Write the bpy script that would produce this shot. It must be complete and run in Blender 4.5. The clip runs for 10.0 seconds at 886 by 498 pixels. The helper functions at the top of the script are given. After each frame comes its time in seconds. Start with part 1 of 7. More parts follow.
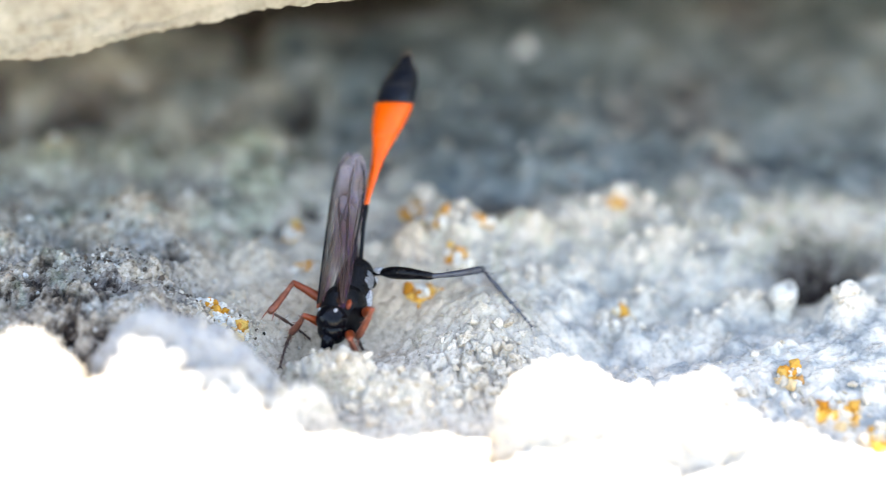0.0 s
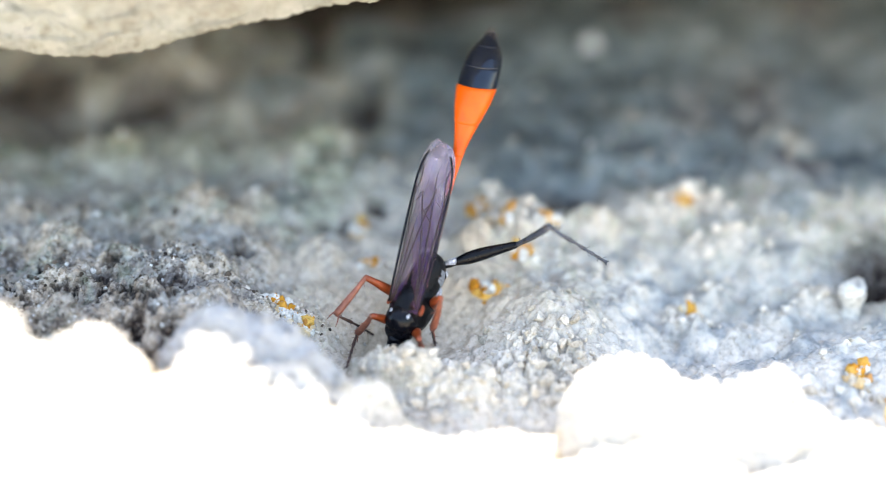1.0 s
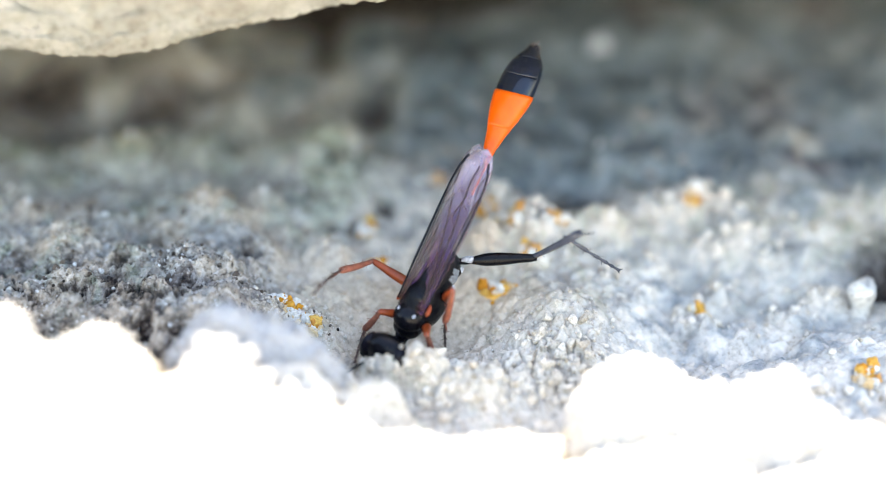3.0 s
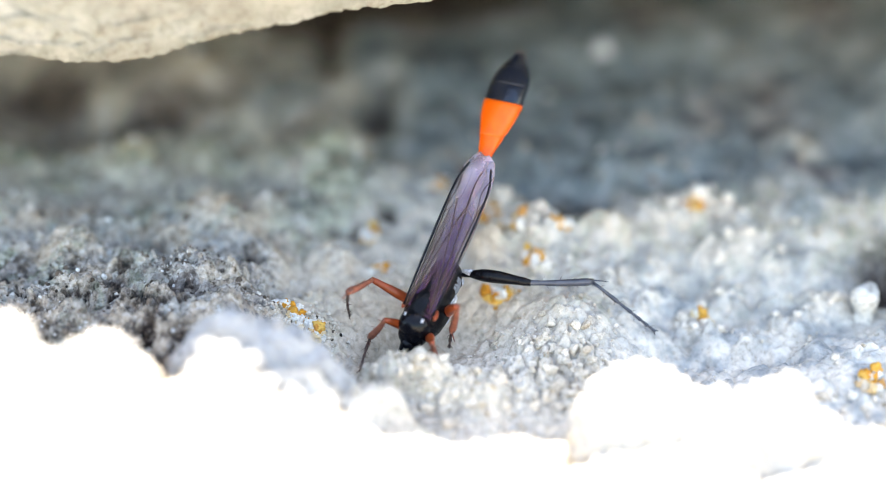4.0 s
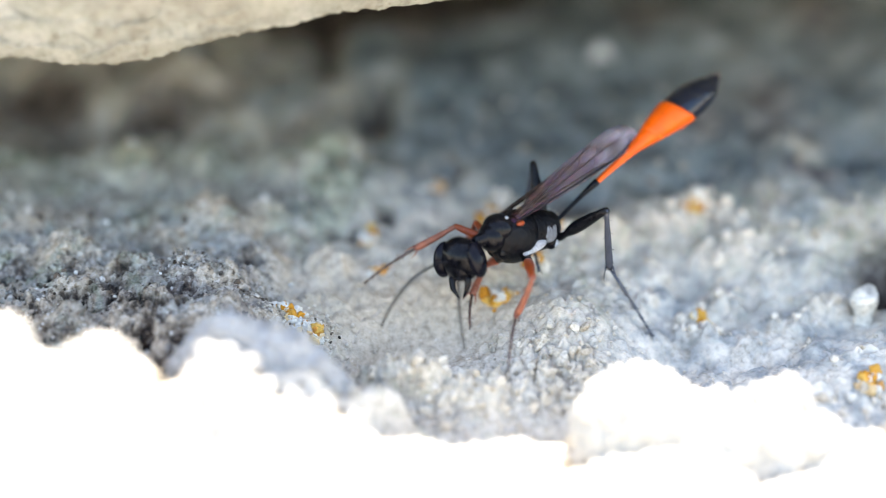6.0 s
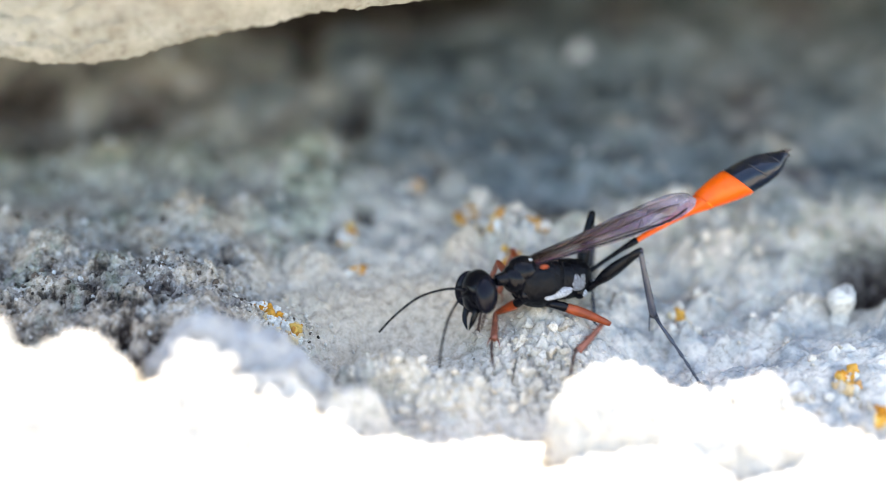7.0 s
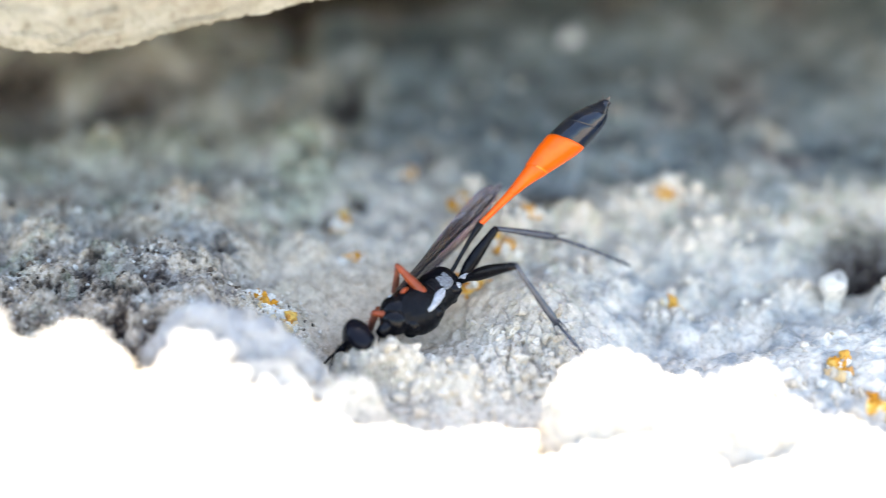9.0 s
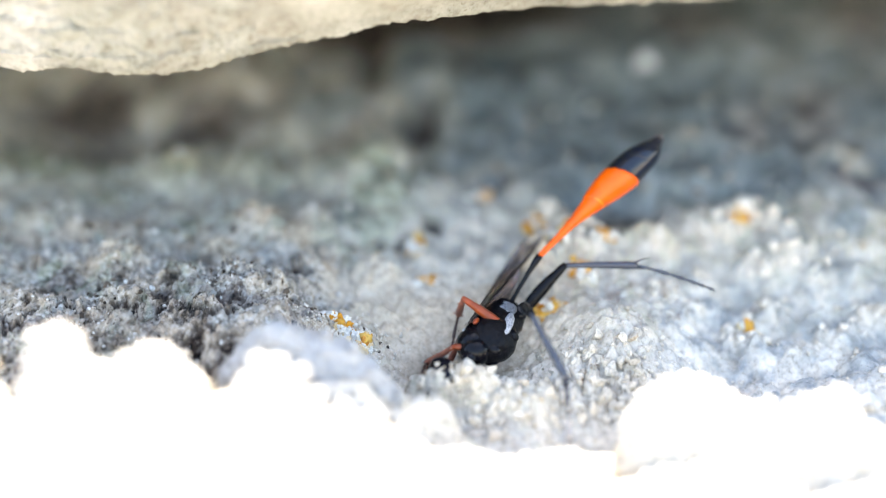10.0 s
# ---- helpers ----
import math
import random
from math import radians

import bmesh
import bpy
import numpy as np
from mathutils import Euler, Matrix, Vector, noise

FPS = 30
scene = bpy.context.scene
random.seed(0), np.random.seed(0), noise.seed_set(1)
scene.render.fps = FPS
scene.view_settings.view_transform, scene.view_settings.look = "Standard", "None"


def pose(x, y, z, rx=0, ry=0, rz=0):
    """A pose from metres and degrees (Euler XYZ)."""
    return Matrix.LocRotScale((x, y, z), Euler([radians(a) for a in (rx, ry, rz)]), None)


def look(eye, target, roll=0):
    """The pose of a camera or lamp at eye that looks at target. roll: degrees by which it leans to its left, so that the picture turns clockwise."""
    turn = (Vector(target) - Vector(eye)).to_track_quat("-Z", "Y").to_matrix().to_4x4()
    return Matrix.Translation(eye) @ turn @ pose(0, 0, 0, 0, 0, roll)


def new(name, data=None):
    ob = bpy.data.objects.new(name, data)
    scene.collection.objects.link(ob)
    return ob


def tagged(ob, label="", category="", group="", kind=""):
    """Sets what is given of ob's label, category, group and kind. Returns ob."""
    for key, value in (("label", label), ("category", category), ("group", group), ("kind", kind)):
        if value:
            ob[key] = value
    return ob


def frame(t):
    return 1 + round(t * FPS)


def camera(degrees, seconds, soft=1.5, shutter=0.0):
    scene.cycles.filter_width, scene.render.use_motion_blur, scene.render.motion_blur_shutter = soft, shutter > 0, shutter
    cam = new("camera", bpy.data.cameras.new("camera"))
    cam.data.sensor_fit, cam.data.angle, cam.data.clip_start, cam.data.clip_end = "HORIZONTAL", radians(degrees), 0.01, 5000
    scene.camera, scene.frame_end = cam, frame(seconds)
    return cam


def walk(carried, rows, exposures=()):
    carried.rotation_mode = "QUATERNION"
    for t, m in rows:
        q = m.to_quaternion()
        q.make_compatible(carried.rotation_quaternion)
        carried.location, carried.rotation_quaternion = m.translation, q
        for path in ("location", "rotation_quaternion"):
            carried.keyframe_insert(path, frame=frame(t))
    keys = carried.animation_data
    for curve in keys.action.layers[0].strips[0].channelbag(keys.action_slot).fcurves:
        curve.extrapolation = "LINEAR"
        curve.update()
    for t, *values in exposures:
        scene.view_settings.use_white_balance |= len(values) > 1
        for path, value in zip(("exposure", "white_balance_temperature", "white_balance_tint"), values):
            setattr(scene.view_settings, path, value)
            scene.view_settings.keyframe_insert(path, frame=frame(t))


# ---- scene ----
cam = camera(25.0, 10.0, soft=0.5, shutter=0.5)
cam.data.dof.use_dof = True
cam.data.dof.focus_distance = 0.1045
cam.data.dof.aperture_fstop = 10.5
walk(cam, [
    (0.0, pose(0.00613, -0.09611, 0.04062, 70.162, 0, -0.099) @ pose(0, 0, 0, 0, 0, 0.606)),
    (0.5, pose(0.00652, -0.09598, 0.04067, 70.055, 0, 1.147) @ pose(0, 0, 0, 0, 0, 0.311)),
    (1.0, pose(0.00610, -0.09596, 0.04059, 70.033, 0, 1.893) @ pose(0, 0, 0, 0, 0, 0.063)),
    (1.5, pose(0.00627, -0.09590, 0.04049, 70.036, 0, 2.565) @ pose(0, 0, 0, 0, 0, -0.155)),
    (2.0, pose(0.00607, -0.09589, 0.04043, 70.112, 0, 2.910) @ pose(0, 0, 0, 0, 0, -0.281)),
    (2.5, pose(0.00651, -0.09585, 0.04044, 70.075, 0, 2.356) @ pose(0, 0, 0, 0, 0, -0.104)),
    (4.0, pose(0.00627, -0.09584, 0.04045, 70.238, 0, 2.332) @ pose(0, 0, 0, 0, 0, -0.138)),
    (4.5, pose(0.00646, -0.09583, 0.04033, 70.391, 0, 1.605) @ pose(0, 0, 0, 0, 0, 0.044)),
    (5.0, pose(0.00591, -0.09587, 0.04041, 70.436, 0, 2.348) @ pose(0, 0, 0, 0, 0, -0.162)),
    (5.5, pose(0.00612, -0.09584, 0.04047, 70.416, 0, 2.460) @ pose(0, 0, 0, 0, 0, -0.229)),
    (6.0, pose(0.00629, -0.09580, 0.04022, 70.412, 0, 2.301) @ pose(0, 0, 0, 0, 0, -0.176)),
    (6.2, pose(0.00676, -0.09583, 0.04060, 70.210, 0, 1.698) @ pose(0, 0, 0, 0, 0, 0.048)),
    (7.3, pose(0.00617, -0.09580, 0.04030, 70.538, 0, 1.606) @ pose(0, 0, 0, 0, 0, 0.053)),
    (7.5, pose(0.00654, -0.09591, 0.04055, 70.703, 0, 1.355) @ pose(0, 0, 0, 0, 0, 0.202)),
    (8.0, pose(0.00632, -0.09605, 0.04045, 70.672, 0, 0.632) @ pose(0, 0, 0, 0, 0, 0.231)),
    (8.5, pose(0.00705, -0.09584, 0.04048, 70.048, 0, 0.813) @ pose(0, 0, 0, 0, 0, 0.234)),
    (9.0, pose(0.00578, -0.09596, 0.04102, 69.670, 0, 1.168) @ pose(0, 0, 0, 0, 0, 0.078)),
    (9.5, pose(0.00514, -0.09597, 0.04104, 69.687, 0, 2.799) @ pose(0, 0, 0, 0, 0, -0.338)),
    (10.0, pose(0.00517, -0.09605, 0.04068, 70.504, 0, 3.113) @ pose(0, 0, 0, 0, 0, -0.347)),
], exposures=[(0.0, 2.82, 7420, 10), (2.5, 2.86, 7420, 10), (5.5, 2.86, 7420, 10), (6.0, 2.66, 7380, 10), (7.5, 2.60, 7150, 10), (8.0, 2.68, 7250, 10), (9.0, 2.80, 7380, 10), (10.0, 2.90, 7380, 10)])


# ---- light ----
MM = 0.001
world = bpy.data.worlds.new("sky")
scene.world = world
world.use_nodes = True
wn = world.node_tree
sky = wn.nodes.new("ShaderNodeTexSky")
sky.sky_type, sky.sun_disc = "NISHITA", False
SUN_EL, SUN_AZ = radians(74), radians(15)
sky.sun_elevation, sky.sun_rotation = SUN_EL, SUN_AZ
wn.links.new(sky.outputs[0], wn.nodes["Background"].inputs[0])
wn.nodes["Background"].inputs[1].default_value = 0.15
sun = new("sun", bpy.data.lights.new("sun", "SUN"))
sun.data.energy, sun.data.angle, sun.data.color = 4.5, radians(0.5), (1.0, 0.98, 0.95)
SUN_WAY = Vector((math.sin(SUN_AZ) * math.cos(SUN_EL), math.cos(SUN_AZ) * math.cos(SUN_EL), math.sin(SUN_EL)))
sun.matrix_world = look(SUN_WAY, (0, 0, 0))
scene.view_settings.use_white_balance = True


# ---- materials ----
def shader(name):
    m = bpy.data.materials.new(name)
    m.use_nodes = True
    return m, m.node_tree.nodes, m.node_tree.links, m.node_tree.nodes["Principled BSDF"]


def noise_tex(n, l, scale, detail=6.0, rough=0.6, where="Object"):
    tc = n.new("ShaderNodeTexCoord")
    t = n.new("ShaderNodeTexNoise")
    t.inputs["Scale"].default_value, t.inputs["Detail"].default_value, t.inputs["Roughness"].default_value = scale, detail, rough
    l.new(tc.outputs[where], t.inputs["Vector"])
    return t


def ramp(n, l, source, stops):
    r = n.new("ShaderNodeValToRGB")
    while len(r.color_ramp.elements) < len(stops):
        r.color_ramp.elements.new(0.5)
    for e, (at, col) in zip(r.color_ramp.elements, stops):
        e.position, e.color = at, (*col, 1)
    l.new(source, r.inputs[0])
    return r


def mix(n, l, fac, a, b, blend="MIX"):
    x = n.new("ShaderNodeMix")
    x.data_type, x.blend_type = "RGBA", blend
    for socket, v in ((x.inputs[0], fac), (x.inputs[6], a), (x.inputs[7], b)):
        if isinstance(v, (int, float)):
            socket.default_value = v
        elif isinstance(v, tuple):
            socket.default_value = (*v, 1)
        else:
            l.new(v, socket)
    return x.outputs[2]


def bump(n, l, height, strength, distance, after=None):
    b = n.new("ShaderNodeBump")
    b.inputs["Distance"].default_value = distance
    if isinstance(strength, (int, float)):
        b.inputs["Strength"].default_value = strength
    else:
        l.new(strength, b.inputs["Strength"])
    l.new(height, b.inputs["Height"])
    if after:
        l.new(after, b.inputs["Normal"])
    return b.outputs[0]


def layer_masks(n, l, name):
    """The three layers of a colour attribute of the mesh."""
    at = n.new("ShaderNodeAttribute")
    at.attribute_name = name
    split = n.new("ShaderNodeSeparateColor")
    l.new(at.outputs["Color"], split.inputs[0])
    return split.outputs


def scaled(n, l, source, factor, offset):
    m = n.new("ShaderNodeMath")
    m.operation = "MULTIPLY_ADD"
    m.inputs[1].default_value, m.inputs[2].default_value = factor, offset
    l.new(source, m.inputs[0])
    return m.outputs[0]


def earth_material(name):
    """Crusted soil: grey earth, pale crust, sand, dark humus with painted hollow shade, algae and orange lichen, mixed
    by the layers of the mesh.
    """
    m, n, l, p = shader(name)
    pale_at, orange_at, dark_at = layer_masks(n, l, "cover")[:3]
    blue_at, sand_at, grit_at = layer_masks(n, l, "growth")[:3]
    green_at, brown_at, chalk_at = layer_masks(n, l, "tone")[:3]
    fine = noise_tex(n, l, 2600, 8, 0.7)
    mid = noise_tex(n, l, 420, 6, 0.6)
    grey = ramp(n, l, mid.outputs[0], [(0.32, (0.161, 0.153, 0.141)), (0.5, (0.298, 0.287, 0.262)), (0.68, (0.444, 0.428, 0.388))]).outputs[0]
    tint = noise_tex(n, l, 330, 6, 0.62)
    patch = ramp(n, l, tint.outputs[0], [(0.36, (0.0762, 0.0495, 0.0343)), (0.42, (0.251, 0.282, 0.274)), (0.47, (0.457, 0.381, 0.289)), (0.51, (0.289, 0.327, 0.206)), (0.55, (0.503, 0.403, 0.297)), (0.61, (0.64, 0.601, 0.517))]).outputs[0]
    small = noise_tex(n, l, 1150, 5, 0.6)
    coarse = noise_tex(n, l, 700, 4, 0.55)
    flecks = ramp(n, l, small.outputs[0], [(0.38, (0.08, 0.056, 0.04)), (0.46, (0.288, 0.312, 0.296)), (0.52, (0.48, 0.4, 0.312)), (0.60, (0.672, 0.64, 0.576))]).outputs[0]
    col = mix(n, l, 0.3, mix(n, l, 0.6, grey, patch), flecks)
    green = ramp(n, l, small.outputs[0], [(0.36, (0.05, 0.055, 0.025)), (0.46, (0.155, 0.185, 0.11)), (0.54, (0.30, 0.34, 0.22)), (0.64, (0.44, 0.44, 0.35))]).outputs[0]
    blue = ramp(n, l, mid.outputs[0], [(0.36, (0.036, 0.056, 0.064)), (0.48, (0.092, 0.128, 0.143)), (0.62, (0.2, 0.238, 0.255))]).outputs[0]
    brown = ramp(n, l, coarse.outputs[0], [(0.36, (0.026, 0.013, 0.010)), (0.46, (0.088, 0.060, 0.050)), (0.54, (0.18, 0.145, 0.125)), (0.64, (0.32, 0.28, 0.25))]).outputs[0]
    sand = ramp(n, l, fine.outputs[0], [(0.3, (0.392, 0.313, 0.226)), (0.7, (0.58, 0.478, 0.36))]).outputs[0]
    pale = ramp(n, l, fine.outputs[0], [(0.35, (0.394, 0.345, 0.281)), (0.6, (0.592, 0.533, 0.451))]).outputs[0]
    chalk = ramp(n, l, coarse.outputs[0], [(0.36, (0.227, 0.236, 0.234)), (0.46, (0.371, 0.369, 0.346)), (0.54, (0.494, 0.458, 0.402)), (0.64, (0.659, 0.601, 0.514))]).outputs[0]
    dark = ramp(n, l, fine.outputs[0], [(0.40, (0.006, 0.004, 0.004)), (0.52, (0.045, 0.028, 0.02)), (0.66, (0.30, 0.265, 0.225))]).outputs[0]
    lichen = ramp(n, l, fine.outputs[0], [(0.35, (0.60, 0.235, 0.02)), (0.52, (0.82, 0.44, 0.06)), (0.68, (0.86, 0.68, 0.36))]).outputs[0]
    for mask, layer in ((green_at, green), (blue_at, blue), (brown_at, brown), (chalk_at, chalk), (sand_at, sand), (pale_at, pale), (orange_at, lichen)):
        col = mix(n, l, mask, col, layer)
    tc = n.new("ShaderNodeTexCoord")
    wob = n.new("ShaderNodeVectorMath")
    wob.operation = "MULTIPLY_ADD"
    wob.inputs[1].default_value = (0.0003, 0.0003, 0.0003)
    l.new(fine.outputs["Color"], wob.inputs[0])
    l.new(tc.outputs["Object"], wob.inputs[2])
    vor = n.new("ShaderNodeTexVoronoi")
    vor.inputs["Scale"].default_value = 4300
    l.new(wob.outputs[0], vor.inputs["Vector"])
    hue = n.new("ShaderNodeSeparateColor")
    l.new(vor.outputs["Color"], hue.inputs[0])
    grain = ramp(n, l, hue.outputs[0], [(0.0, (0.02, 0.015, 0.012)), (0.2, (0.12, 0.09, 0.07)), (0.42, (0.36, 0.31, 0.26)), (0.7, (0.55, 0.52, 0.47)), (0.9, (0.86, 0.84, 0.79)), (1.0, (0.58, 0.42, 0.30))]).outputs[0]
    col = mix(n, l, scaled(n, l, grit_at, 0.24, 0.03), col, grain)
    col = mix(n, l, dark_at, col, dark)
    speck = ramp(n, l, fine.outputs[0], [(0.37, (0.3, 0.27, 0.25)), (0.45, (0.9, 0.9, 0.9)), (0.55, (1.05, 1.05, 1.05)), (0.68, (1.25, 1.25, 1.25))]).outputs[0]
    col = mix(n, l, scaled(n, l, grit_at, 0.6, 0.35), col, speck, "MULTIPLY")
    l.new(col, p.inputs["Base Color"])
    p.inputs["Roughness"].default_value = 0.92
    p.inputs["Specular IOR Level"].default_value = 0.2
    first = bump(n, l, fine.outputs[0], scaled(n, l, grit_at, 0.7, 0.25), 0.0003)
    l.new(bump(n, l, vor.outputs["Distance"], scaled(n, l, grit_at, 0.5, 0.1), -0.00008, first), p.inputs["Normal"])
    return m


def crumb_material(name, stops, rough=0.9):
    """Loose crumbs: one tone for each crumb, with fine grain."""
    m, n, l, p = shader(name)
    info = n.new("ShaderNodeObjectInfo")
    geo = n.new("ShaderNodeNewGeometry")
    add = n.new("ShaderNodeMath")
    add.operation = "ADD"
    l.new(info.outputs["Random"], add.inputs[0])
    l.new(geo.outputs["Random Per Island"], add.inputs[1])
    fr = n.new("ShaderNodeMath")
    fr.operation = "FRACT"
    l.new(add.outputs[0], fr.inputs[0])
    fine = noise_tex(n, l, 3000, 7, 0.7)
    col = ramp(n, l, fr.outputs[0], stops).outputs[0]
    speck = ramp(n, l, fine.outputs[0], [(0.36, (0.5, 0.48, 0.46)), (0.5, (1, 1, 1)), (0.72, (1.15, 1.15, 1.15))]).outputs[0]
    l.new(mix(n, l, 0.8, col, speck, "MULTIPLY"), p.inputs["Base Color"])
    p.inputs["Roughness"].default_value = rough
    p.inputs["Specular IOR Level"].default_value = 0.25
    l.new(bump(n, l, fine.outputs[0], 0.45, 0.0003), p.inputs["Normal"])
    return m


def rock_material():
    m, n, l, p = shader("cream_rock")
    big = noise_tex(n, l, 170, 6, 0.65)
    fine = noise_tex(n, l, 900, 12, 0.82)
    col = ramp(n, l, big.outputs[0], [(0.3, (0.31, 0.305, 0.255)), (0.42, (0.41, 0.39, 0.335)), (0.5, (0.46, 0.455, 0.395)), (0.6, (0.54, 0.525, 0.475)), (0.7, (0.68, 0.665, 0.62))]).outputs[0]
    pits = ramp(n, l, fine.outputs[0], [(0.36, (0.42, 0.38, 0.31)), (0.45, (0.86, 0.85, 0.82)), (0.6, (1.08, 1.08, 1.08)), (0.75, (1.2, 1.2, 1.2))]).outputs[0]
    tiny = noise_tex(n, l, 3200, 6, 0.75)
    grit = ramp(n, l, tiny.outputs[0], [(0.36, (0.5, 0.46, 0.38)), (0.46, (0.95, 0.95, 0.93)), (0.6, (1.06, 1.06, 1.05)), (0.7, (1.35, 1.34, 1.3))]).outputs[0]
    l.new(mix(n, l, 0.8, mix(n, l, 0.8, col, pits, "MULTIPLY"), grit, "MULTIPLY"), p.inputs["Base Color"])
    p.inputs["Roughness"].default_value = 0.9
    p.inputs["Specular IOR Level"].default_value = 0.3
    l.new(bump(n, l, fine.outputs[0], 1.0, 0.0005), p.inputs["Normal"])
    return m


EARTH = earth_material("crusted_earth")
CRUMB = crumb_material("pale_crumb", [(0.0, (0.422, 0.361, 0.281)), (0.3, (0.558, 0.491, 0.397)), (0.7, (0.663, 0.599, 0.503)), (1.0, (0.497, 0.44, 0.356))])
ROCK = rock_material()


# ---- ground ----
def lattice(ix, iy, seed):
    h = (ix.astype(np.int64) * 374761393 + iy.astype(np.int64) * 668265263 + seed * 974634777) & 0xFFFFFFFF
    h = ((h ^ (h >> 13)) * 1274126177) & 0xFFFFFFFF
    h = h ^ (h >> 16)
    return (h & 0xFFFFFF) / float(0xFFFFFF)


def smooth_noise(x, y, seed):
    """Value noise from -1 to 1."""
    ix, iy = np.floor(x), np.floor(y)
    fx, fy = x - ix, y - iy
    fx, fy = fx ** 3 * (fx * (fx * 6 - 15) + 10), fy ** 3 * (fy * (fy * 6 - 15) + 10)
    a, b = lattice(ix, iy, seed), lattice(ix + 1, iy, seed)
    c, d = lattice(ix, iy + 1, seed), lattice(ix + 1, iy + 1, seed)
    return 2 * ((a + (b - a) * fx) * (1 - fy) + (c + (d - c) * fx) * fy) - 1


def fractal(x, y, size, octaves, seed, gain=0.5, billow=False):
    total, amp, norm = 0 * x, 1.0, 0.0
    for k in range(octaves):
        ang = 0.6 + 1.1 * k
        u, v = (x * math.cos(ang) - y * math.sin(ang)) / size, (x * math.sin(ang) + y * math.cos(ang)) / size
        s = smooth_noise(u, v, seed + k)
        total, norm = total + amp * ((1 - 2 * np.abs(s)) if billow else s), norm + amp
        amp, size = amp * gain, size / 2.03
    return total / norm


def cells(x, y, size, seed):
    """Distance to the nearest of scattered points, in cells, for rounded lumps."""
    u, v = x / size, y / size
    ix, iy = np.floor(u), np.floor(v)
    best = 0 * u + 9
    for dx in (-1, 0, 1):
        for dy in (-1, 0, 1):
            cx, cy = ix + dx, iy + dy
            px, py = cx + lattice(cx, cy, seed), cy + lattice(cx, cy, seed + 7)
            best = np.minimum(best, (u - px) ** 2 + (v - py) ** 2)
    return np.sqrt(best)


def crust(x, y, size, seed):
    """Broken crust: flat-topped pieces of uneven height, parted by narrow cracks."""
    u, v = x / size, y / size
    ix, iy = np.floor(u), np.floor(v)
    first, second, level = 0 * u + 9, 0 * u + 9, 0 * u
    for dx in (-1, 0, 1):
        for dy in (-1, 0, 1):
            cx, cy = ix + dx, iy + dy
            px, py = cx + lattice(cx, cy, seed), cy + lattice(cx, cy, seed + 7)
            d = np.sqrt((u - px) ** 2 + (v - py) ** 2)
            nearer = d < first
            second = np.where(nearer, first, np.minimum(second, d))
            level = np.where(nearer, lattice(cx, cy, seed + 13) + 0.5 * (u - px) * (lattice(cx, cy, seed + 19) - 0.5), level)
            first = np.where(nearer, d, first)
    return np.clip((second - first) / 0.28, 0, 1) ** 0.7 * (0.35 + 0.65 * level)


def hump(x, y, cx, cy, sx, sy):
    return np.exp(-((x - cx) / sx) ** 2 - ((y - cy) / sy) ** 2)


def sstep(a, b, v):
    t = np.clip((v - a) / (b - a), 0, 1)
    return t * t * (3 - 2 * t)


# relief of the plan, in millimetres. Swells: x, y, height, half-width in x and in y
SWELLS = [
    (7.0, 9.0, 1.2, 2.8, 2.0), (21.0, 9.0, 0.4, 3.0, 2.5),
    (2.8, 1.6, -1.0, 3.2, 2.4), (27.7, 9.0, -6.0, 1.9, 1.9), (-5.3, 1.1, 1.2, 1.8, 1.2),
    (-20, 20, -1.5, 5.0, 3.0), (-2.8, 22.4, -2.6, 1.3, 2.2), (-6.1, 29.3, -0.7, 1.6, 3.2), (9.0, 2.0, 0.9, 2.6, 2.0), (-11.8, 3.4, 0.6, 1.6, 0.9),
    (8.3, -0.8, -1.3, 0.3, 0.22), (8.9, -1.9, -1.3, 0.22, 0.3), (7.3, -2.3, -1.1, 0.28, 0.2), (9.6, -0.3, -1.0, 0.2, 0.25), (6.3, -1.2, -1.0, 0.25, 0.2), (5.0, -2.9, -1.1, 0.3, 0.2), (8.0, 0.6, -0.9, 0.3, 0.2),
]
# places of one kind of cover: x, y, half-width in x and in y
TAN = [(-11.0, 9.8, 1.6, 1.8), (-17.9, 4.6, 1.4, 1.4), (-3.9, 6.5, 1.15, 0.9), (-14.6, 26.2, 2.8, 1.9), (-3.7, 17.0, 1.1, 0.8), (22.8, 17.9, 1.6, 1.7), (13.6, 19.0, 1.0, 1.0), (11.3, 9.7, 1.2, 0.7), (4.3, 7.6, 0.9, 0.9), (-16.4, 16.4, 1.0, 1.0)]
BLUE = [(1.2, 24.8, 2.0, 2.2), (1.5, 17.9, 1.7, 1.4), (-6.9, 10.9, 1.9, 1.6), (-3.6, 28.3, 2.2, 3.4), (22.5, 11.4, 1.5, 1.1), (-8.1, 22.4, 2.8, 2.4), (17.1, 2.9, 1.5, 0.9), (14.5, 5.7, 1.6, 0.8), (21.2, 8.6, 1.3, 0.8)]
WHITE = [(5.4, 11.6, 1.5, 1.2), (7.1, 8.6, 1.4, 1.1), (14.5, 11.6, 1.2, 0.9), (16.4, 12.2, 1.05, 0.9), (18.1, 11.6, 1.2, 0.9), (14.4, 7.8, 0.9, 0.7), (18.9, 9.6, 1.4, 0.9), (16.9, 9.0, 1.1, 0.8), (11.8, 6.6, 0.8, 0.7), (17.7, 6.8, 1.2, 0.9), (23.2, 6.2, 1.2, 0.9), (20.5, 4.4, 1.2, 0.9), (16.0, 4.2, 0.9, 0.7), (-11.8, 4.2, 0.8, 0.5), (-9.2, 2.8, 0.5, 0.5)]
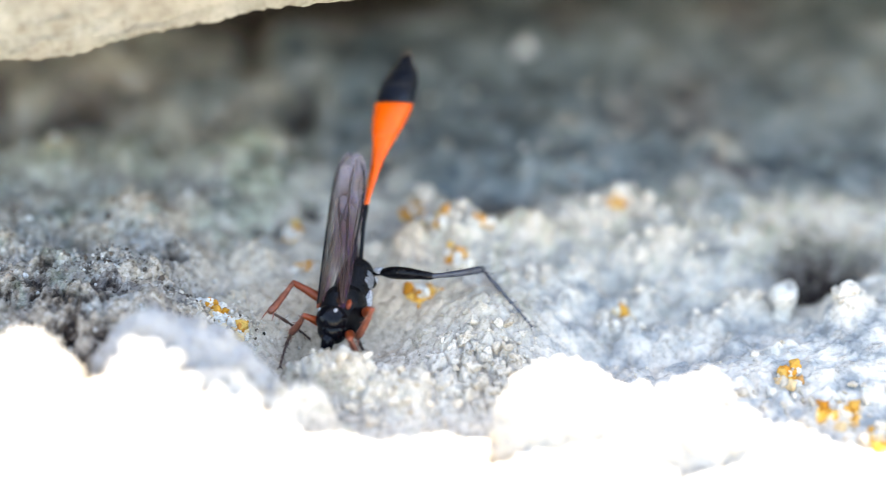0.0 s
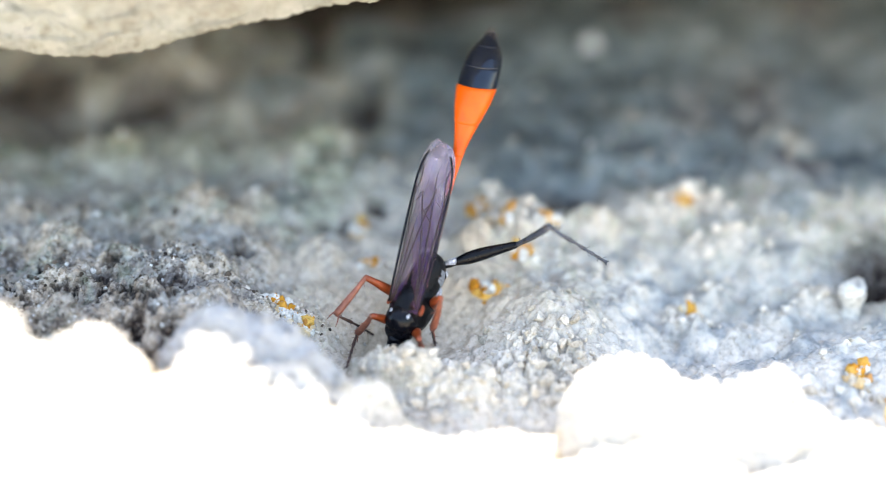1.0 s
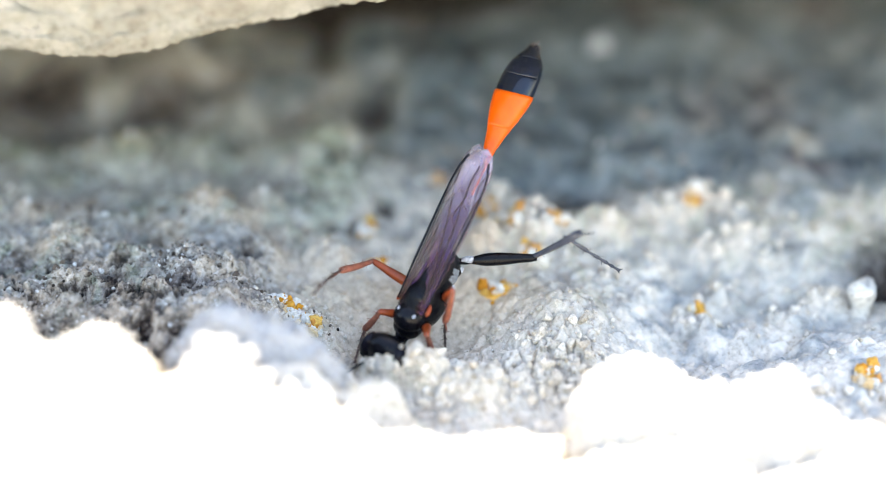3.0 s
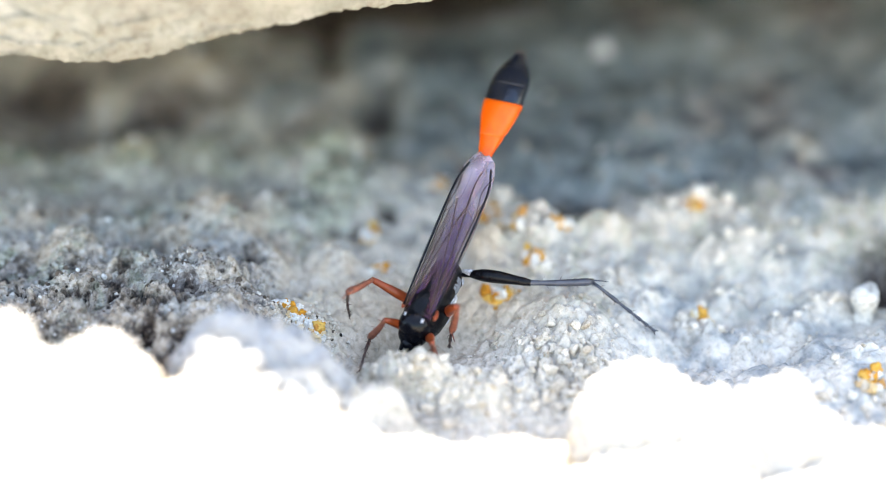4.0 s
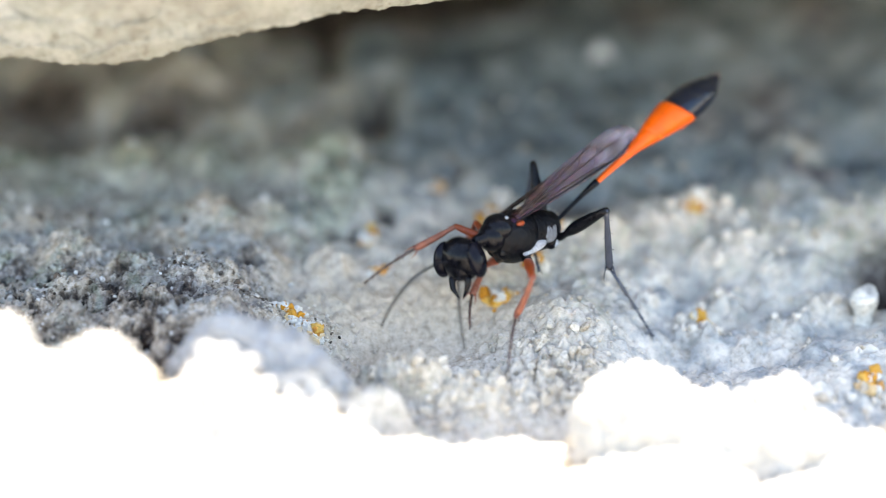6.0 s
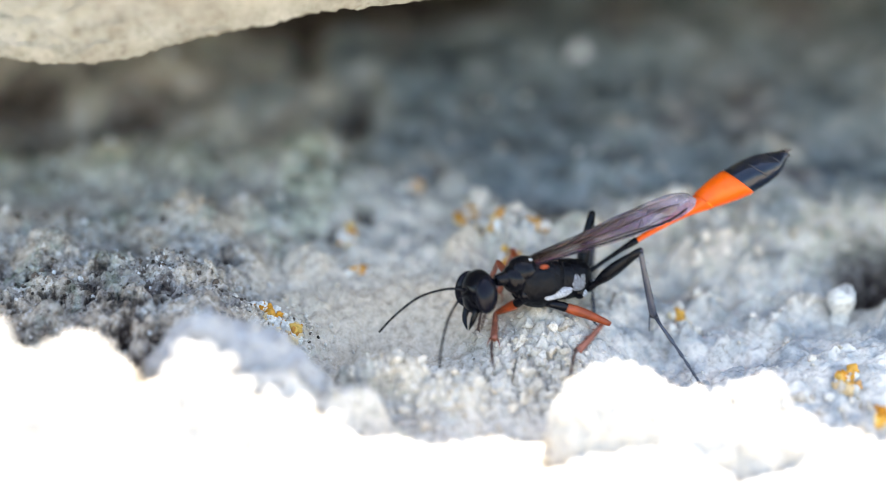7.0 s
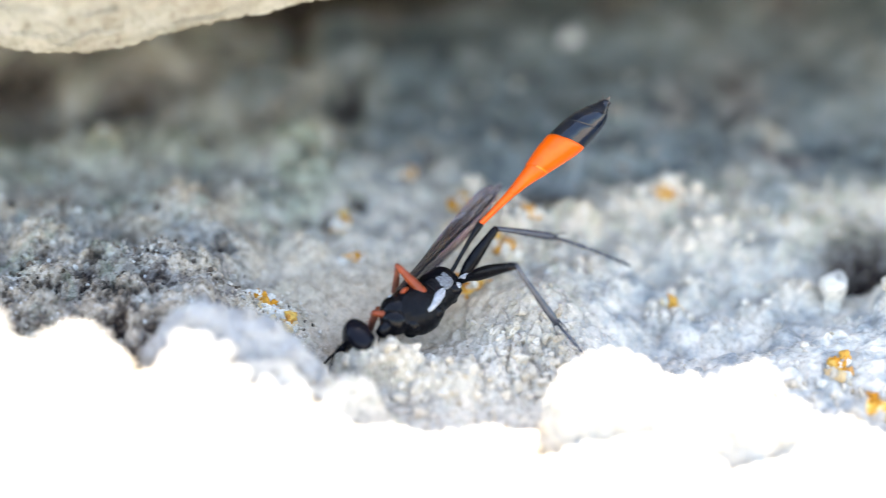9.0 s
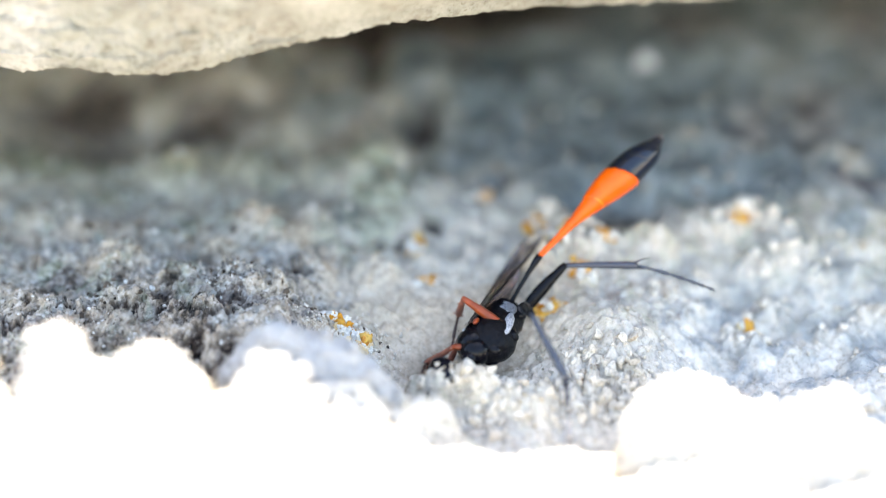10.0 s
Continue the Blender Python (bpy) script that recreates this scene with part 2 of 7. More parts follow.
# dark soil, and hollows whose shade is put into the colour
HUMUS_SHADE = [(-16.6, 0.0, 1.6, 1.0), (-15.0, 1.5, 0.8, 0.7), (-11.5, 1.3, 1.1, 0.6), (-10.5, -2.5, 0.7, 0.5), (-8.1, 4.7, 0.7, 0.5), (-3.5, 9.8, 0.7, 0.5), (-2.8, 22.2, 1.2, 2.6), (-6.1, 29.3, 0.9, 3.4), (-23.4, 24.8, 3.6, 2.4), (-18.8, 26.4, 1.8, 1.4), (-17.0, 21.6, 2.0, 1.2), (-2.5, 34.2, 5.3, 1.2), (9.4, 12.8, 1.9, 1.1),
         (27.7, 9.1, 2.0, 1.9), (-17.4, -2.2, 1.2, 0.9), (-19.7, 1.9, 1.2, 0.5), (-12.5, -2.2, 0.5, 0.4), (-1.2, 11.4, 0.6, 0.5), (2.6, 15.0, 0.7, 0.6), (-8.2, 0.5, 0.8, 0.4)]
GREEN = [(-16.9, 16.4, 1.6, 1.9), (-11.5, 16.4, 1.2, 1.7), (-20.4, 13.5, 2.0, 1.6), (-23.1, 16.8, 2.0, 1.5), (-6.0, 8.2, 0.8, 1.0), (-1.4, 15.5, 1.6, 1.2), (-4.6, 13.8, 1.6, 1.1), (-13.3, 6.5, 1.9, 0.8), (9.7, 11.3, 1.6, 1.1), (-12.6, -2.4, 0.4, 0.3), (-20.1, 3.8, 1.2, 0.9)]
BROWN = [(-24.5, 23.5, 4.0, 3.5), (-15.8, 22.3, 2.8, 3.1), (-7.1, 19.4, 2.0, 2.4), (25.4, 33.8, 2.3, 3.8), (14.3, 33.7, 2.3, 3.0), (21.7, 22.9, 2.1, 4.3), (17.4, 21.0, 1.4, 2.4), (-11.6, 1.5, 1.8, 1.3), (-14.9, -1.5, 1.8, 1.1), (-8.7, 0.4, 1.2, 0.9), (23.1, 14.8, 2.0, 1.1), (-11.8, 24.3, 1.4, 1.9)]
LICHEN = [(-5.2, 1.0, 0.8, 0.5), (-4.3, 0.6, 0.4, 0.3), (-6.0, 1.5, 0.4, 0.3), (7.1, 6.7, 0.6, 0.5), (6.0, 8.7, 0.7, 0.5), (8.5, 8.6, 0.5, 0.4), (4.6, 10.6, 0.5, 0.4), (5.5, 4.6, 0.9, 0.5), (-2.2, 9.2, 0.5, 0.6), (-1.2, 6.6, 0.5, 0.3), (16.2, 12.0, 0.6, 0.5), (24.2, -1.2, 0.7, 0.8), (1.4, 13.9, 0.5, 0.5), (26.6, -3.4, 1.0, 0.8), (16.2, 4.8, 0.3, 0.3), (28.2, -5.2, 0.8, 0.8)]
# clods with steep sides: x, y, height of the crest, half-width in x and in y
CLODS = [
    (-14.0, -10.6, 1.9, 11.0, 2.6), (-10.0, -10.4, 2.3, 2.0, 2.0),
    (-23.0, -10.8, 4.4, 2.6, 2.6), (-17.8, -10.4, 2.4, 2.0, 2.2), (-13.2, -10.0, 2.4, 1.8, 2.0), (-7.6, -9.8, 2.2, 1.6, 1.7), (-5.0, -6.9, 2.0, 3.2, 1.6), (-1.6, -5.4, 0.4, 2.6, 1.5),
    (-3.6, -9.6, 1.0, 2.2, 2.0), (3.2, -9.4, -1.6, 5.2, 2.0), (11.6, -6.2, 0.3, 1.7, 1.5), (15.4, -6.4, -0.2, 2.4, 1.4), (18.6, -6.6, -0.1, 1.4, 1.4), (23.4, -8.0, -1.6, 2.4, 1.8),
    (0.9, -2.1, 0.8, 2.9, 0.85), (4.2, -2.6, -0.5, 1.8, 1.0), (28.1, 3.7, 2.3, 1.1, 0.9),
]


def bounds(x, y, places, power):
    """How far inside the nearest of the places a point is, from 0 to 1."""
    best = 0 * x
    for cx, cy, sx, sy in places:
        best = np.maximum(best, np.exp(-((((x - cx) / sx) ** 2 + ((y - cy) / sy) ** 2) ** power)))
    return best


def height(x, y):
    """Height of the ground, in millimetres."""
    near = np.exp(-((x / 45) ** 2 + ((y - 5) / 50) ** 2) ** 2)
    h = np.interp(y, [-400, -40, -14, -5.5, -3, 0, 4, 12, 30, 40, 400], [-4, -4, -4, -2.6, -1.6, -0.2, 1.6, 4.0, 9.4, 12, 12])
    # the bench of weathered crust
    bench = np.interp(y, [-7, -5, -3.5, -2, 0, 4, 9, 13, 16], [-2.6, -1.4, 1.1, 2.2, 2.9, 3.5, 4.2, 5.0, 5.2])
    h = h + sstep(-5.2, -8.6, x + 0.8 * fractal(x, y, 3.0, 2, 301)) * sstep(16, 11, y) * (bench - h)
    for cx, cy, up, sx, sy in SWELLS:
        h = h + up * hump(x, y, cx, cy, sx, sy)
    wx, wy = x + 0.5 * fractal(x, y, 1.8, 3, 61), y + 0.5 * fractal(x, y, 1.8, 3, 65)
    for cx, cy, crest, sx, sy in CLODS:
        r2 = ((wx - cx) / sx) ** 2 + ((wy - cy) / sy) ** 2
        h = h + (crest - h) * np.exp(-(r2 ** 2))
    calm = 1 - 0.85 * hump(x, y, 2.0, 2.4, 3.4, 2.2)
    back = sstep(8, 16, y)
    front = sstep(-7, -3, y)
    jx, jy = x + 0.25 * fractal(x, y, 0.8, 2, 63), y + 0.25 * fractal(x, y, 0.8, 2, 67)
    # the shallow dip beside the spoil
    start = np.interp(x, [10, 14, 18, 24], [-5, -5, -4, -0.5])
    dip = sstep(10, 16, x + 1.2 * fractal(x, y, 2.5, 2, 39)) * sstep(28.5, 25, x) * sstep(0, 7, y - start) * sstep(13, 6.5, y)
    h = h - dip * (2.2 - 1.0 * (0.6 - cells(jx, jy, 1.9, 45)) - 0.7 * fractal(x, y, 2.6, 4, 47, 0.6))
    # lumps and hollows of each cover
    ux, uy = x + 0.45 * fractal(x, y, 1.5, 3, 161), y + 0.45 * fractal(x, y, 1.5, 3, 165)
    h = h + 1.0 * bounds(ux, uy, TAN, 1.6) + 0.6 * bounds(ux, uy, BLUE, 1.5)
    white = bounds(ux, uy, WHITE, 1.6)
    h = h + white * (0.35 + 0.7 * (0.6 - cells(jx, jy, 0.85, 17)))
    h = h - 0.8 * bounds(ux, uy, HUMUS_SHADE, 1.3)
    # swelling and broken crust
    h = h + near * calm * ((0.3 + 1.0 * back) * fractal(x, y, 5.0, 3, 11) + 0.35 * fractal(x, y, 1.8, 3, 31, 0.6, True) * (1 - 0.6 * dip))
    spoil = np.clip(hump(x, y, 8.0, -0.6, 2.9, 2.6) + 0.8 * hump(x, y, 2.2, -2.6, 3.4, 0.9), 0, 1)
    h = h + near * calm * front * (1.1 * spoil * (crust(jx, jy, 1.0, 5) - 0.4) + 0.35 * spoil * crust(jx, jy, 0.55, 25) + 0.3 * (1 - spoil) * (1 - 0.2 * dip) * crust(jx, jy, 1.35, 205))
    h = h + near * (0.3 + 0.7 * calm) * (0.12 - 0.07 * spoil) * fractal(x, y, 0.34, 3, 51, 0.65)
    knobs = np.clip(1 - cells(x, y, 1.6, 9) / 0.62, 0, 1) ** 0.5
    h = h + near * (1 - front) * 0.5 * knobs
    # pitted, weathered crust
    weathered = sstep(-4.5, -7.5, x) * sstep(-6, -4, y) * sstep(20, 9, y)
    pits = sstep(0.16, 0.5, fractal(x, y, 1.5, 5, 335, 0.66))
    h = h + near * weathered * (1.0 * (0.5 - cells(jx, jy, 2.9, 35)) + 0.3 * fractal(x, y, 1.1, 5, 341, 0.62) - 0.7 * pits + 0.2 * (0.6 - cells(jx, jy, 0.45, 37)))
    h = h - 3.4 * hump(x, y, -0.5, 0.5, 1.3, 0.9)
    return h + (1 - near) * (3 * fractal(x, y, 60, 3, 71))


def axis(fine_from, fine_to, step, mid_from, mid_to, mid_step):
    """Coordinates: fine in the middle, coarser round it, and growing steps out to the horizon."""
    out = list(np.arange(fine_from, fine_to, step))
    left, right = list(np.arange(fine_from - mid_step, mid_from, -mid_step))[::-1], list(np.arange(fine_to, mid_to, mid_step))
    grow, s, a = [], mid_step, right[-1]
    while a < 20000:
        s *= 1.45
        a += s
        grow.append(a)
    low, s, a = [], mid_step, left[0]
    while a > -20000:
        s *= 1.45
        a -= s
        low.append(a)
    return np.array(low[::-1] + left + out + right + grow)


def mesh_grid(name, co, nx, ny):
    """A mesh of nx by ny points; co holds them row by row in metres."""
    me = bpy.data.meshes.new(name)
    i = np.arange((nx - 1) * (ny - 1))
    a = (i // (nx - 1)) * nx + i % (nx - 1)
    quads = np.stack([a, a + 1, a + nx + 1, a + nx], 1)
    me.vertices.add(nx * ny)
    me.vertices.foreach_set("co", co.astype(np.float32).ravel())
    me.loops.add(quads.size)
    me.loops.foreach_set("vertex_index", quads.astype(np.int32).ravel())
    me.polygons.add(len(quads))
    me.polygons.foreach_set("loop_start", (np.arange(len(quads)) * 4).astype(np.int32))
    me.polygons.foreach_set("use_smooth", np.ones(len(quads), bool))
    me.update(calc_edges=True)
    return me


def make_ground():
    ax, ay = axis(-23, 29, 0.075, -34, 42, 0.3), axis(-5, 8, 0.06, -26, 46, 0.2)
    x, y = np.meshgrid(ax, ay)
    z = height(x, y)
    me = mesh_grid("ground", np.stack([x, y, z], -1).reshape(-1, 3) * MM, len(ax), len(ay))
    wx, wy = x + 0.7 * fractal(x, y, 1.8, 4, 91), y + 0.7 * fractal(x, y, 1.8, 4, 92)
    spots = fractal(x, y, 0.9, 3, 95)
    blots = fractal(x, y, 2.6, 3, 195)
    clear = sstep(-0.5, 0.15, spots)
    back = sstep(13, 18, y)
    leftward = sstep(-5, -8, wx) * sstep(-6, -4, y) * sstep(14, 6, wy)
    rightward = sstep(9.5, 12.5, wx) * sstep(10.5, 6.5, wy) * (1 - 0.55 * sstep(20, 24, x) * sstep(5, 9, y))
    chalk = np.clip(rightward * (0.8 + 0.5 * blots) + (0.5 + 0.15 * sstep(-14, -9, wx)) * sstep(6, 2, wx) * sstep(19, 13, wy) * sstep(2, 6, wy) + 0.2 * leftward * sstep(0.0, 0.4, blots) + 0.5 * sstep(3, 6, wx) * sstep(4, 1, wy), 0, 1)
    pale = np.clip(0.6 * bounds(wx, wy, WHITE, 1.6) * clear + sstep(-4.5, -7, wy) + 1.0 * hump(wx, wy, 6.5, -1.5, 6.0, 3.2) + 0.5 * rightward * sstep(0.05, 0.4, spots), 0, 1)
    sand = np.clip((0.85 - 0.45 * back) * bounds(wx, wy, TAN, 1.8) * clear + 0.4 * hump(wx, wy, -5.5, 5.5, 3.0, 3.0) + 1.4 * hump(wx, wy, 1.8, 2.4, 6.0, 4.2) + 0.85 * leftward * sstep(0.03, 0.22, fractal(x, y, 1.8, 4, 333)), 0, 1)
    # blue-grey back ground; its near edge also paints the shadow behind the white crust
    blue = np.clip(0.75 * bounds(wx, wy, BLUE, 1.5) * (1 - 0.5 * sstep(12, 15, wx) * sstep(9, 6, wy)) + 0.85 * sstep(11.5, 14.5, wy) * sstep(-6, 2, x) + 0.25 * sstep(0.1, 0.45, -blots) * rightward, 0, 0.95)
    green = np.clip(bounds(wx, wy, GREEN, 1.2) * sstep(-0.35, 0.3, spots) + 0.6 * leftward * sstep(0.05, 0.25, fractal(x, y, 2.2, 4, 199)) + (0.3 + 0.5 * sstep(0.0, 0.3, fractal(x, y, 3.5, 3, 198))) * sstep(6, 9, y) * sstep(22, 16, y) * sstep(2, -5, x), 0, 0.9)
    chalk *= 1 - 0.65 * green * sstep(2, -4, x)
    brown = np.clip(0.75 * bounds(wx, wy, BROWN, 1.2) + 0.9 * leftward * sstep(7.5, 4, y) * sstep(0.02, 0.2, fractal(x, y, 1.9, 4, 197)), 0, 0.95)
    # shade is painted into the bench pits, by the noise that cuts them
    # the far band under the rock is darkened to paint in the crevice shadow
    dark = np.clip(bounds(wx, wy, HUMUS_SHADE, 1.2) * (0.85 + 0.8 * spots) + 0.85 * leftward * sstep(8, 4, y) * sstep(0.12, 0.36, fractal(x, y, 1.5, 5, 335, 0.66)) + 0.45 * sstep(0.1, 0.4, fractal(x, y, 5.0, 3, 97)) * sstep(15, 20, y) * sstep(6, -2, x) + 0.9 * sstep(29.5, 33.5, y) * sstep(12, 4, x), 0, 1)
    # shade of the deep hole at right, painted near black
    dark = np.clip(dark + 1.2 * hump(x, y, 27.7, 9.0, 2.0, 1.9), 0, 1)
    keep = 1 - 0.85 * np.maximum(bounds(x, y, TAN, 1.8), np.maximum(bounds(x, y, WHITE, 1.6), bounds(x, y, BLUE, 1.6)))
    dark *= 1 - 0.85 * np.maximum(bounds(x, y, TAN, 1.8), bounds(x, y, WHITE, 1.6))
    brown *= keep
    chalk = np.clip(chalk + 0.22 * sstep(13, 20, wx) * sstep(15, 20, wy) * sstep(-0.3, 0.2, blots), 0, 1)
    grit = np.clip(leftward + 0.15 * sstep(0, 0.5, spots), 0, 1)
    orange = sstep(0.45, 0.75, bounds(wx, wy, LICHEN, 1.0) + 0.55 * fractal(x, y, 0.7, 3, 99))
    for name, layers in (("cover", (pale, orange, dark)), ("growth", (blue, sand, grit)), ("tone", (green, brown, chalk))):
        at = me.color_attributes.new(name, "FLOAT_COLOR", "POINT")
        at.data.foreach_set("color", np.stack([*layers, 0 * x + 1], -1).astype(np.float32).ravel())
    me.materials.append(EARTH)
    return tagged(new("ground", me), "crusted grey earth bank with pale crust, moss and orange lichen", "ground", kind="structure")


ground = make_ground()


# ---- overhanging rock ----
def make_rock():
    """A boulder lofted along x: its profile runs from the closed hollow behind, along the underside, round the lower edge and up the face."""
    xs, nprof = np.concatenate([np.arange(-70, -22, 0.6), np.arange(-22, 2, 0.1), np.arange(2, 70, 0.6)]), 560
    s = np.interp(np.linspace(0, 1, nprof), [0, 0.12, 0.88, 1], [0, 0.33, 0.62, 1])
    ye = np.interp(xs, [-70, -25, -15, -9, -5, -2.5, 3, 12, 25, 70], [1, 2.2, 2.6, 2.8, 3.2, 4.4, 9, 12.5, 14, 14])
    ze = np.interp(xs, [-70, -25, -19.4, -15.4, -12.7, -9.9, -7.3, -5.1, -2.8, 3, 12, 25, 70], [14, 15.6, 15.3, 14.9, 15.2, 15.9, 16.5, 17.0, 17.3, 17.0, 16.8, 17.2, 17])
    yf = np.interp(xs, [-70, -25, -9.5, -6, -2, 1.5, 5, 10, 70], [-1, -0.5, -1.2, -2.4, -2.0, -0.9, 1.0, 2.6, 2.6])
    ctrl_y = np.stack([0 * xs + 46, 0 * xs + 36, ye + 5, ye + 1.0, ye, ye - 0.6, yf + 0.6, yf, yf + 3, 0 * xs + 20, 0 * xs + 56, 0 * xs + 66, 0 * xs + 64], 1)
    ctrl_z = np.stack([0 * xs + 9.5, 0 * xs + 12.6, ze + 1.2, ze + 0.3, ze, ze + 0.7, 0.5 * ze + 13, 0 * xs + 27, 0 * xs + 36, 0 * xs + 50, 0 * xs + 50, 0 * xs + 30, 0 * xs + 5], 1)
    knots = np.array([0, 0.1, 0.3, 0.38, 0.42, 0.46, 0.6, 0.7, 0.78, 0.86, 0.92, 0.96, 1.0])
    y = np.stack([np.interp(s, knots, c) for c in ctrl_y])
    z = np.stack([np.interp(s, knots, c) for c in ctrl_z])
    for _ in range(24):
        y[:, 1:-1] = (y[:, :-2] + 2 * y[:, 1:-1] + y[:, 2:]) / 4
        z[:, 1:-1] = (z[:, :-2] + 2 * z[:, 1:-1] + z[:, 2:]) / 4
    x = np.repeat(xs[:, None], nprof, 1)
    along = s[None] * 55
    d = 0.5 * fractal(x, along, 7, 3, 201) + 0.65 * fractal(x, along, 1.6, 5, 211, 0.65) + 0.3 * fractal(x * 0.8, along, 0.8, 3, 241, 0.6, True) + 0.14 * fractal(x * 0.5, along, 0.3, 2, 231) + np.exp(-(((s[None] - 0.43) / 0.035) ** 2)) * (0.5 * fractal(x, along, 0.6, 3, 251, 0.7) + 0.3 * (0.6 - cells(x, along, 0.35, 255))) + 0.12 * fractal(x, along * 2.2, 0.4, 4, 261, 0.7)
    y, z = y - 0.6 * d, z + 0.5 * d
    out = np.clip((np.abs(x) - 48) / 22, 0, 1)
    keep = np.sqrt(np.clip(1 - out ** 2, 0, 1))
    y, z = 36 + (y - 36) * keep, 10 + (z - 10) * keep
    me = mesh_grid("rock", np.stack([x, y, z], -1).reshape(-1, 3) * MM, nprof, len(xs))
    me.materials.append(ROCK)
    return tagged(new("rock", me), "large cream weathered rock overhanging the earth bank", "rock")


rock = make_rock()



# ---- wasp ----
def insect_material(name, col, rough, coat=0.0, grain=0.0002, vary=0.25, scale=1800, gloss=0.35, relief=0.25, fuzz=0.0):
    m, n, l, p = shader(name)
    t = noise_tex(n, l, scale, 5, 0.6)
    lo, hi = tuple(c * (1 - vary) for c in col), tuple(min(1, c * (1 + vary)) for c in col)
    l.new(ramp(n, l, t.outputs[0], [(0.3, lo), (0.7, hi)]).outputs[0], p.inputs["Base Color"])
    p.inputs["Roughness"].default_value, p.inputs["Coat Weight"].default_value = rough, coat
    p.inputs["Specular IOR Level"].default_value = gloss
    p.inputs["Sheen Weight"].default_value, p.inputs["Sheen Roughness"].default_value = fuzz, 0.4
    l.new(bump(n, l, t.outputs[0], relief, grain * 0.3), p.inputs["Normal"])
    return m


BLACK = insect_material("black_cuticle", (0.0035, 0.0035, 0.005), 0.13, 0.0, 0.0002, 0.4, 2500, 0.13, 0.25)
THORAX = insect_material("pitted_black_cuticle", (0.0035, 0.0037, 0.005), 0.22, 0.0, 0.0004, 0.4, 4000, 0.09, 0.6)
RED = insect_material("red_orange_cuticle", (0.19, 0.034, 0.009), 0.3, 0.0, 0.0002, 0.45, 1200, 0.3)
SALMON = insect_material("salmon_cuticle", (0.21, 0.07, 0.042), 0.35, 0.0, 0.0003, 0.45, 2500, 0.3)
BROWN = insect_material("brown_cuticle", (0.06, 0.032, 0.024), 0.4, 0.0, 0.0002, 0.4, 2500)
VEIN = insect_material("brown_vein", (0.028, 0.014, 0.009), 0.3)
LEGBLACK = insect_material("leg_black", (0.004, 0.004, 0.005), 0.22, 0.0, 0.0003, 0.4, 3000, 0.12)
BLUEBLACK = insect_material("blue_black_cuticle", (0.003, 0.006, 0.014), 0.14, 0.0, 0.0002, 0.3, 2500, 0.36, 0.4)
ORANGE = insect_material("orange_cuticle", (0.58, 0.075, 0.0015), 0.3, 0.0, 0.0002, 0.2, 1800, 0.25)
SILVER = insect_material("silver_hair", (0.40, 0.41, 0.44), 0.6, 0, 0.0008, 0.85, 12000, 0.3, 0.8)
MEMBRANE = insect_material("joint_membrane", (0.64, 0.15, 0.008), 0.3)
TUFT = insect_material("hairy_tip", (0.10, 0.08, 0.07), 0.6, 0, 0.0008, 0.6, 9000)
EYE = insect_material("glossy_eye", (0.004, 0.004, 0.007), 0.05, 0, 0.00002, 0.2, 9000, 0.11)
GREYHAIR = insect_material("grey_hair", (0.17, 0.18, 0.20), 0.6, 0, 0.0008, 0.8, 12000, 0.3, 0.8)
SLATE = insect_material("slate_cuticle", (0.034, 0.038, 0.052), 0.25, 0.0, 0.0002, 0.25, 1800, 0.5)


def wing_material():
    m, n, l, p = shader("smoky_wing")
    t = noise_tex(n, l, 900, 5, 0.6)
    tc = n.new("ShaderNodeTexCoord")
    split = n.new("ShaderNodeSeparateXYZ")
    l.new(tc.outputs["Generated"], split.inputs[0])
    # brown to smoky violet; some sky sheen is put into the pale tip colour
    base = ramp(n, l, split.outputs[0], [(0.0, (0.03, 0.018, 0.011)), (0.3, (0.07, 0.05, 0.036)), (0.55, (0.105, 0.09, 0.085)), (0.75, (0.175, 0.163, 0.17)), (1.0, (0.29, 0.28, 0.31))]).outputs[0]
    shade = ramp(n, l, t.outputs[0], [(0.35, (0.4, 0.36, 0.34)), (0.65, (1.35, 1.35, 1.4))]).outputs[0]
    l.new(mix(n, l, 1.0, base, shade, "MULTIPLY"), p.inputs["Base Color"])
    p.inputs["Roughness"].default_value = 0.3
    l.new(ramp(n, l, split.outputs[0], [(0.0, (0.45,) * 3), (0.2, (0.26,) * 3), (0.6, (0.34,) * 3), (1.0, (0.6,) * 3)]).outputs[0], p.inputs["Alpha"])
    p.inputs["Thin Film Thickness"].default_value, p.inputs["Thin Film IOR"].default_value = 272, 1.5
    p.inputs["Specular IOR Level"].default_value = 1.0
    wave = noise_tex(n, l, 420, 2, 0.5)
    l.new(bump(n, l, t.outputs[0], 0.6, 0.00015, bump(n, l, wave.outputs[0], 0.7, 0.0005)), p.inputs["Normal"])
    return m


WING = wing_material()


def part(name, bm, material, parent, label="", smooth=True):
    me = bpy.data.meshes.new(name)
    for f in bm.faces:
        f.smooth = smooth
    bm.to_mesh(me)
    bm.free()
    me.materials.append(material)
    ob = new(name, me)
    ob.parent = parent
    if label:
        tagged(ob, label)
    return ob


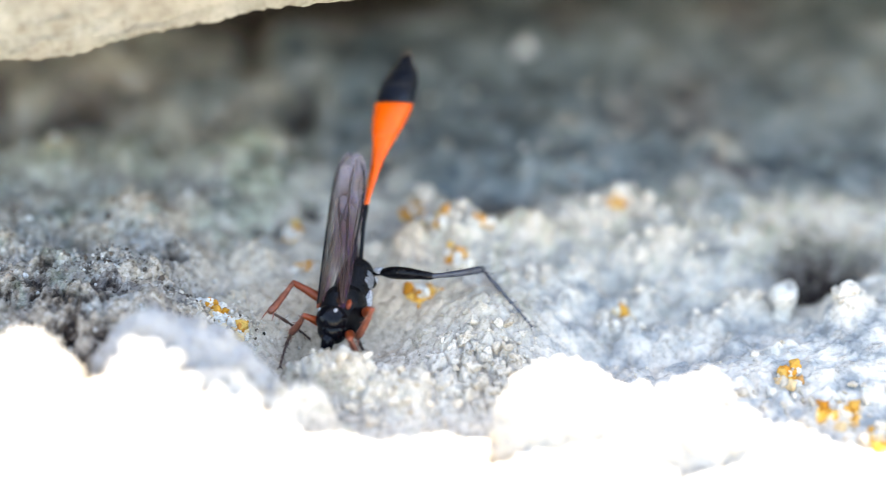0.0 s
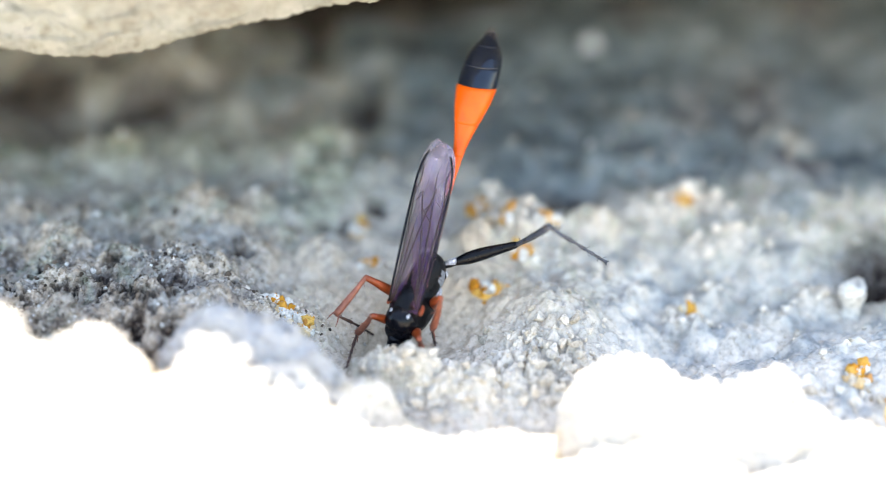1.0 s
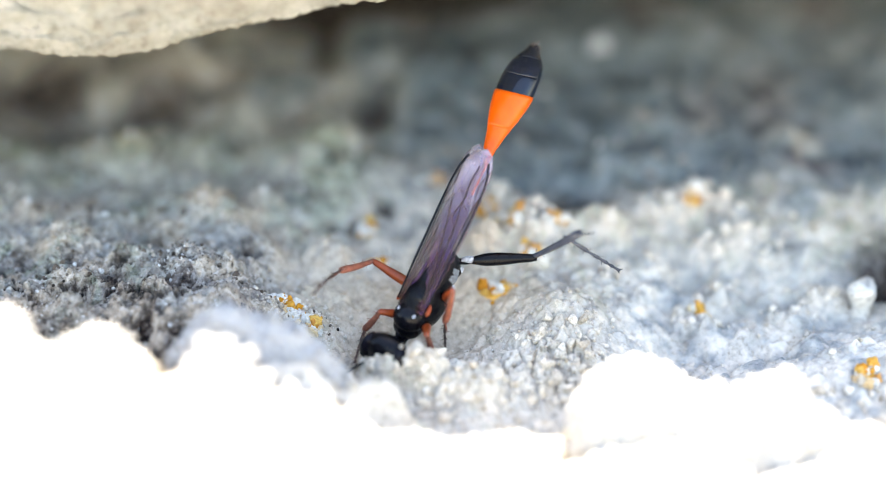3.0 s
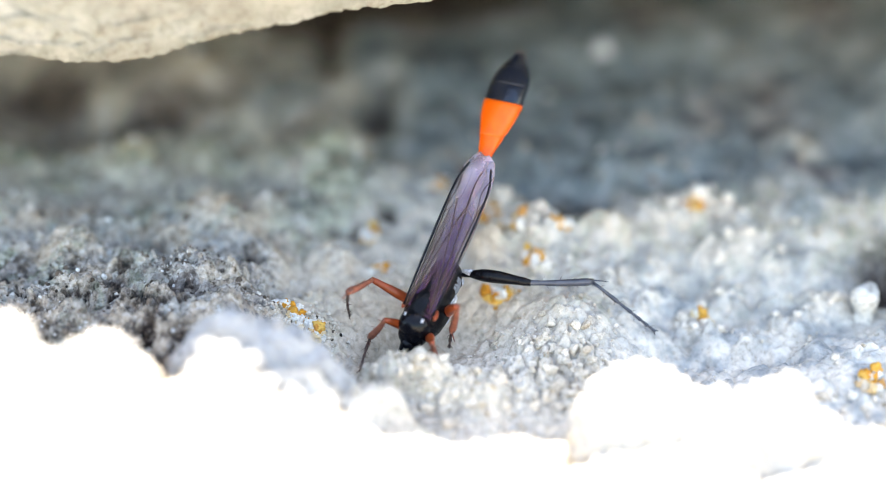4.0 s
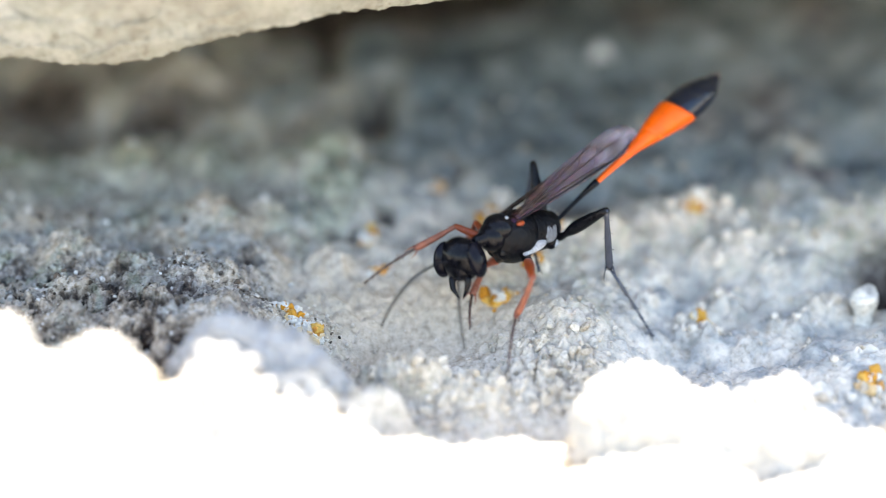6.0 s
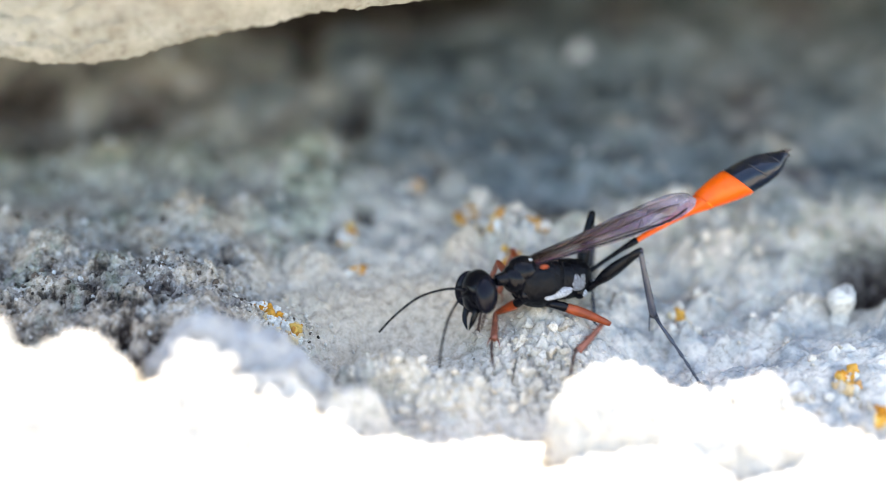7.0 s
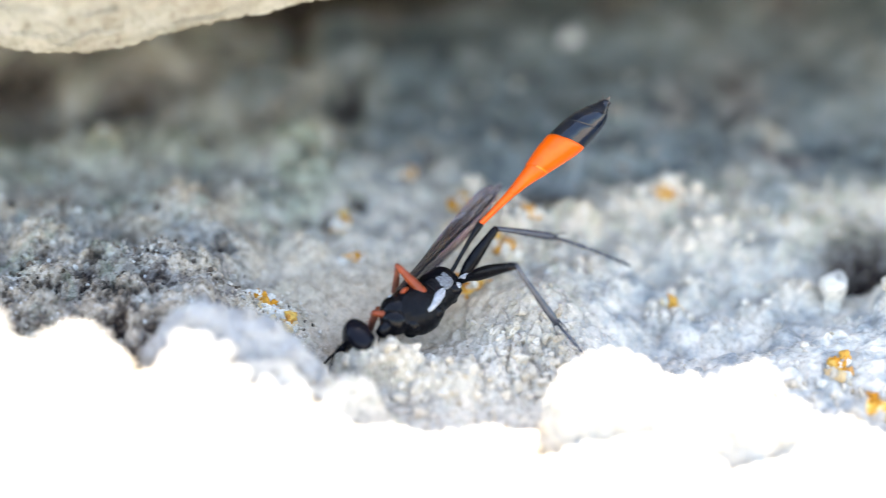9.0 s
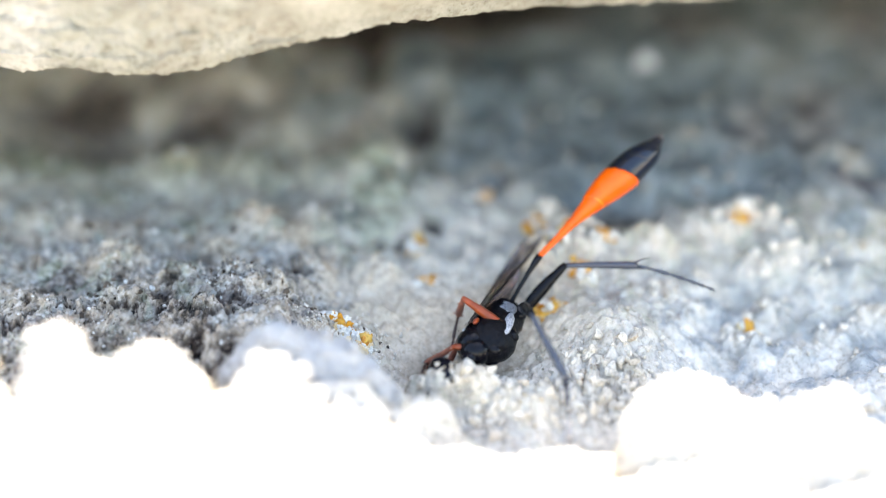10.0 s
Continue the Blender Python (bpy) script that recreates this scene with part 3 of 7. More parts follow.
def ring_tube(bm, pts, radii, sides=14, squash=1.0, shear=0.0):
    """A closed tube round a line of points (millimetres), its ends drawn together."""
    pts = [Vector(p) for p in pts]
    rings = []
    for i, (p, r) in enumerate(zip(pts, radii)):
        way = (pts[min(i + 1, len(pts) - 1)] - pts[max(i - 1, 0)]).normalized()
        side = way.cross(Vector((0, 0, 1)))
        side = side.normalized() if side.length > 1e-3 else Vector((0, 1, 0))
        up = side.cross(way)
        ring = []
        for k in range(sides):
            a = 2 * math.pi * k / sides
            off = side * (math.cos(a) * r) + up * (math.sin(a) * r * squash)
            ring.append(bm.verts.new((p + off + way * (shear * off.dot(up))) * MM))
        rings.append(ring)
    for a, b in zip(rings, rings[1:]):
        for k in range(sides):
            bm.faces.new((a[k], a[(k + 1) % sides], b[(k + 1) % sides], b[k]))
    bm.faces.new(rings[0][::-1])
    bm.faces.new(rings[-1])
    bmesh.ops.recalc_face_normals(bm, faces=bm.faces[:])
    return bm


def blob(bm, c, r, turn=(0, 0, 0), sub=3, rough=0.0, seed=0.0):
    """An ellipsoid (millimetres), slightly uneven."""
    made = bmesh.ops.create_icosphere(bm, subdivisions=sub, radius=1.0)["verts"]
    m = Matrix.Translation(Vector(c) * MM) @ Euler([radians(a) for a in turn]).to_matrix().to_4x4() @ Matrix.Diagonal((r[0] * MM, r[1] * MM, r[2] * MM, 1))
    for v in made:
        v.co *= 1 + rough * noise.noise(v.co * 2.2 + Vector((seed, 0, 0)))
        v.co = m @ v.co
    return bm


def curve_points(ctrl, n):
    """n points on a smooth line through the control points."""
    c = [Vector(p) for p in ctrl]
    c = [2 * c[0] - c[1]] + c + [2 * c[-1] - c[-2]]
    out = []
    for i in range(n):
        s = i / (n - 1) * (len(c) - 3)
        k = min(int(s), len(c) - 4)
        u = s - k
        a, b, d, e = c[k:k + 4]
        out.append(0.5 * (2 * b + (d - a) * u + (2 * a - 5 * b + 4 * d - e) * u * u + (3 * b - a - 3 * d + e) * u ** 3))
    return out


MOVING = {}
wasp = tagged(new("wasp"), "black and orange thread-waisted wasp digging in the earth", "wasp")


def build_thorax():
    bm = bmesh.new()
    blob(bm, (0.5, 0, -0.3), (1.6, 1.14, 1.42), (0, 4, 0), 4, 0.05)
    part("mesothorax", bm, THORAX, wasp, "pitted black middle thorax")
    bm = bmesh.new()
    blob(bm, (1.95, 0, -0.1), (0.75, 0.8, 0.82), (0, 15, 0), 3, 0.04, 3)
    ring_tube(bm, [(2.3, 0, -0.05), (2.7, 0, -0.12), (3.1, 0, -0.2)], [0.55, 0.36, 0.3], 16)
    part("pronotum", bm, BLACK, wasp, "narrow shiny black collar")
    bm = bmesh.new()
    blob(bm, (0.45, 0, 0.9), (0.42, 0.55, 0.22), (0, 8, 0), 3)
    part("scutellum", bm, BLACK, wasp)
    bm = bmesh.new()
    blob(bm, (1.55, 0, 0.3), (0.86, 0.88, 0.8), (0, 14, 0), 4, 0.03, 2)
    part("mesonotum", bm, BLACK, wasp, "domed glossy black back plate")
    for s in (1, -1):
        bm = bmesh.new()
        blob(bm, (1.42, s * 0.5, 0.95), (0.12, 0.09, 0.06), (s * -30, 10, 0), 2, 0.15, s)
        part("hair_spot", bm, SILVER, wasp, "small silvery hair spot on the back")
    bm = bmesh.new()
    ring_tube(bm, curve_points([(0, 0, -0.2), (-0.9, 0, -0.22), (-1.7, 0, -0.2), (-2.3, 0, -0.25), (-2.5, 0, -0.28)], 46),
              [r * (1 + 0.012 * math.sin(2.1 * i)) for i, r in enumerate(np.interp(np.linspace(0, 15, 46), range(16), [0.8, 0.88, 0.9, 0.9, 0.9, 0.89, 0.88, 0.86, 0.83, 0.8, 0.72, 0.62, 0.5, 0.38, 0.27, 0.18]))], 28, 1.22)
    part("propodeum", bm, THORAX, wasp, "ridged black hind thorax")
    for s in (1, -1):
        bm = bmesh.new()
        blob(bm, (-0.1, s * 0.88, -0.78), (0.9, 0.2, 0.3), (s * 26, 12, 0), 4, 0.16, s)
        part("hair_patch", bm, SILVER, wasp, "silvery white hair patch on the flank")
        bm = bmesh.new()
        blob(bm, (-1.45, s * 0.74, -0.2), (0.6, 0.16, 0.5), (s * 5, 20, s * 8), 3, 0.15, s + 5)
        part("hair_patch", bm, GREYHAIR, wasp, "thin grey hair on the hind thorax")
        bm = bmesh.new()
        blob(bm, (0.8, s * 0.9, 0.64), (0.32, 0.14, 0.13), (0, 0, s * 12), 3, 0.05)
        part("tegula", bm, RED, wasp, "red-orange wing base scale")
        bm = bmesh.new()
        blob(bm, (-1.85, s * 0.7, -0.85), (0.2, 0.1, 0.2), (s * 20, 20, 0), 2, 0.1, s)
        part("hair_patch", bm, SILVER, wasp, "silvery white hair on the hind hip")
        for x, y, z, mat in ((1.5, 0.4, -0.95, BLACK), (0.1, 0.5, -1.25, BLACK), (-1.7, 0.5, -0.85, BLACK)):
            bm = bmesh.new()
            blob(bm, (x, s * y, z), (0.36, 0.3, 0.42), (s * -15, 20, 0), 2, 0.06, x)
            part("coxa", bm, mat, wasp)


def build_head():
    bm = bmesh.new()
    blob(bm, (0.05, 0, 0), (0.8, 1.32, 1.15), (0, -12, 0), 4, 0.03)
    blob(bm, (0.42, 0, -0.45), (0.5, 0.7, 0.65), (0, 0, 0), 3)
    head = part("head", bm, BLACK, wasp, "broad shiny black head")
    for s in (1, -1):
        bm = bmesh.new()
        blob(bm, (0.14, s * 1.0, 0.0), (0.68, 0.46, 0.98), (s * 6, -12, s * 12), 4)
        part("eye", bm, EYE, head, "glossy dark compound eye")
        bm = bmesh.new()
        pts = curve_points([(0.55, s * 0.25, 0.1), (1.3, s * 0.55, 0.15), (2.4, s * 0.95, -0.6), (3.2, s * 1.15, -2.0), (3.6, s * 1.25, -3.4)] if s > 0 else [(0.55, -0.25, 0.1), (1.4, -0.7, 0.35), (2.7, -1.5, 0.1), (3.9, -2.2, -0.7), (4.8, -2.6, -1.5)], 25)
        ring_tube(bm, pts, [0.12 if i < 4 else (0.085 if i % 2 else 0.072) * (1 - 0.012 * i) for i in range(25)], 8)
        part("antenna", bm, BLACK, head, "thin black curved antenna")
        bm = bmesh.new()
        ring_tube(bm, curve_points([(0.55, s * 0.5, -0.8), (0.85, s * 0.42, -1.35), (0.95, s * 0.1, -1.85)], 8), [0.2, 0.19, 0.17, 0.15, 0.13, 0.1, 0.07, 0.03], 8)
        part("mandible", bm, BLACK, head)
    for y, z in ((0, 0.95), (0.18, 0.85), (-0.18, 0.85)):
        bm = bmesh.new()
        blob(bm, (0.25, y, z), (0.08, 0.08, 0.06), (0, 0, 0), 2)
        part("ocellus", bm, SLATE, head)
    MOVING["head"] = head


def build_abdomen():
    bm = bmesh.new()
    ring_tube(bm, [(-0.25, 0, 0), (0.3, 0, 0), (1.2, 0, 0.03), (2.2, 0, 0.04), (2.9, 0, 0.02), (3.25, 0, 0)], [0.17, 0.12, 0.11, 0.13, 0.19, 0.2], 12)
    MOVING["petiole"] = part("petiole", bm, BLACK, wasp, "long thread-thin black waist")
    # x of the profile, its radius; the segments overlap like sleeves
    prof_x = [0, 0.5, 1.2, 2.0, 2.8, 3.6, 4.4, 5.2, 5.9, 6.4, 6.9, 7.3, 7.7, 8.0, 8.3, 8.7, 9.0]
    prof_r = [0.17, 0.18, 0.21, 0.26, 0.36, 0.53, 0.77, 0.96, 1.04, 1.05, 1.04, 1.0, 0.92, 0.8, 0.62, 0.36, 0.24]

    def sleeve(a, b, shear, flare=0.0):
        """One segment; its hind rim flares out over the next, or dips under it."""
        bm = bmesh.new()
        xs = np.linspace(a, b, 15)
        rs = np.interp(xs, prof_x, prof_r) * (1 + flare * np.linspace(0, 1, 15) ** 3)
        rs[-1] *= 0.965
        zs = np.interp(xs, [0, 3, 6, 9], [0, 0.06, 0.0, 0.05])
        return ring_tube(bm, [(x * 1.035, 0, z) for x, z in zip(xs, zs)], list(rs), 32, 0.86, shear)

    gaster = part("gaster", sleeve(0, 2.3, 0), ORANGE, wasp, "orange club-shaped abdomen with a black tip")
    part("tergite", sleeve(2.2, 4.1, -0.2, 0.015), ORANGE, gaster, "orange abdomen segment")
    part("tergite", sleeve(4.02, 6.1, -0.45, 0.035), ORANGE, gaster, "orange abdomen segment")
    part("membrane", sleeve(4.02, 4.14, -0.3), MEMBRANE, gaster, "thin yellow joint ring")
    part("tergite", sleeve(5.9, 7.25, -0.5), BLUEBLACK, gaster, "shiny black abdomen segment")
    part("tergite", sleeve(7.17, 8.3, -0.48), BLUEBLACK, gaster, "shiny black abdomen segment")
    part("tergite", sleeve(8.23, 9.0, -0.4), BLUEBLACK, gaster, "black abdomen tip")
    bm = bmesh.new()
    for s in (1, -1):
        ring_tube(bm, curve_points([(9.1, s * 0.05, 0.05), (9.4, s * 0.1, 0.1), (9.6, s * 0.14, 0.08)], 5), [0.07, 0.06, 0.05, 0.04, 0.02], 6)
    for i in range(16):
        a, b = i * 2.4, 0.12 + 0.16 * ((i * 7) % 5) / 5
        root = Vector((8.75 + 0.03 * i, 0.12 * math.cos(a), 0.05 + 0.12 * math.sin(a)))
        ring_tube(bm, [root, root + Vector((0.14, b * math.cos(a), b * math.sin(a))), root + Vector((0.26, 1.5 * b * math.cos(a), 1.5 * b * math.sin(a)))], [0.03, 0.022, 0.006], 4)
    part("sting_sheath", bm, TUFT, gaster, "brown-grey hairy tip")
    MOVING["gaster"] = gaster


def wing_blade(length, width, lead, side):
    """A thin wing: x runs along it, the leading edge lies to the outside."""
    bm = bmesh.new()
    nx, ny = 36, 8
    grid = []
    for i in range(nx + 1):
        s = i / nx
        w = width * (0.36 + 0.64 * math.sin(min(1.0, s / 0.78) * math.pi / 2) ** 1.6) * math.sqrt(max(0.0, 1 - max(0.0, (s - 0.8) / 0.2) ** 2.2))
        rounded = math.sqrt(max(0.0, 1 - max(0.0, (s - 0.8) / 0.2) ** 2.2))
        front = lead * math.sin(s * math.pi) * width * 0.12 - width * 0.42 * (1 - rounded)
        grid.append([bm.verts.new(Vector((s * length, side * (front + width * 0.2 - w * j / ny), 0.04 * math.sin(9 * s + 3 * j / ny) * (1 - s) - 0.25 * (j / ny - 0.3) ** 2)) * MM) for j in range(ny + 1)])
    for a, b in zip(grid, grid[1:]):
        for j in range(ny):
            bm.faces.new((a[j], a[j + 1], b[j + 1], b[j]))
    bmesh.ops.remove_doubles(bm, verts=bm.verts[:], dist=1e-6)
    bmesh.ops.solidify(bm, geom=bm.faces[:], thickness=0.012 * MM)
    return bm


def build_wing(key, side):
    fore = part("forewing", wing_blade(9.0, 1.65, 1.0, -side), WING, wasp, "smoky translucent folded wing with dark veins")
    part("hindwing", wing_blade(7.0, 1.25, 0.6, -side), WING, fore, "smaller translucent hindwing")
    fore.children[0].matrix_basis = pose(-0.0003, 0, -0.0001, 0, 0, side * 1.5)
    veins = [
        ([(0, 0.42, 0), (3, 0.5, 0), (6, 0.55, 0), (7.4, 0.42, 0), (8.3, 0.0, 0)], 0.055), ([(0, 0.25, 0), (2.8, 0.25, 0), (5.6, 0.35, 0), (6.6, 0.5, 0)], 0.035),
        ([(0, 0.1, 0), (2.5, -0.1, 0), (4.6, -0.3, 0), (6.9, -0.6, 0), (8.0, -0.5, 0)], 0.03), ([(0.3, 0.0, 0), (2.5, -0.4, 0), (4.5, -0.9, 0), (6.2, -1.4, 0)], 0.03),
        ([(4.6, -0.3, 0), (5.3, -1.1, 0)], 0.02), ([(5.4, 0.35, 0), (5.9, -0.4, 0)], 0.02), ([(5.6, 0.4, 0), (7.0, 0.1, 0), (8.0, 0.45, 0)], 0.024),
    ]
    for ctrl, r in veins:
        bm = bmesh.new()
        pts = [(x, -side * y * 0.72, 0.03 - 0.2 * ((0.4 - y) / 2.2 - 0.3) ** 2) for x, y, _ in ctrl]
        ring_tube(bm, curve_points(pts, 14), [r] * 14, 6)
        part("vein", bm, BLACK if r > 0.05 else VEIN, fore)
    MOVING[key] = fore


def build_leg(key, lengths, colours, thick, hairy):
    names = ("femur", "tibia", "tarsus")
    for name, length, mat, r in zip(names, lengths, colours, thick):
        bm = bmesh.new()
        if name == "femur":
            ring_tube(bm, [(x * length, 0, 0.1 * math.sin(math.pi * x)) for x in np.linspace(-0.03, 1.02, 13)], [r * k for k in (0.45, 0.6, 0.55, 0.8, 1.0, 1.05, 1.05, 1.0, 0.92, 0.82, 0.72, 0.68, 0.5)], 14)
            label = ""
        elif name == "tibia":
            ring_tube(bm, [(x * length, 0, -0.05 * math.sin(math.pi * x)) for x in np.linspace(-0.02, 1.02, 11)], [r * k for k in (0.7, 0.8, 0.75, 0.85, 0.95, 1.0, 1.05, 1.1, 1.15, 1.2, 0.9)], 10)
            for s in (1, -1):
                ring_tube(bm, [(length * 0.97, s * r, 0), (length * 1.1, s * (r + 0.12), -0.12), (length * 1.2, s * (r + 0.16), -0.2)], [0.05, 0.035, 0.012], 5)
        else:
            xs, rs, at = [], [], 0.0
            for share in (0.42, 0.2, 0.15, 0.11, 0.12):
                for q, k in ((0.02, 0.7), (0.5, 0.85), (0.9, 1.1), (0.99, 0.8)):
                    xs.append(at + share * q)
                    rs.append(r * k * (1 - 0.25 * at))
                at += share
            ring_tube(bm, [(x * length, 0, -0.35 * x * x) for x in xs], rs, 8)
            for s in (1, -1):
                ring_tube(bm, [(length * 0.97, s * 0.03, -0.33), (length * 1.02, s * 0.12, -0.36), (length * 1.03, s * 0.15, -0.45)], [0.04, 0.03, 0.01], 5)
        if hairy and name != "femur":
            for i in range(14):
                x, a = length * (0.12 + 0.86 * i / 14), i * 2.4
                d = Vector((0.14, 0.2 * math.cos(a), 0.2 * math.sin(a)))
                b = Vector((x, r * 0.7 * math.cos(a), r * 0.7 * math.sin(a) - (0.35 * (x / length) ** 2 if name == "tarsus" else 0)))
                ring_tube(bm, [b, b + d * 0.6, b + d], [0.018, 0.013, 0.004], 4)
        MOVING[f"{key}_{name}"] = made = part(name, bm, mat, wasp, {"femur": "thick upper leg", "tibia": "spined lower leg", "tarsus": "thin jointed foot"}[name])
        if name == "femur":
            bm = bmesh.new()
            if mat is LEGBLACK:
                blob(bm, (0.45, 0.03, 0.1), (0.42, 0.2, 0.2), (0, 0, 0), 3, 0.25, 1)
                part("hair_spot", bm, SILVER, made, "white hair at the hip joint")
            else:
                ring_tube(bm, [(-0.1, 0, 0), (0.1, 0, 0.02), (0.35, 0, 0.05), (0.75, 0, 0.08), (0.95, 0, 0.09)], [0.18, 0.22, 0.23, 0.26, 0.22], 12)
                part("trochanter", bm, BLACK, made, "black hip joint")


build_thorax()
build_head()
build_abdomen()
build_wing("wing_left", 1)
build_wing("wing_right", -1)
for side in "LR":
    build_leg(side + "1", (2.3, 2.0, 2.6), (RED, SALMON, BROWN), (0.25, 0.17, 0.09), True)
    build_leg(side + "2", (3.3, 2.5, 3.2), (RED, SALMON, BROWN), (0.26, 0.17, 0.09), True)
    build_leg(side + "3", (3.9, 3.8, 4.3), (LEGBLACK, SLATE, SLATE), (0.33, 0.18, 0.11), True)



# ---- crumbs and grains on the ground ----
def crumb_mesh(name, seed, sub, material, angular, lobed=0.22):
    bm = bmesh.new()
    bmesh.ops.create_icosphere(bm, subdivisions=sub, radius=1.0)
    rnd = random.Random(seed)
    cuts = [Vector((rnd.gauss(0, 1), rnd.gauss(0, 1), rnd.gauss(0, 1))).normalized() for _ in range(11)]
    sx, sy, sz = rnd.uniform(0.8, 1.25), rnd.uniform(0.8, 1.2), rnd.uniform(0.65, 1.0)
    for v in bm.verts:
        for c in cuts:
            over = v.co.dot(c) - angular
            if over > 0:
                v.co -= c * over * 0.95
        v.co *= 1 + lobed * noise.noise(v.co * 1.7 + Vector((seed * 3.1, 0, 0))) + 0.1 * noise.noise(v.co * 4 + Vector((0, seed, 0)))
        v.co = Vector((v.co.x * sx, v.co.y * sy, v.co.z * sz)) * MM
    for f in bm.faces:
        f.smooth = angular > 0.57
    me = bpy.data.meshes.new(name)
    bm.to_mesh(me)
    bm.free()
    me.materials.append(material)
    return me


GREY_CRUMB = crumb_material("grey_crumb", [(0.0, (0.03, 0.022, 0.016)), (0.2, (0.14, 0.105, 0.078)), (0.5, (0.32, 0.275, 0.225)), (0.8, (0.44, 0.41, 0.36)), (1.0, (0.72, 0.71, 0.67))])
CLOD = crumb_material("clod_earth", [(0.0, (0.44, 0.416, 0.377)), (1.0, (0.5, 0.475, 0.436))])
KNOB = crumb_material("crust_knob", [(0.0, (0.443, 0.397, 0.337)), (0.5, (0.597, 0.539, 0.454)), (1.0, (0.714, 0.654, 0.568))])
# the clod earth again, darkened: the ridge's shade is put into its colour
SHADED_CLOD = crumb_material("shaded_clod_earth", [(0.0, (0.30, 0.29, 0.275)), (1.0, (0.36, 0.35, 0.335))])
PILLAR = crumb_material("pillar_crust", [(0.0, (0.621, 0.59, 0.526)), (1.0, (0.669, 0.646, 0.598))])
QUARTZ = crumb_material("quartz", [(0.0, (0.50, 0.53, 0.56)), (1.0, (0.58, 0.59, 0.60))], 0.4)
LICHEN_CRUMB = crumb_material("lichen_crumb", [(0.0, (0.64, 0.616, 0.56)), (0.42, (0.672, 0.64, 0.568)), (0.52, (0.656, 0.4, 0.096)), (0.7, (0.592, 0.256, 0.024)), (0.88, (0.496, 0.192, 0.016)), (1.0, (0.64, 0.528, 0.32))])


def scatter(rng, count, cx, cy, sx, sy, size_low, size_high):
    """Places of crumbs (millimetres) round a middle, with sizes that favour the small."""
    x, y = cx + sx * rng.uniform(-1, 1, count), cy + sy * rng.uniform(-1, 1, count)
    r = size_low + (size_high - size_low) * rng.uniform(0, 1, count) ** 2.5
    return np.stack([x, y, r], 1)


def heap(rng, count, cx, cy, spread_x, spread_y, size_low, size_high):
    x, y = rng.normal(cx, spread_x, count), rng.normal(cy, spread_y, count)
    r = size_low + (size_high - size_low) * rng.uniform(0, 1, count) ** 1.6
    return np.stack([x, y, r], 1)


def joined_crumbs(name, label, places, meshes, rng):
    """Many crumbs too small to pick apart, in one mesh."""
    data = []
    for me in meshes:
        co = np.empty(len(me.vertices) * 3, np.float32)
        me.vertices.foreach_get("co", co)
        tri = np.empty(len(me.polygons) * 3, np.int32)
        me.polygons.foreach_get("vertices", tri)
        data.append((co.reshape(-1, 3), tri.reshape(-1, 3)))
    z = height(places[:, 0], places[:, 1])
    cos, tris, base = [], [], 0
    for (x, y, r), h in zip(places, z):
        co, tri = data[rng.integers(len(data))]
        rot = np.array(Euler(rng.uniform(0, 6.28, 3)).to_matrix())
        cos.append(co @ rot.T * r + np.array([x, y, h + r * rng.uniform(-0.1, 0.4)]) * MM)
        tris.append(tri + base)
        base += len(co)
    co, tri = np.concatenate(cos), np.concatenate(tris)
    me = bpy.data.meshes.new(name)
    me.vertices.add(len(co))
    me.vertices.foreach_set("co", co.astype(np.float32).ravel())
    me.loops.add(tri.size)
    me.loops.foreach_set("vertex_index", tri.ravel().astype(np.int32))
    me.polygons.add(len(tri))
    me.polygons.foreach_set("loop_start", (np.arange(len(tri)) * 3).astype(np.int32))
    me.polygons.foreach_set("use_smooth", np.ones(len(tri), bool))
    me.update(calc_edges=True)
    me.materials.append(meshes[0].materials[0])
    return tagged(new(name, me), label, "crumbs", kind="stuff")


def single_crumbs(name, places, meshes, rng, owner=None, origin=(0, 0, 0)):
    for x, y, r in places:
        ob = new(name, meshes[rng.integers(len(meshes))])
        ob.parent = owner or ground
        h = float(height(np.array([x]), np.array([y]))[0])
        ob.matrix_basis = Matrix.LocRotScale((Vector((x, y, h + r * rng.uniform(-0.1, 0.35))) - Vector(origin)) * MM, Euler(rng.uniform(0, 6.28, 3)), Vector((r, r, r)))


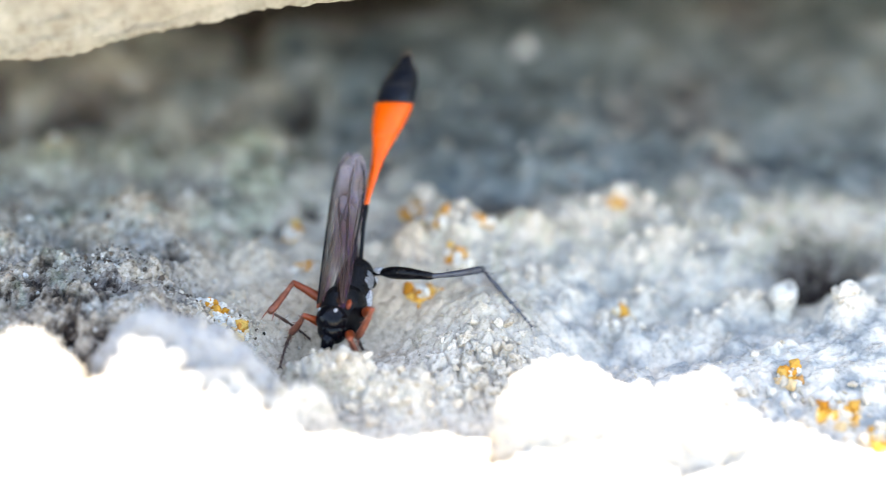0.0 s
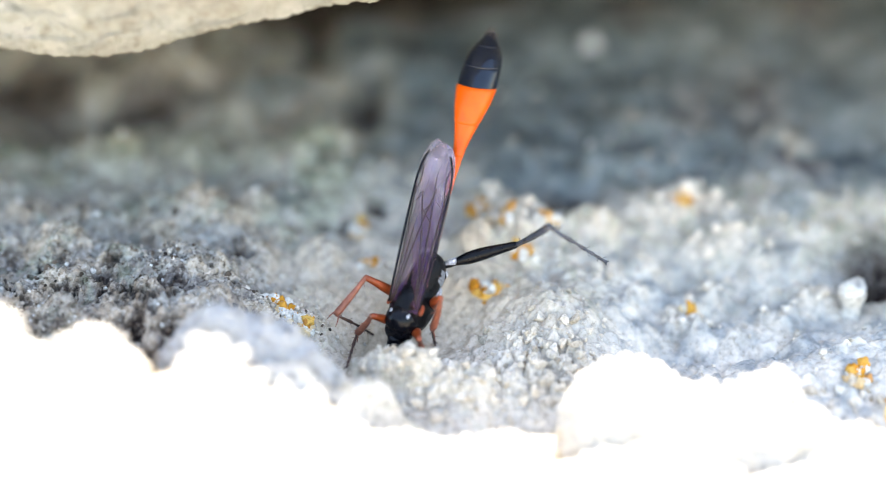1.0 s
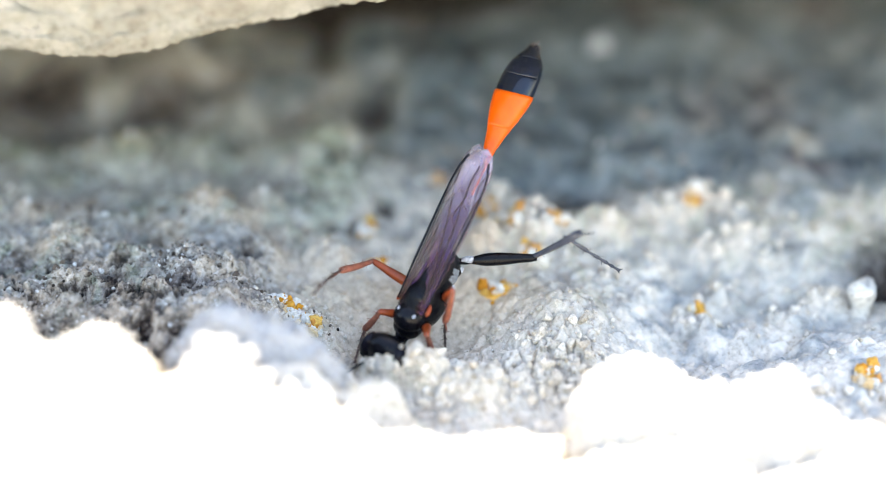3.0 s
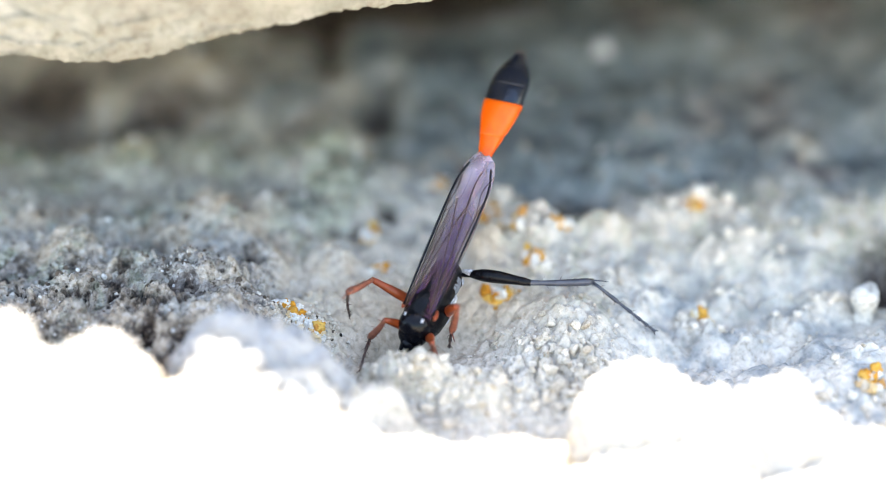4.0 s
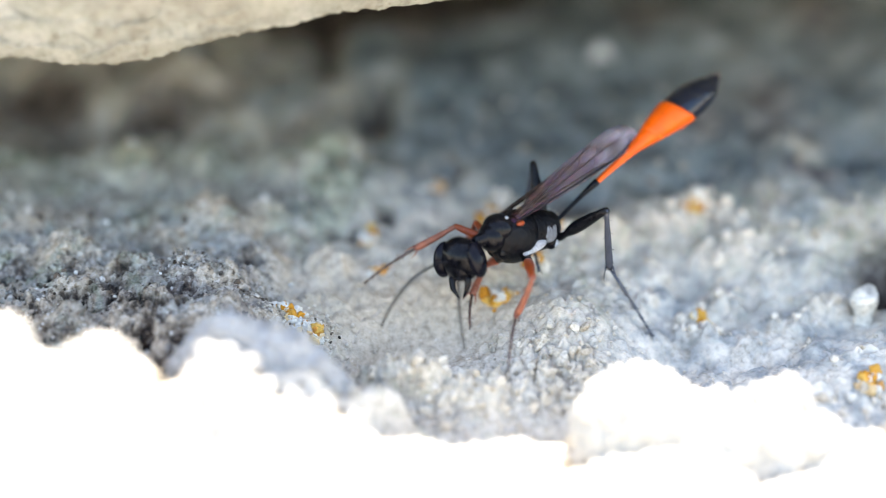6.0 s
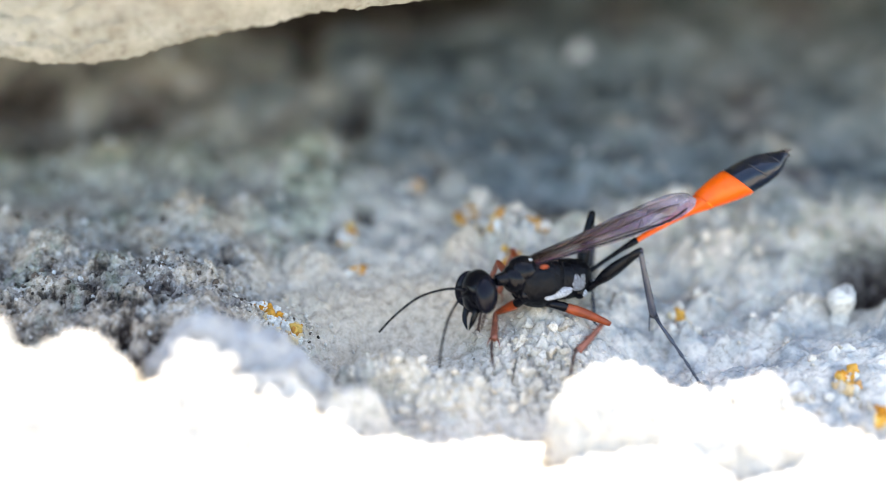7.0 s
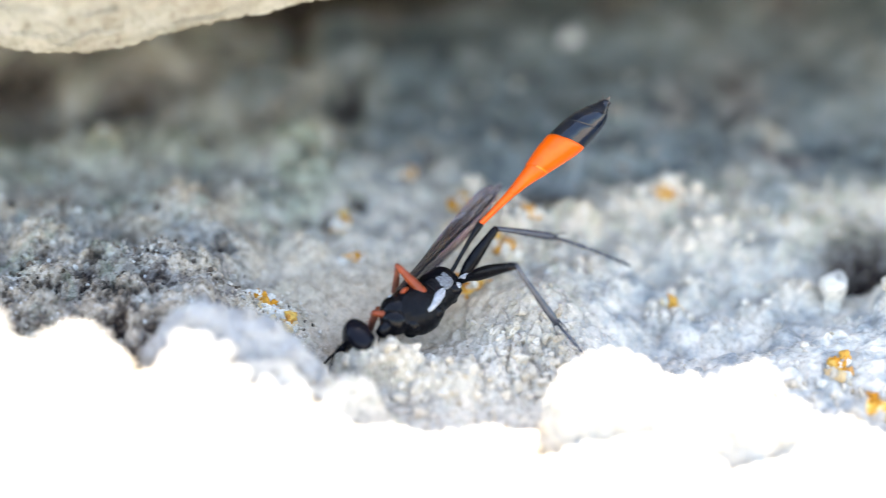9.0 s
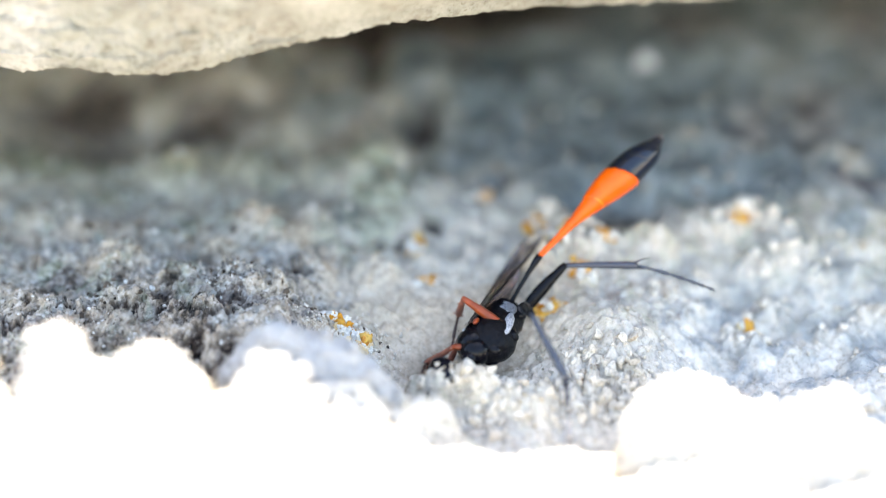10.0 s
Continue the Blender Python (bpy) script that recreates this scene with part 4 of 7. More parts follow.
def make_crumbs():
    rng = np.random.default_rng(4)
    pale = [crumb_mesh("crumb", k, 2, CRUMB, 0.43) for k in range(8)]
    grey = [crumb_mesh("crumb", 20 + k, 2, GREY_CRUMB, 0.58) for k in range(8)]
    knob = [crumb_mesh("crumb", 90 + k, 2, KNOB, 0.9) for k in range(6)]
    lichen = [crumb_mesh("lichen_scale", 40 + k, 3, LICHEN_CRUMB, 0.75, 0.5) for k in range(6)]
    # loose spoil in front of the burrow and down the slope beside it
    single = np.concatenate([heap(rng, 60, 1.2, -2.4, 1.5, 0.4, 0.15, 0.45), heap(rng, 90, 8.0, -0.6, 1.9, 1.5, 0.18, 0.5), heap(rng, 60, 7.6, -1.6, 1.8, 1.2, 0.3, 0.62), heap(rng, 40, 3.4, -3.2, 1.7, 0.6, 0.25, 0.5)])
    single_crumbs("crumb", single, pale, rng)
    small_pale = np.concatenate([
        heap(rng, 60, 4.0, -2.8, 1.6, 0.8, 0.15, 0.4), heap(rng, 90, 8.0, 0.0, 2.4, 1.9, 0.08, 0.26), heap(rng, 120, 1.6, -2.4, 2.2, 0.7, 0.08, 0.26),
        scatter(rng, 90, 18.5, 4, 8, 7, 0.12, 0.5), heap(rng, 60, 4, -9.0, 5, 0.9, 0.3, 0.7),
        scatter(rng, 60, -14, -9.5, 12, 2.4, 0.4, 1.1), scatter(rng, 90, 25, -5, 5, 3.5, 0.2, 0.7), scatter(rng, 200, 2.0, 2.5, 4.5, 2.6, 0.04, 0.11)])
    joined_crumbs("pale_crumbs", "pale crumbs of dry earth crust", small_pale, pale, rng)
    # rounded knobs that stand on the white crust
    white_knobs = np.concatenate([heap(rng, 11, cx, cy, sx * 0.55, sy * 0.55, 0.15, 0.38) for cx, cy, sx, sy in WHITE[:13]] + [heap(rng, 20, 28.0, 3.8, 0.55, 0.4, 0.22, 0.48)])
    joined_crumbs("crust_knobs", "rounded white knobs of mineral crust", white_knobs, knob, rng)
    tiny = [crumb_mesh("crumb", 70 + k, 1, CRUMB, 0.56) for k in range(8)]
    tiny_grey = [crumb_mesh("crumb", 80 + k, 1, GREY_CRUMB, 0.56) for k in range(8)]
    fine_pale = np.concatenate([heap(rng, 180, 8.0, -0.2, 2.2, 1.9, 0.05, 0.14), heap(rng, 250, 1.6, -2.3, 2.0, 0.7, 0.05, 0.16), heap(rng, 420, -5.2, 1.0, 1.1, 0.7, 0.06, 0.2)])
    joined_crumbs("pale_grit", "fine pale grit of dry earth", fine_pale, tiny, rng)
    fine_grey = np.concatenate([scatter(rng, 420, -14.0, 0.6, 9, 4.6, 0.05, 0.17), heap(rng, 120, -17.5, -0.8, 2.2, 1.2, 0.05, 0.17), heap(rng, 260, -11.6, 3.6, 1.2, 0.8, 0.05, 0.19), heap(rng, 100, -5.2, 1.0, 1.3, 0.9, 0.06, 0.16)])
    joined_crumbs("grey_grit", "fine black and grey grit on weathered crust", fine_grey, tiny_grey, rng)
    small_grey = np.concatenate([scatter(rng, 150, -13.5, 0.5, 9, 4.0, 0.05, 0.28), scatter(rng, 520, -14, 14, 12, 7, 0.08, 0.32), scatter(rng, 120, 10, 19, 14, 5, 0.1, 0.4), heap(rng, 60, -4.6, -6.2, 1.8, 1.0, 0.12, 0.4)])
    joined_crumbs("grey_crumbs", "grey weathered crumbs of crusted earth", small_grey, grey, rng)
    for cx, cy, sx, sy in LICHEN:
        patch = tagged(new("lichen_patch"), "orange and cream lichen scales growing on crusted earth", "lichen", "lichen patches on the bank")
        z0 = float(height(np.array([cx]), np.array([cy]))[0])
        patch.matrix_basis = pose(cx * MM, cy * MM, z0 * MM)
        single_crumbs("lichen_scale", heap(rng, 22, cx, cy, sx * 0.55, sy * 0.55, 0.12, 0.36), lichen, rng, patch, (cx, cy, z0))
    # big pale grains of quartz at the back of the hollow
    grains = np.array([(11.3, 28.4, 0.75), (-20.9, 20.0, 0.35), (-14.6, 26.6, 0.4), (-5.9, 9.0, 0.24), (-7.8, 8.4, 0.2)])
    single_crumbs("quartz_grain", grains, [crumb_mesh("quartz_grain", 60 + k, 2, QUARTZ, 0.7) for k in range(3)], rng)


def make_pillar():
    """A thin pillar of earth with a wider pale cap."""
    bm = bmesh.new()
    zs = np.linspace(-3.8, 2.1, 34)
    rs = np.interp(zs, [-3.8, -1.5, 0.0, 0.8, 1.2, 1.6, 1.95, 2.1], [1.3, 0.95, 0.58, 0.52, 0.72, 0.8, 0.74, 0.5])
    rings = []
    for z, r in zip(zs, rs):
        ring = []
        for k in range(18):
            a = 2 * math.pi * k / 18
            p = Vector((r * math.cos(a), r * math.sin(a), z))
            p *= 1 + 0.2 * noise.noise(p * 1.8) + 0.14 * noise.noise(p * 4.3)
            ring.append(bm.verts.new((p + Vector((24.9, 5.4, 0.0))) * MM))
        rings.append(ring)
    for a, b in zip(rings, rings[1:]):
        for k in range(18):
            bm.faces.new((a[k], a[(k + 1) % 18], b[(k + 1) % 18], b[k]))
    bm.faces.new(rings[-1])
    part("earth_pillar", bm, PILLAR, ground, "small pale pillar of crusted earth")


def make_clod(x, y, top, rx, ry, rz, seed, label, lean=0.0, box=1.0, knobs=(), material=None):
    """A knobbly lump of earth, sunk into the ground; top is the height of its crest, lean its fall towards x."""
    bm = bmesh.new()
    bmesh.ops.create_icosphere(bm, subdivisions=6, radius=1.0)
    off = Vector((seed * 7.3, seed * 1.9, 0))
    for v in bm.verts:
        q = Vector([math.copysign(abs(c) ** box, c) for c in v.co])
        p = Vector((q.x * rx, q.y * ry, q.z * rz))
        big = noise.noise(p * 0.45 + off)
        knob = 1 - 2 * abs(noise.noise(p * 1.1 + off))
        fine = 1 - 2 * abs(noise.noise(p * 2.2 + off))
        grit = noise.noise(p * 6.5 + off)
        fall = -lean * max(0.0, p.x + 0.35 * rx)
        v.co = (p + v.co * (0.5 * big + 0.25 * knob + 0.25 * fine + 0.15 * grit) + Vector((x, y, top - rz + fall))) * MM
    for f in bm.faces:
        f.smooth = True
    me = bpy.data.meshes.new("earth_clod")
    bm.to_mesh(me)
    bm.free()
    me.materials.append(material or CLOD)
    clod = tagged(new("earth_clod", me), label, "clod", "clods in front of the hollow")
    for kx, kz, r in knobs:
        part("knob", blob(bmesh.new(), (kx, y, kz - 0.6 * r), (r, r, r), (0, 0, 0), 3, 0.3, kx), material or CLOD, clod)
    return clod


def make_clods():
    sunny, shady = "knobbly sunlit clod of dry pale earth", "long shaded clod of dry earth, its shade put into a darker grey"
    for x, y, top, rx, ry, rz in (
            (-23.2, -10.8, 5.2, 2.9, 2.6, 7.0), (-17.6, -10.4, 5.9, 1.9, 2.0, 7.4), (-13.1, -10.1, 4.8, 2.5, 2.3, 6.6), (-15.4, -10.6, 4.2, 2.0, 2.0, 6.0),
            (-22.0, -13.0, 2.6, 5.0, 2.4, 6.0), (22.9, -7.8, -1.2, 2.4, 1.9, 3.4), (1.0, -9.6, -0.6, 3.4, 2.4, 2.6), (6.0, -9.6, -0.9, 3.2, 2.4, 2.4), (13.0, -9.8, -1.2, 5.0, 2.6, 2.6), (21.0, -10.4, -2.2, 5.0, 2.6, 2.2)):
        make_clod(x, y, top, rx, ry, rz, x, sunny, 0.0, 1.0, [(x + rx * u, top + 0.25 - 0.5 * rx * u * u, 0.35 + 0.12 * math.sin(9 * u + x)) for u in (-0.55, -0.2, 0.15, 0.5)])
    make_clod(-3.4, -9.0, 1.5, 4.4, 2.2, 5.0, -3.9, sunny, 0.42, 0.85, [(-5.6, 2.5, 0.45), (-4.4, 2.1, 0.4), (-2.9, 1.6, 0.42), (-1.4, 0.8, 0.4)])
    make_clod(-7.3, -10.0, 4.4, 2.6, 2.1, 6.4, -7.3, sunny, 0.3, 1.0, [(-8.3, 4.7, 0.4), (-7.2, 4.6, 0.36), (-6.2, 4.1, 0.4)])
    make_clod(-5.9, -5.0, 4.2, 5.2, 1.5, 5.6, -5.6, shady, 0.4, 0.8, [(-8.4, 4.3, 0.4), (-7.1, 4.3, 0.34), (-5.6, 4.0, 0.38), (-4.3, 3.4, 0.36)], SHADED_CLOD)
    make_clod(12.2, -6.4, 1.9, 3.1, 1.9, 5.0, 12.2, sunny, 0.12, 0.8, [(10.3, 1.5, 0.7), (11.1, 2.3, 0.4), (12.0, 2.5, 0.45), (12.8, 2.4, 0.4), (13.5, 2.1, 0.45), (14.2, 1.6, 0.4)])
    make_clod(16.4, -6.6, 0.7, 3.3, 1.8, 4.2, 16.4, sunny, 0.0, 0.8, [(16.1, 1.35, 0.4), (17.9, 1.55, 0.42), (14.9, 1.2, 0.5), (15.5, 1.0, 0.35), (17.1, 1.2, 0.35), (18.4, 1.7, 0.35)])
    make_clod(19.0, -6.7, 1.3, 1.3, 1.6, 4.6, 19.0, sunny, 0.0, 0.8, [(19.4, 2.05, 0.5), (18.8, 1.8, 0.4), (20.0, 1.6, 0.4), (20.2, 0.9, 0.4)])
    make_clod(20.9, -6.9, -0.2, 1.0, 1.4, 3.6, 20.9, sunny, 0.0, 0.8, [(20.6, 0.15, 0.45), (21.4, -0.05, 0.45), (22.1, -0.6, 0.45), (22.9, -0.8, 0.4), (23.6, -0.7, 0.45)])


make_crumbs()
make_pillar()
make_clods()


def motions():
    walk(wasp, [
        (0.00, pose(0.00120, 0.00154, 0.00258, 10.8, 35.5, -113.4)),
        (0.50, pose(0.00158, 0.00131, 0.00285, -1.4, 45.8, -111.5)),
        (1.00, pose(0.00146, 0.00102, 0.00274, -16.6, 47.3, -126.3)),
        (1.50, pose(0.00140, 0.00061, 0.00307, -32.6, 59.7, -138.9)),
        (2.00, pose(0.00123, 0.00058, 0.00288, -33.1, 57.3, -142.8)),
        (2.50, pose(0.00161, 0.00063, 0.00294, -28.5, 55.7, -145.5)),
        (2.70, pose(0.00162, 0.00069, 0.00309, -29.3, 54.9, -146.7)),
        (3.80, pose(0.00172, 0.00102, 0.00272, -21.8, 48.3, -133.8)),
        (4.00, pose(0.00165, 0.00124, 0.00265, -17.7, 44.1, -128.2)),
        (4.50, pose(0.00225, 0.00063, 0.00261, -33.0, 53.9, -149.1)),
        (5.00, pose(0.00184, 0.00124, 0.00238, -16.8, 42.4, -126.9)),
        (5.50, pose(0.00215, 0.00138, 0.00223, -17.5, 38.2, -124.1)),
        (5.60, pose(0.00277, 0.00180, 0.00282, -6.1, 32.5, -125.0)),
        (5.70, pose(0.00391, 0.00242, 0.00381, 1.6, 22.9, -127.8)),
        (5.80, pose(0.00504, 0.00295, 0.00490, 1.2, 9.7, -135.7)),
        (5.90, pose(0.00582, 0.00329, 0.00559, 1.6, 0.7, -139.3)),
        (6.00, pose(0.00640, 0.00353, 0.00596, 3.7, -3.8, -139.5)),
        (6.20, pose(0.00624, 0.00375, 0.00643, 3.8, -13.9, -134.5)),
        (6.75, pose(0.00822, 0.00284, 0.00456, 6.1, -10.1, -145.6)),
        (7.05, pose(0.00924, 0.00224, 0.00361, 8.0, -6.8, -154.0)),
        (7.30, pose(0.01021, 0.00168, 0.00276, 10.5, -3.8, -161.6)),
        (7.50, pose(0.00893, 0.00156, 0.00352, 10.6, -8.5, -166.9)),
        (7.80, pose(0.00424, 0.00128, 0.00285, 14.7, -1.8, -161.9)),
        (8.00, pose(0.00309, 0.00166, 0.00211, 23.3, 5.5, -139.4)),
        (8.10, pose(0.00324, 0.00207, 0.00253, 33.6, 5.3, -131.4)),
        (8.30, pose(0.00503, 0.00255, 0.00263, 37.2, -0.9, -119.8)),
        (8.50, pose(0.00329, 0.00173, 0.00183, 40.8, 13.5, -132.5)),
        (9.00, pose(0.00257, 0.00080, 0.00236, 53.0, 17.9, -134.2)),
        (9.50, pose(0.00215, 0.00059, 0.00197, 63.5, 26.6, -126.1)),
        (10.00, pose(0.00229, 0.00119, 0.00169, 68.3, 13.3, -114.6)),
    ])
    walk(MOVING["petiole"], [
        (0.00, pose(-0.00230, -0.00000, -0.00000, 0.0, -19.6, -171.9)),
        (0.50, pose(-0.00230, -0.00000, 0.00000, 0.0, -12.7, -172.5)),
        (1.00, pose(-0.00230, 0.00000, 0.00000, 0.0, -10.8, -169.1)),
        (1.50, pose(-0.00230, -0.00000, -0.00000, -0.0, -2.5, -170.5)),
        (2.00, pose(-0.00230, -0.00000, -0.00000, -0.0, -3.9, -167.8)),
        (2.50, pose(-0.00230, -0.00000, -0.00000, 0.0, -4.3, -170.5)),
        (2.70, pose(-0.00230, -0.00000, -0.00000, -0.0, -4.2, -170.8)),
        (3.80, pose(-0.00230, 0.00000, -0.00000, 0.0, -14.5, -170.8)),
        (4.00, pose(-0.00230, 0.00000, 0.00000, -0.0, -19.6, -173.4)),
        (4.50, pose(-0.00230, 0.00000, 0.00000, -0.0, 16.9, -158.6)),
        (5.00, pose(-0.00230, 0.00000, 0.00000, 0.0, -5.8, -168.0)),
        (5.50, pose(-0.00230, 0.00000, 0.00000, 0.0, -1.6, -164.6)),
        (5.60, pose(-0.00230, 0.00000, 0.00000, 0.0, -22.5, -177.1)),
        (5.70, pose(-0.00230, 0.00000, 0.00000, -0.0, -11.4, 169.5)),
        (5.80, pose(-0.00230, 0.00000, 0.00000, 0.0, -34.2, 160.0)),
        (5.90, pose(-0.00230, -0.00000, 0.00000, 0.0, -40.1, 158.9)),
        (6.00, pose(-0.00230, 0.00000, 0.00000, 0.0, -43.0, 155.2)),
        (6.20, pose(-0.00230, 0.00000, -0.00000, 0.0, -39.6, 173.2)),
        (6.75, pose(-0.00230, 0.00000, 0.00000, 0.0, -36.4, 169.1)),
        (7.05, pose(-0.00230, 0.00000, 0.00000, 0.0, -35.9, 161.3)),
        (7.30, pose(-0.00230, 0.00000, -0.00000, -0.0, -31.4, 167.8)),
        (7.50, pose(-0.00230, 0.00000, 0.00000, -0.0, -27.8, 169.8)),
        (7.80, pose(-0.00230, 0.00000, 0.00000, -0.0, -23.9, -172.4)),
        (8.00, pose(-0.00230, -0.00000, 0.00000, 0.0, -33.7, 147.8)),
        (8.10, pose(-0.00230, -0.00000, -0.00000, 0.0, -40.8, 137.3)),
        (8.30, pose(-0.00230, 0.00000, 0.00000, -0.0, -19.0, 124.7)),
        (8.50, pose(-0.00230, 0.00000, 0.00000, 0.0, -18.0, 143.2)),
        (9.00, pose(-0.00230, 0.00000, -0.00000, -0.0, -13.4, 144.8)),
        (9.50, pose(-0.00230, 0.00000, 0.00000, 0.0, 4.2, 150.2)),
        (10.00, pose(-0.00230, 0.00000, -0.00000, -0.0, 3.7, 131.9)),
    ])
    walk(MOVING["gaster"], [
        (0.00, pose(-0.00528, -0.00043, 0.00107, -0.0, -11.8, -179.8)),
        (0.50, pose(-0.00539, -0.00041, 0.00070, 0.0, -0.5, -171.1)),
        (1.00, pose(-0.00539, -0.00059, 0.00060, 0.0, -8.3, -171.9)),
        (1.50, pose(-0.00545, -0.00053, 0.00014, 0.0, 24.5, -169.8)),
        (2.00, pose(-0.00542, -0.00067, 0.00022, 0.0, 8.7, -167.0)),
        (2.50, pose(-0.00545, -0.00053, 0.00024, 0.0, 19.3, -166.1)),
        (2.70, pose(-0.00545, -0.00051, 0.00023, -0.0, 12.7, -167.5)),
        (3.80, pose(-0.00536, -0.00050, 0.00080, 0.0, 19.5, -163.9)),
        (4.00, pose(-0.00530, -0.00034, 0.00107, 0.0, 0.5, -170.1)),
        (4.50, pose(-0.00515, -0.00112, -0.00093, 0.0, 15.5, -161.9)),
        (5.00, pose(-0.00541, -0.00066, 0.00032, -1.7, -2.6, -166.0)),
        (5.50, pose(-0.00538, -0.00085, 0.00009, 0.6, -11.7, -172.7)),
        (5.60, pose(-0.00525, -0.00015, 0.00122, 0.0, -12.6, -170.3)),
        (5.70, pose(-0.00538, 0.00057, 0.00063, 0.0, -22.9, 156.7)),
        (5.80, pose(-0.00479, 0.00091, 0.00180, -0.0, -34.0, 159.8)),
        (5.90, pose(-0.00458, 0.00088, 0.00206, 0.0, -39.7, 158.6)),
        (6.00, pose(-0.00442, 0.00098, 0.00218, 1.5, -33.0, 172.1)),
        (6.20, pose(-0.00475, 0.00029, 0.00204, 0.0, -27.6, 166.7)),
        (6.75, pose(-0.00483, 0.00049, 0.00190, 0.0, -31.4, 163.9)),
        (7.05, pose(-0.00475, 0.00083, 0.00188, 0.0, -32.8, 160.6)),
        (7.30, pose(-0.00497, 0.00057, 0.00167, 0.0, -31.6, 167.9)),
        (7.50, pose(-0.00509, 0.00050, 0.00149, -0.1, -20.7, 168.8)),
        (7.80, pose(-0.00520, -0.00039, 0.00130, -0.0, -12.9, -179.8)),
        (8.00, pose(-0.00455, 0.00142, 0.00178, 0.0, -12.6, -171.7)),
        (8.10, pose(-0.00408, 0.00164, 0.00209, 0.0, -19.7, 153.8)),
        (8.30, pose(-0.00402, 0.00249, 0.00104, 0.0, -1.4, 125.3)),
        (8.50, pose(-0.00474, 0.00182, 0.00099, 0.0, -0.8, 144.1)),
        (9.00, pose(-0.00484, 0.00179, 0.00074, 0.0, 1.1, 148.0)),
        (9.50, pose(-0.00507, 0.00159, -0.00023, 0.0, 17.0, 153.5)),
        (10.00, pose(-0.00443, 0.00238, -0.00021, -0.0, 15.4, 145.7)),
    ])
    walk(MOVING["wing_left"], [
        (0.00, pose(0.00095, 0.00060, 0.00100, 16.6, -10.6, -170.7)),
        (0.50, pose(0.00095, 0.00060, 0.00100, 16.4, -4.3, -169.8)),
        (1.00, pose(0.00095, 0.00060, 0.00100, 16.4, -6.0, -169.6)),
        (1.50, pose(0.00095, 0.00060, 0.00100, 16.6, 1.9, -172.2)),
        (2.00, pose(0.00095, 0.00060, 0.00100, 16.4, 1.9, -168.6)),
        (2.50, pose(0.00095, 0.00060, 0.00100, 16.7, 1.6, -176.3)),
        (2.70, pose(0.00095, 0.00060, 0.00100, 16.7, 1.5, -175.6)),
        (3.80, pose(0.00095, 0.00060, 0.00100, 16.6, 1.1, -173.5)),
        (4.00, pose(0.00095, 0.00060, 0.00100, 16.8, -6.7, -177.2)),
        (4.50, pose(0.00095, 0.00060, 0.00100, 16.5, 1.4, -171.5)),
        (5.00, pose(0.00095, 0.00060, 0.00100, 16.5, -1.8, -172.0)),
        (5.50, pose(0.00095, 0.00060, 0.00100, 16.5, -3.7, -170.5)),
        (5.60, pose(0.00095, 0.00060, 0.00100, 17.0, -12.2, -178.4)),
        (5.70, pose(0.00095, 0.00060, 0.00100, 45.8, -9.7, 166.4)),
        (5.80, pose(0.00095, 0.00060, 0.00100, 49.2, -21.1, 162.4)),
        (5.90, pose(0.00095, 0.00060, 0.00100, 50.0, -23.8, 164.7)),
        (6.00, pose(0.00095, 0.00060, 0.00100, 48.0, -22.6, 176.2)),
        (6.20, pose(0.00095, 0.00060, 0.00100, 47.7, -19.5, 172.9)),
        (6.75, pose(0.00095, 0.00060, 0.00100, 48.3, -20.0, 168.9)),
        (7.05, pose(0.00095, 0.00060, 0.00100, 48.8, -20.5, 164.2)),
        (7.30, pose(0.00095, 0.00060, 0.00100, 47.2, -17.5, 173.9)),
        (7.50, pose(0.00095, 0.00060, 0.00100, 46.5, -13.3, 172.1)),
        (7.80, pose(0.00095, 0.00060, 0.00100, 46.4, -12.9, 162.8)),
        (8.00, pose(0.00095, 0.00060, 0.00100, 47.0, -14.7, 163.1)),
        (8.10, pose(0.00095, 0.00060, 0.00100, 39.5, -18.7, 124.3)),
        (8.30, pose(0.00095, 0.00060, 0.00100, 43.1, -6.0, 152.1)),
        (8.50, pose(0.00095, 0.00060, 0.00100, 45.2, -4.7, 174.7)),
        (9.00, pose(0.00095, 0.00060, 0.00100, 45.2, -4.9, 173.5)),
        (9.50, pose(0.00095, 0.00060, 0.00100, 44.8, 1.3, -171.4)),
        (10.00, pose(0.00095, 0.00060, 0.00100, 44.9, 1.3, 177.2)),
    ])
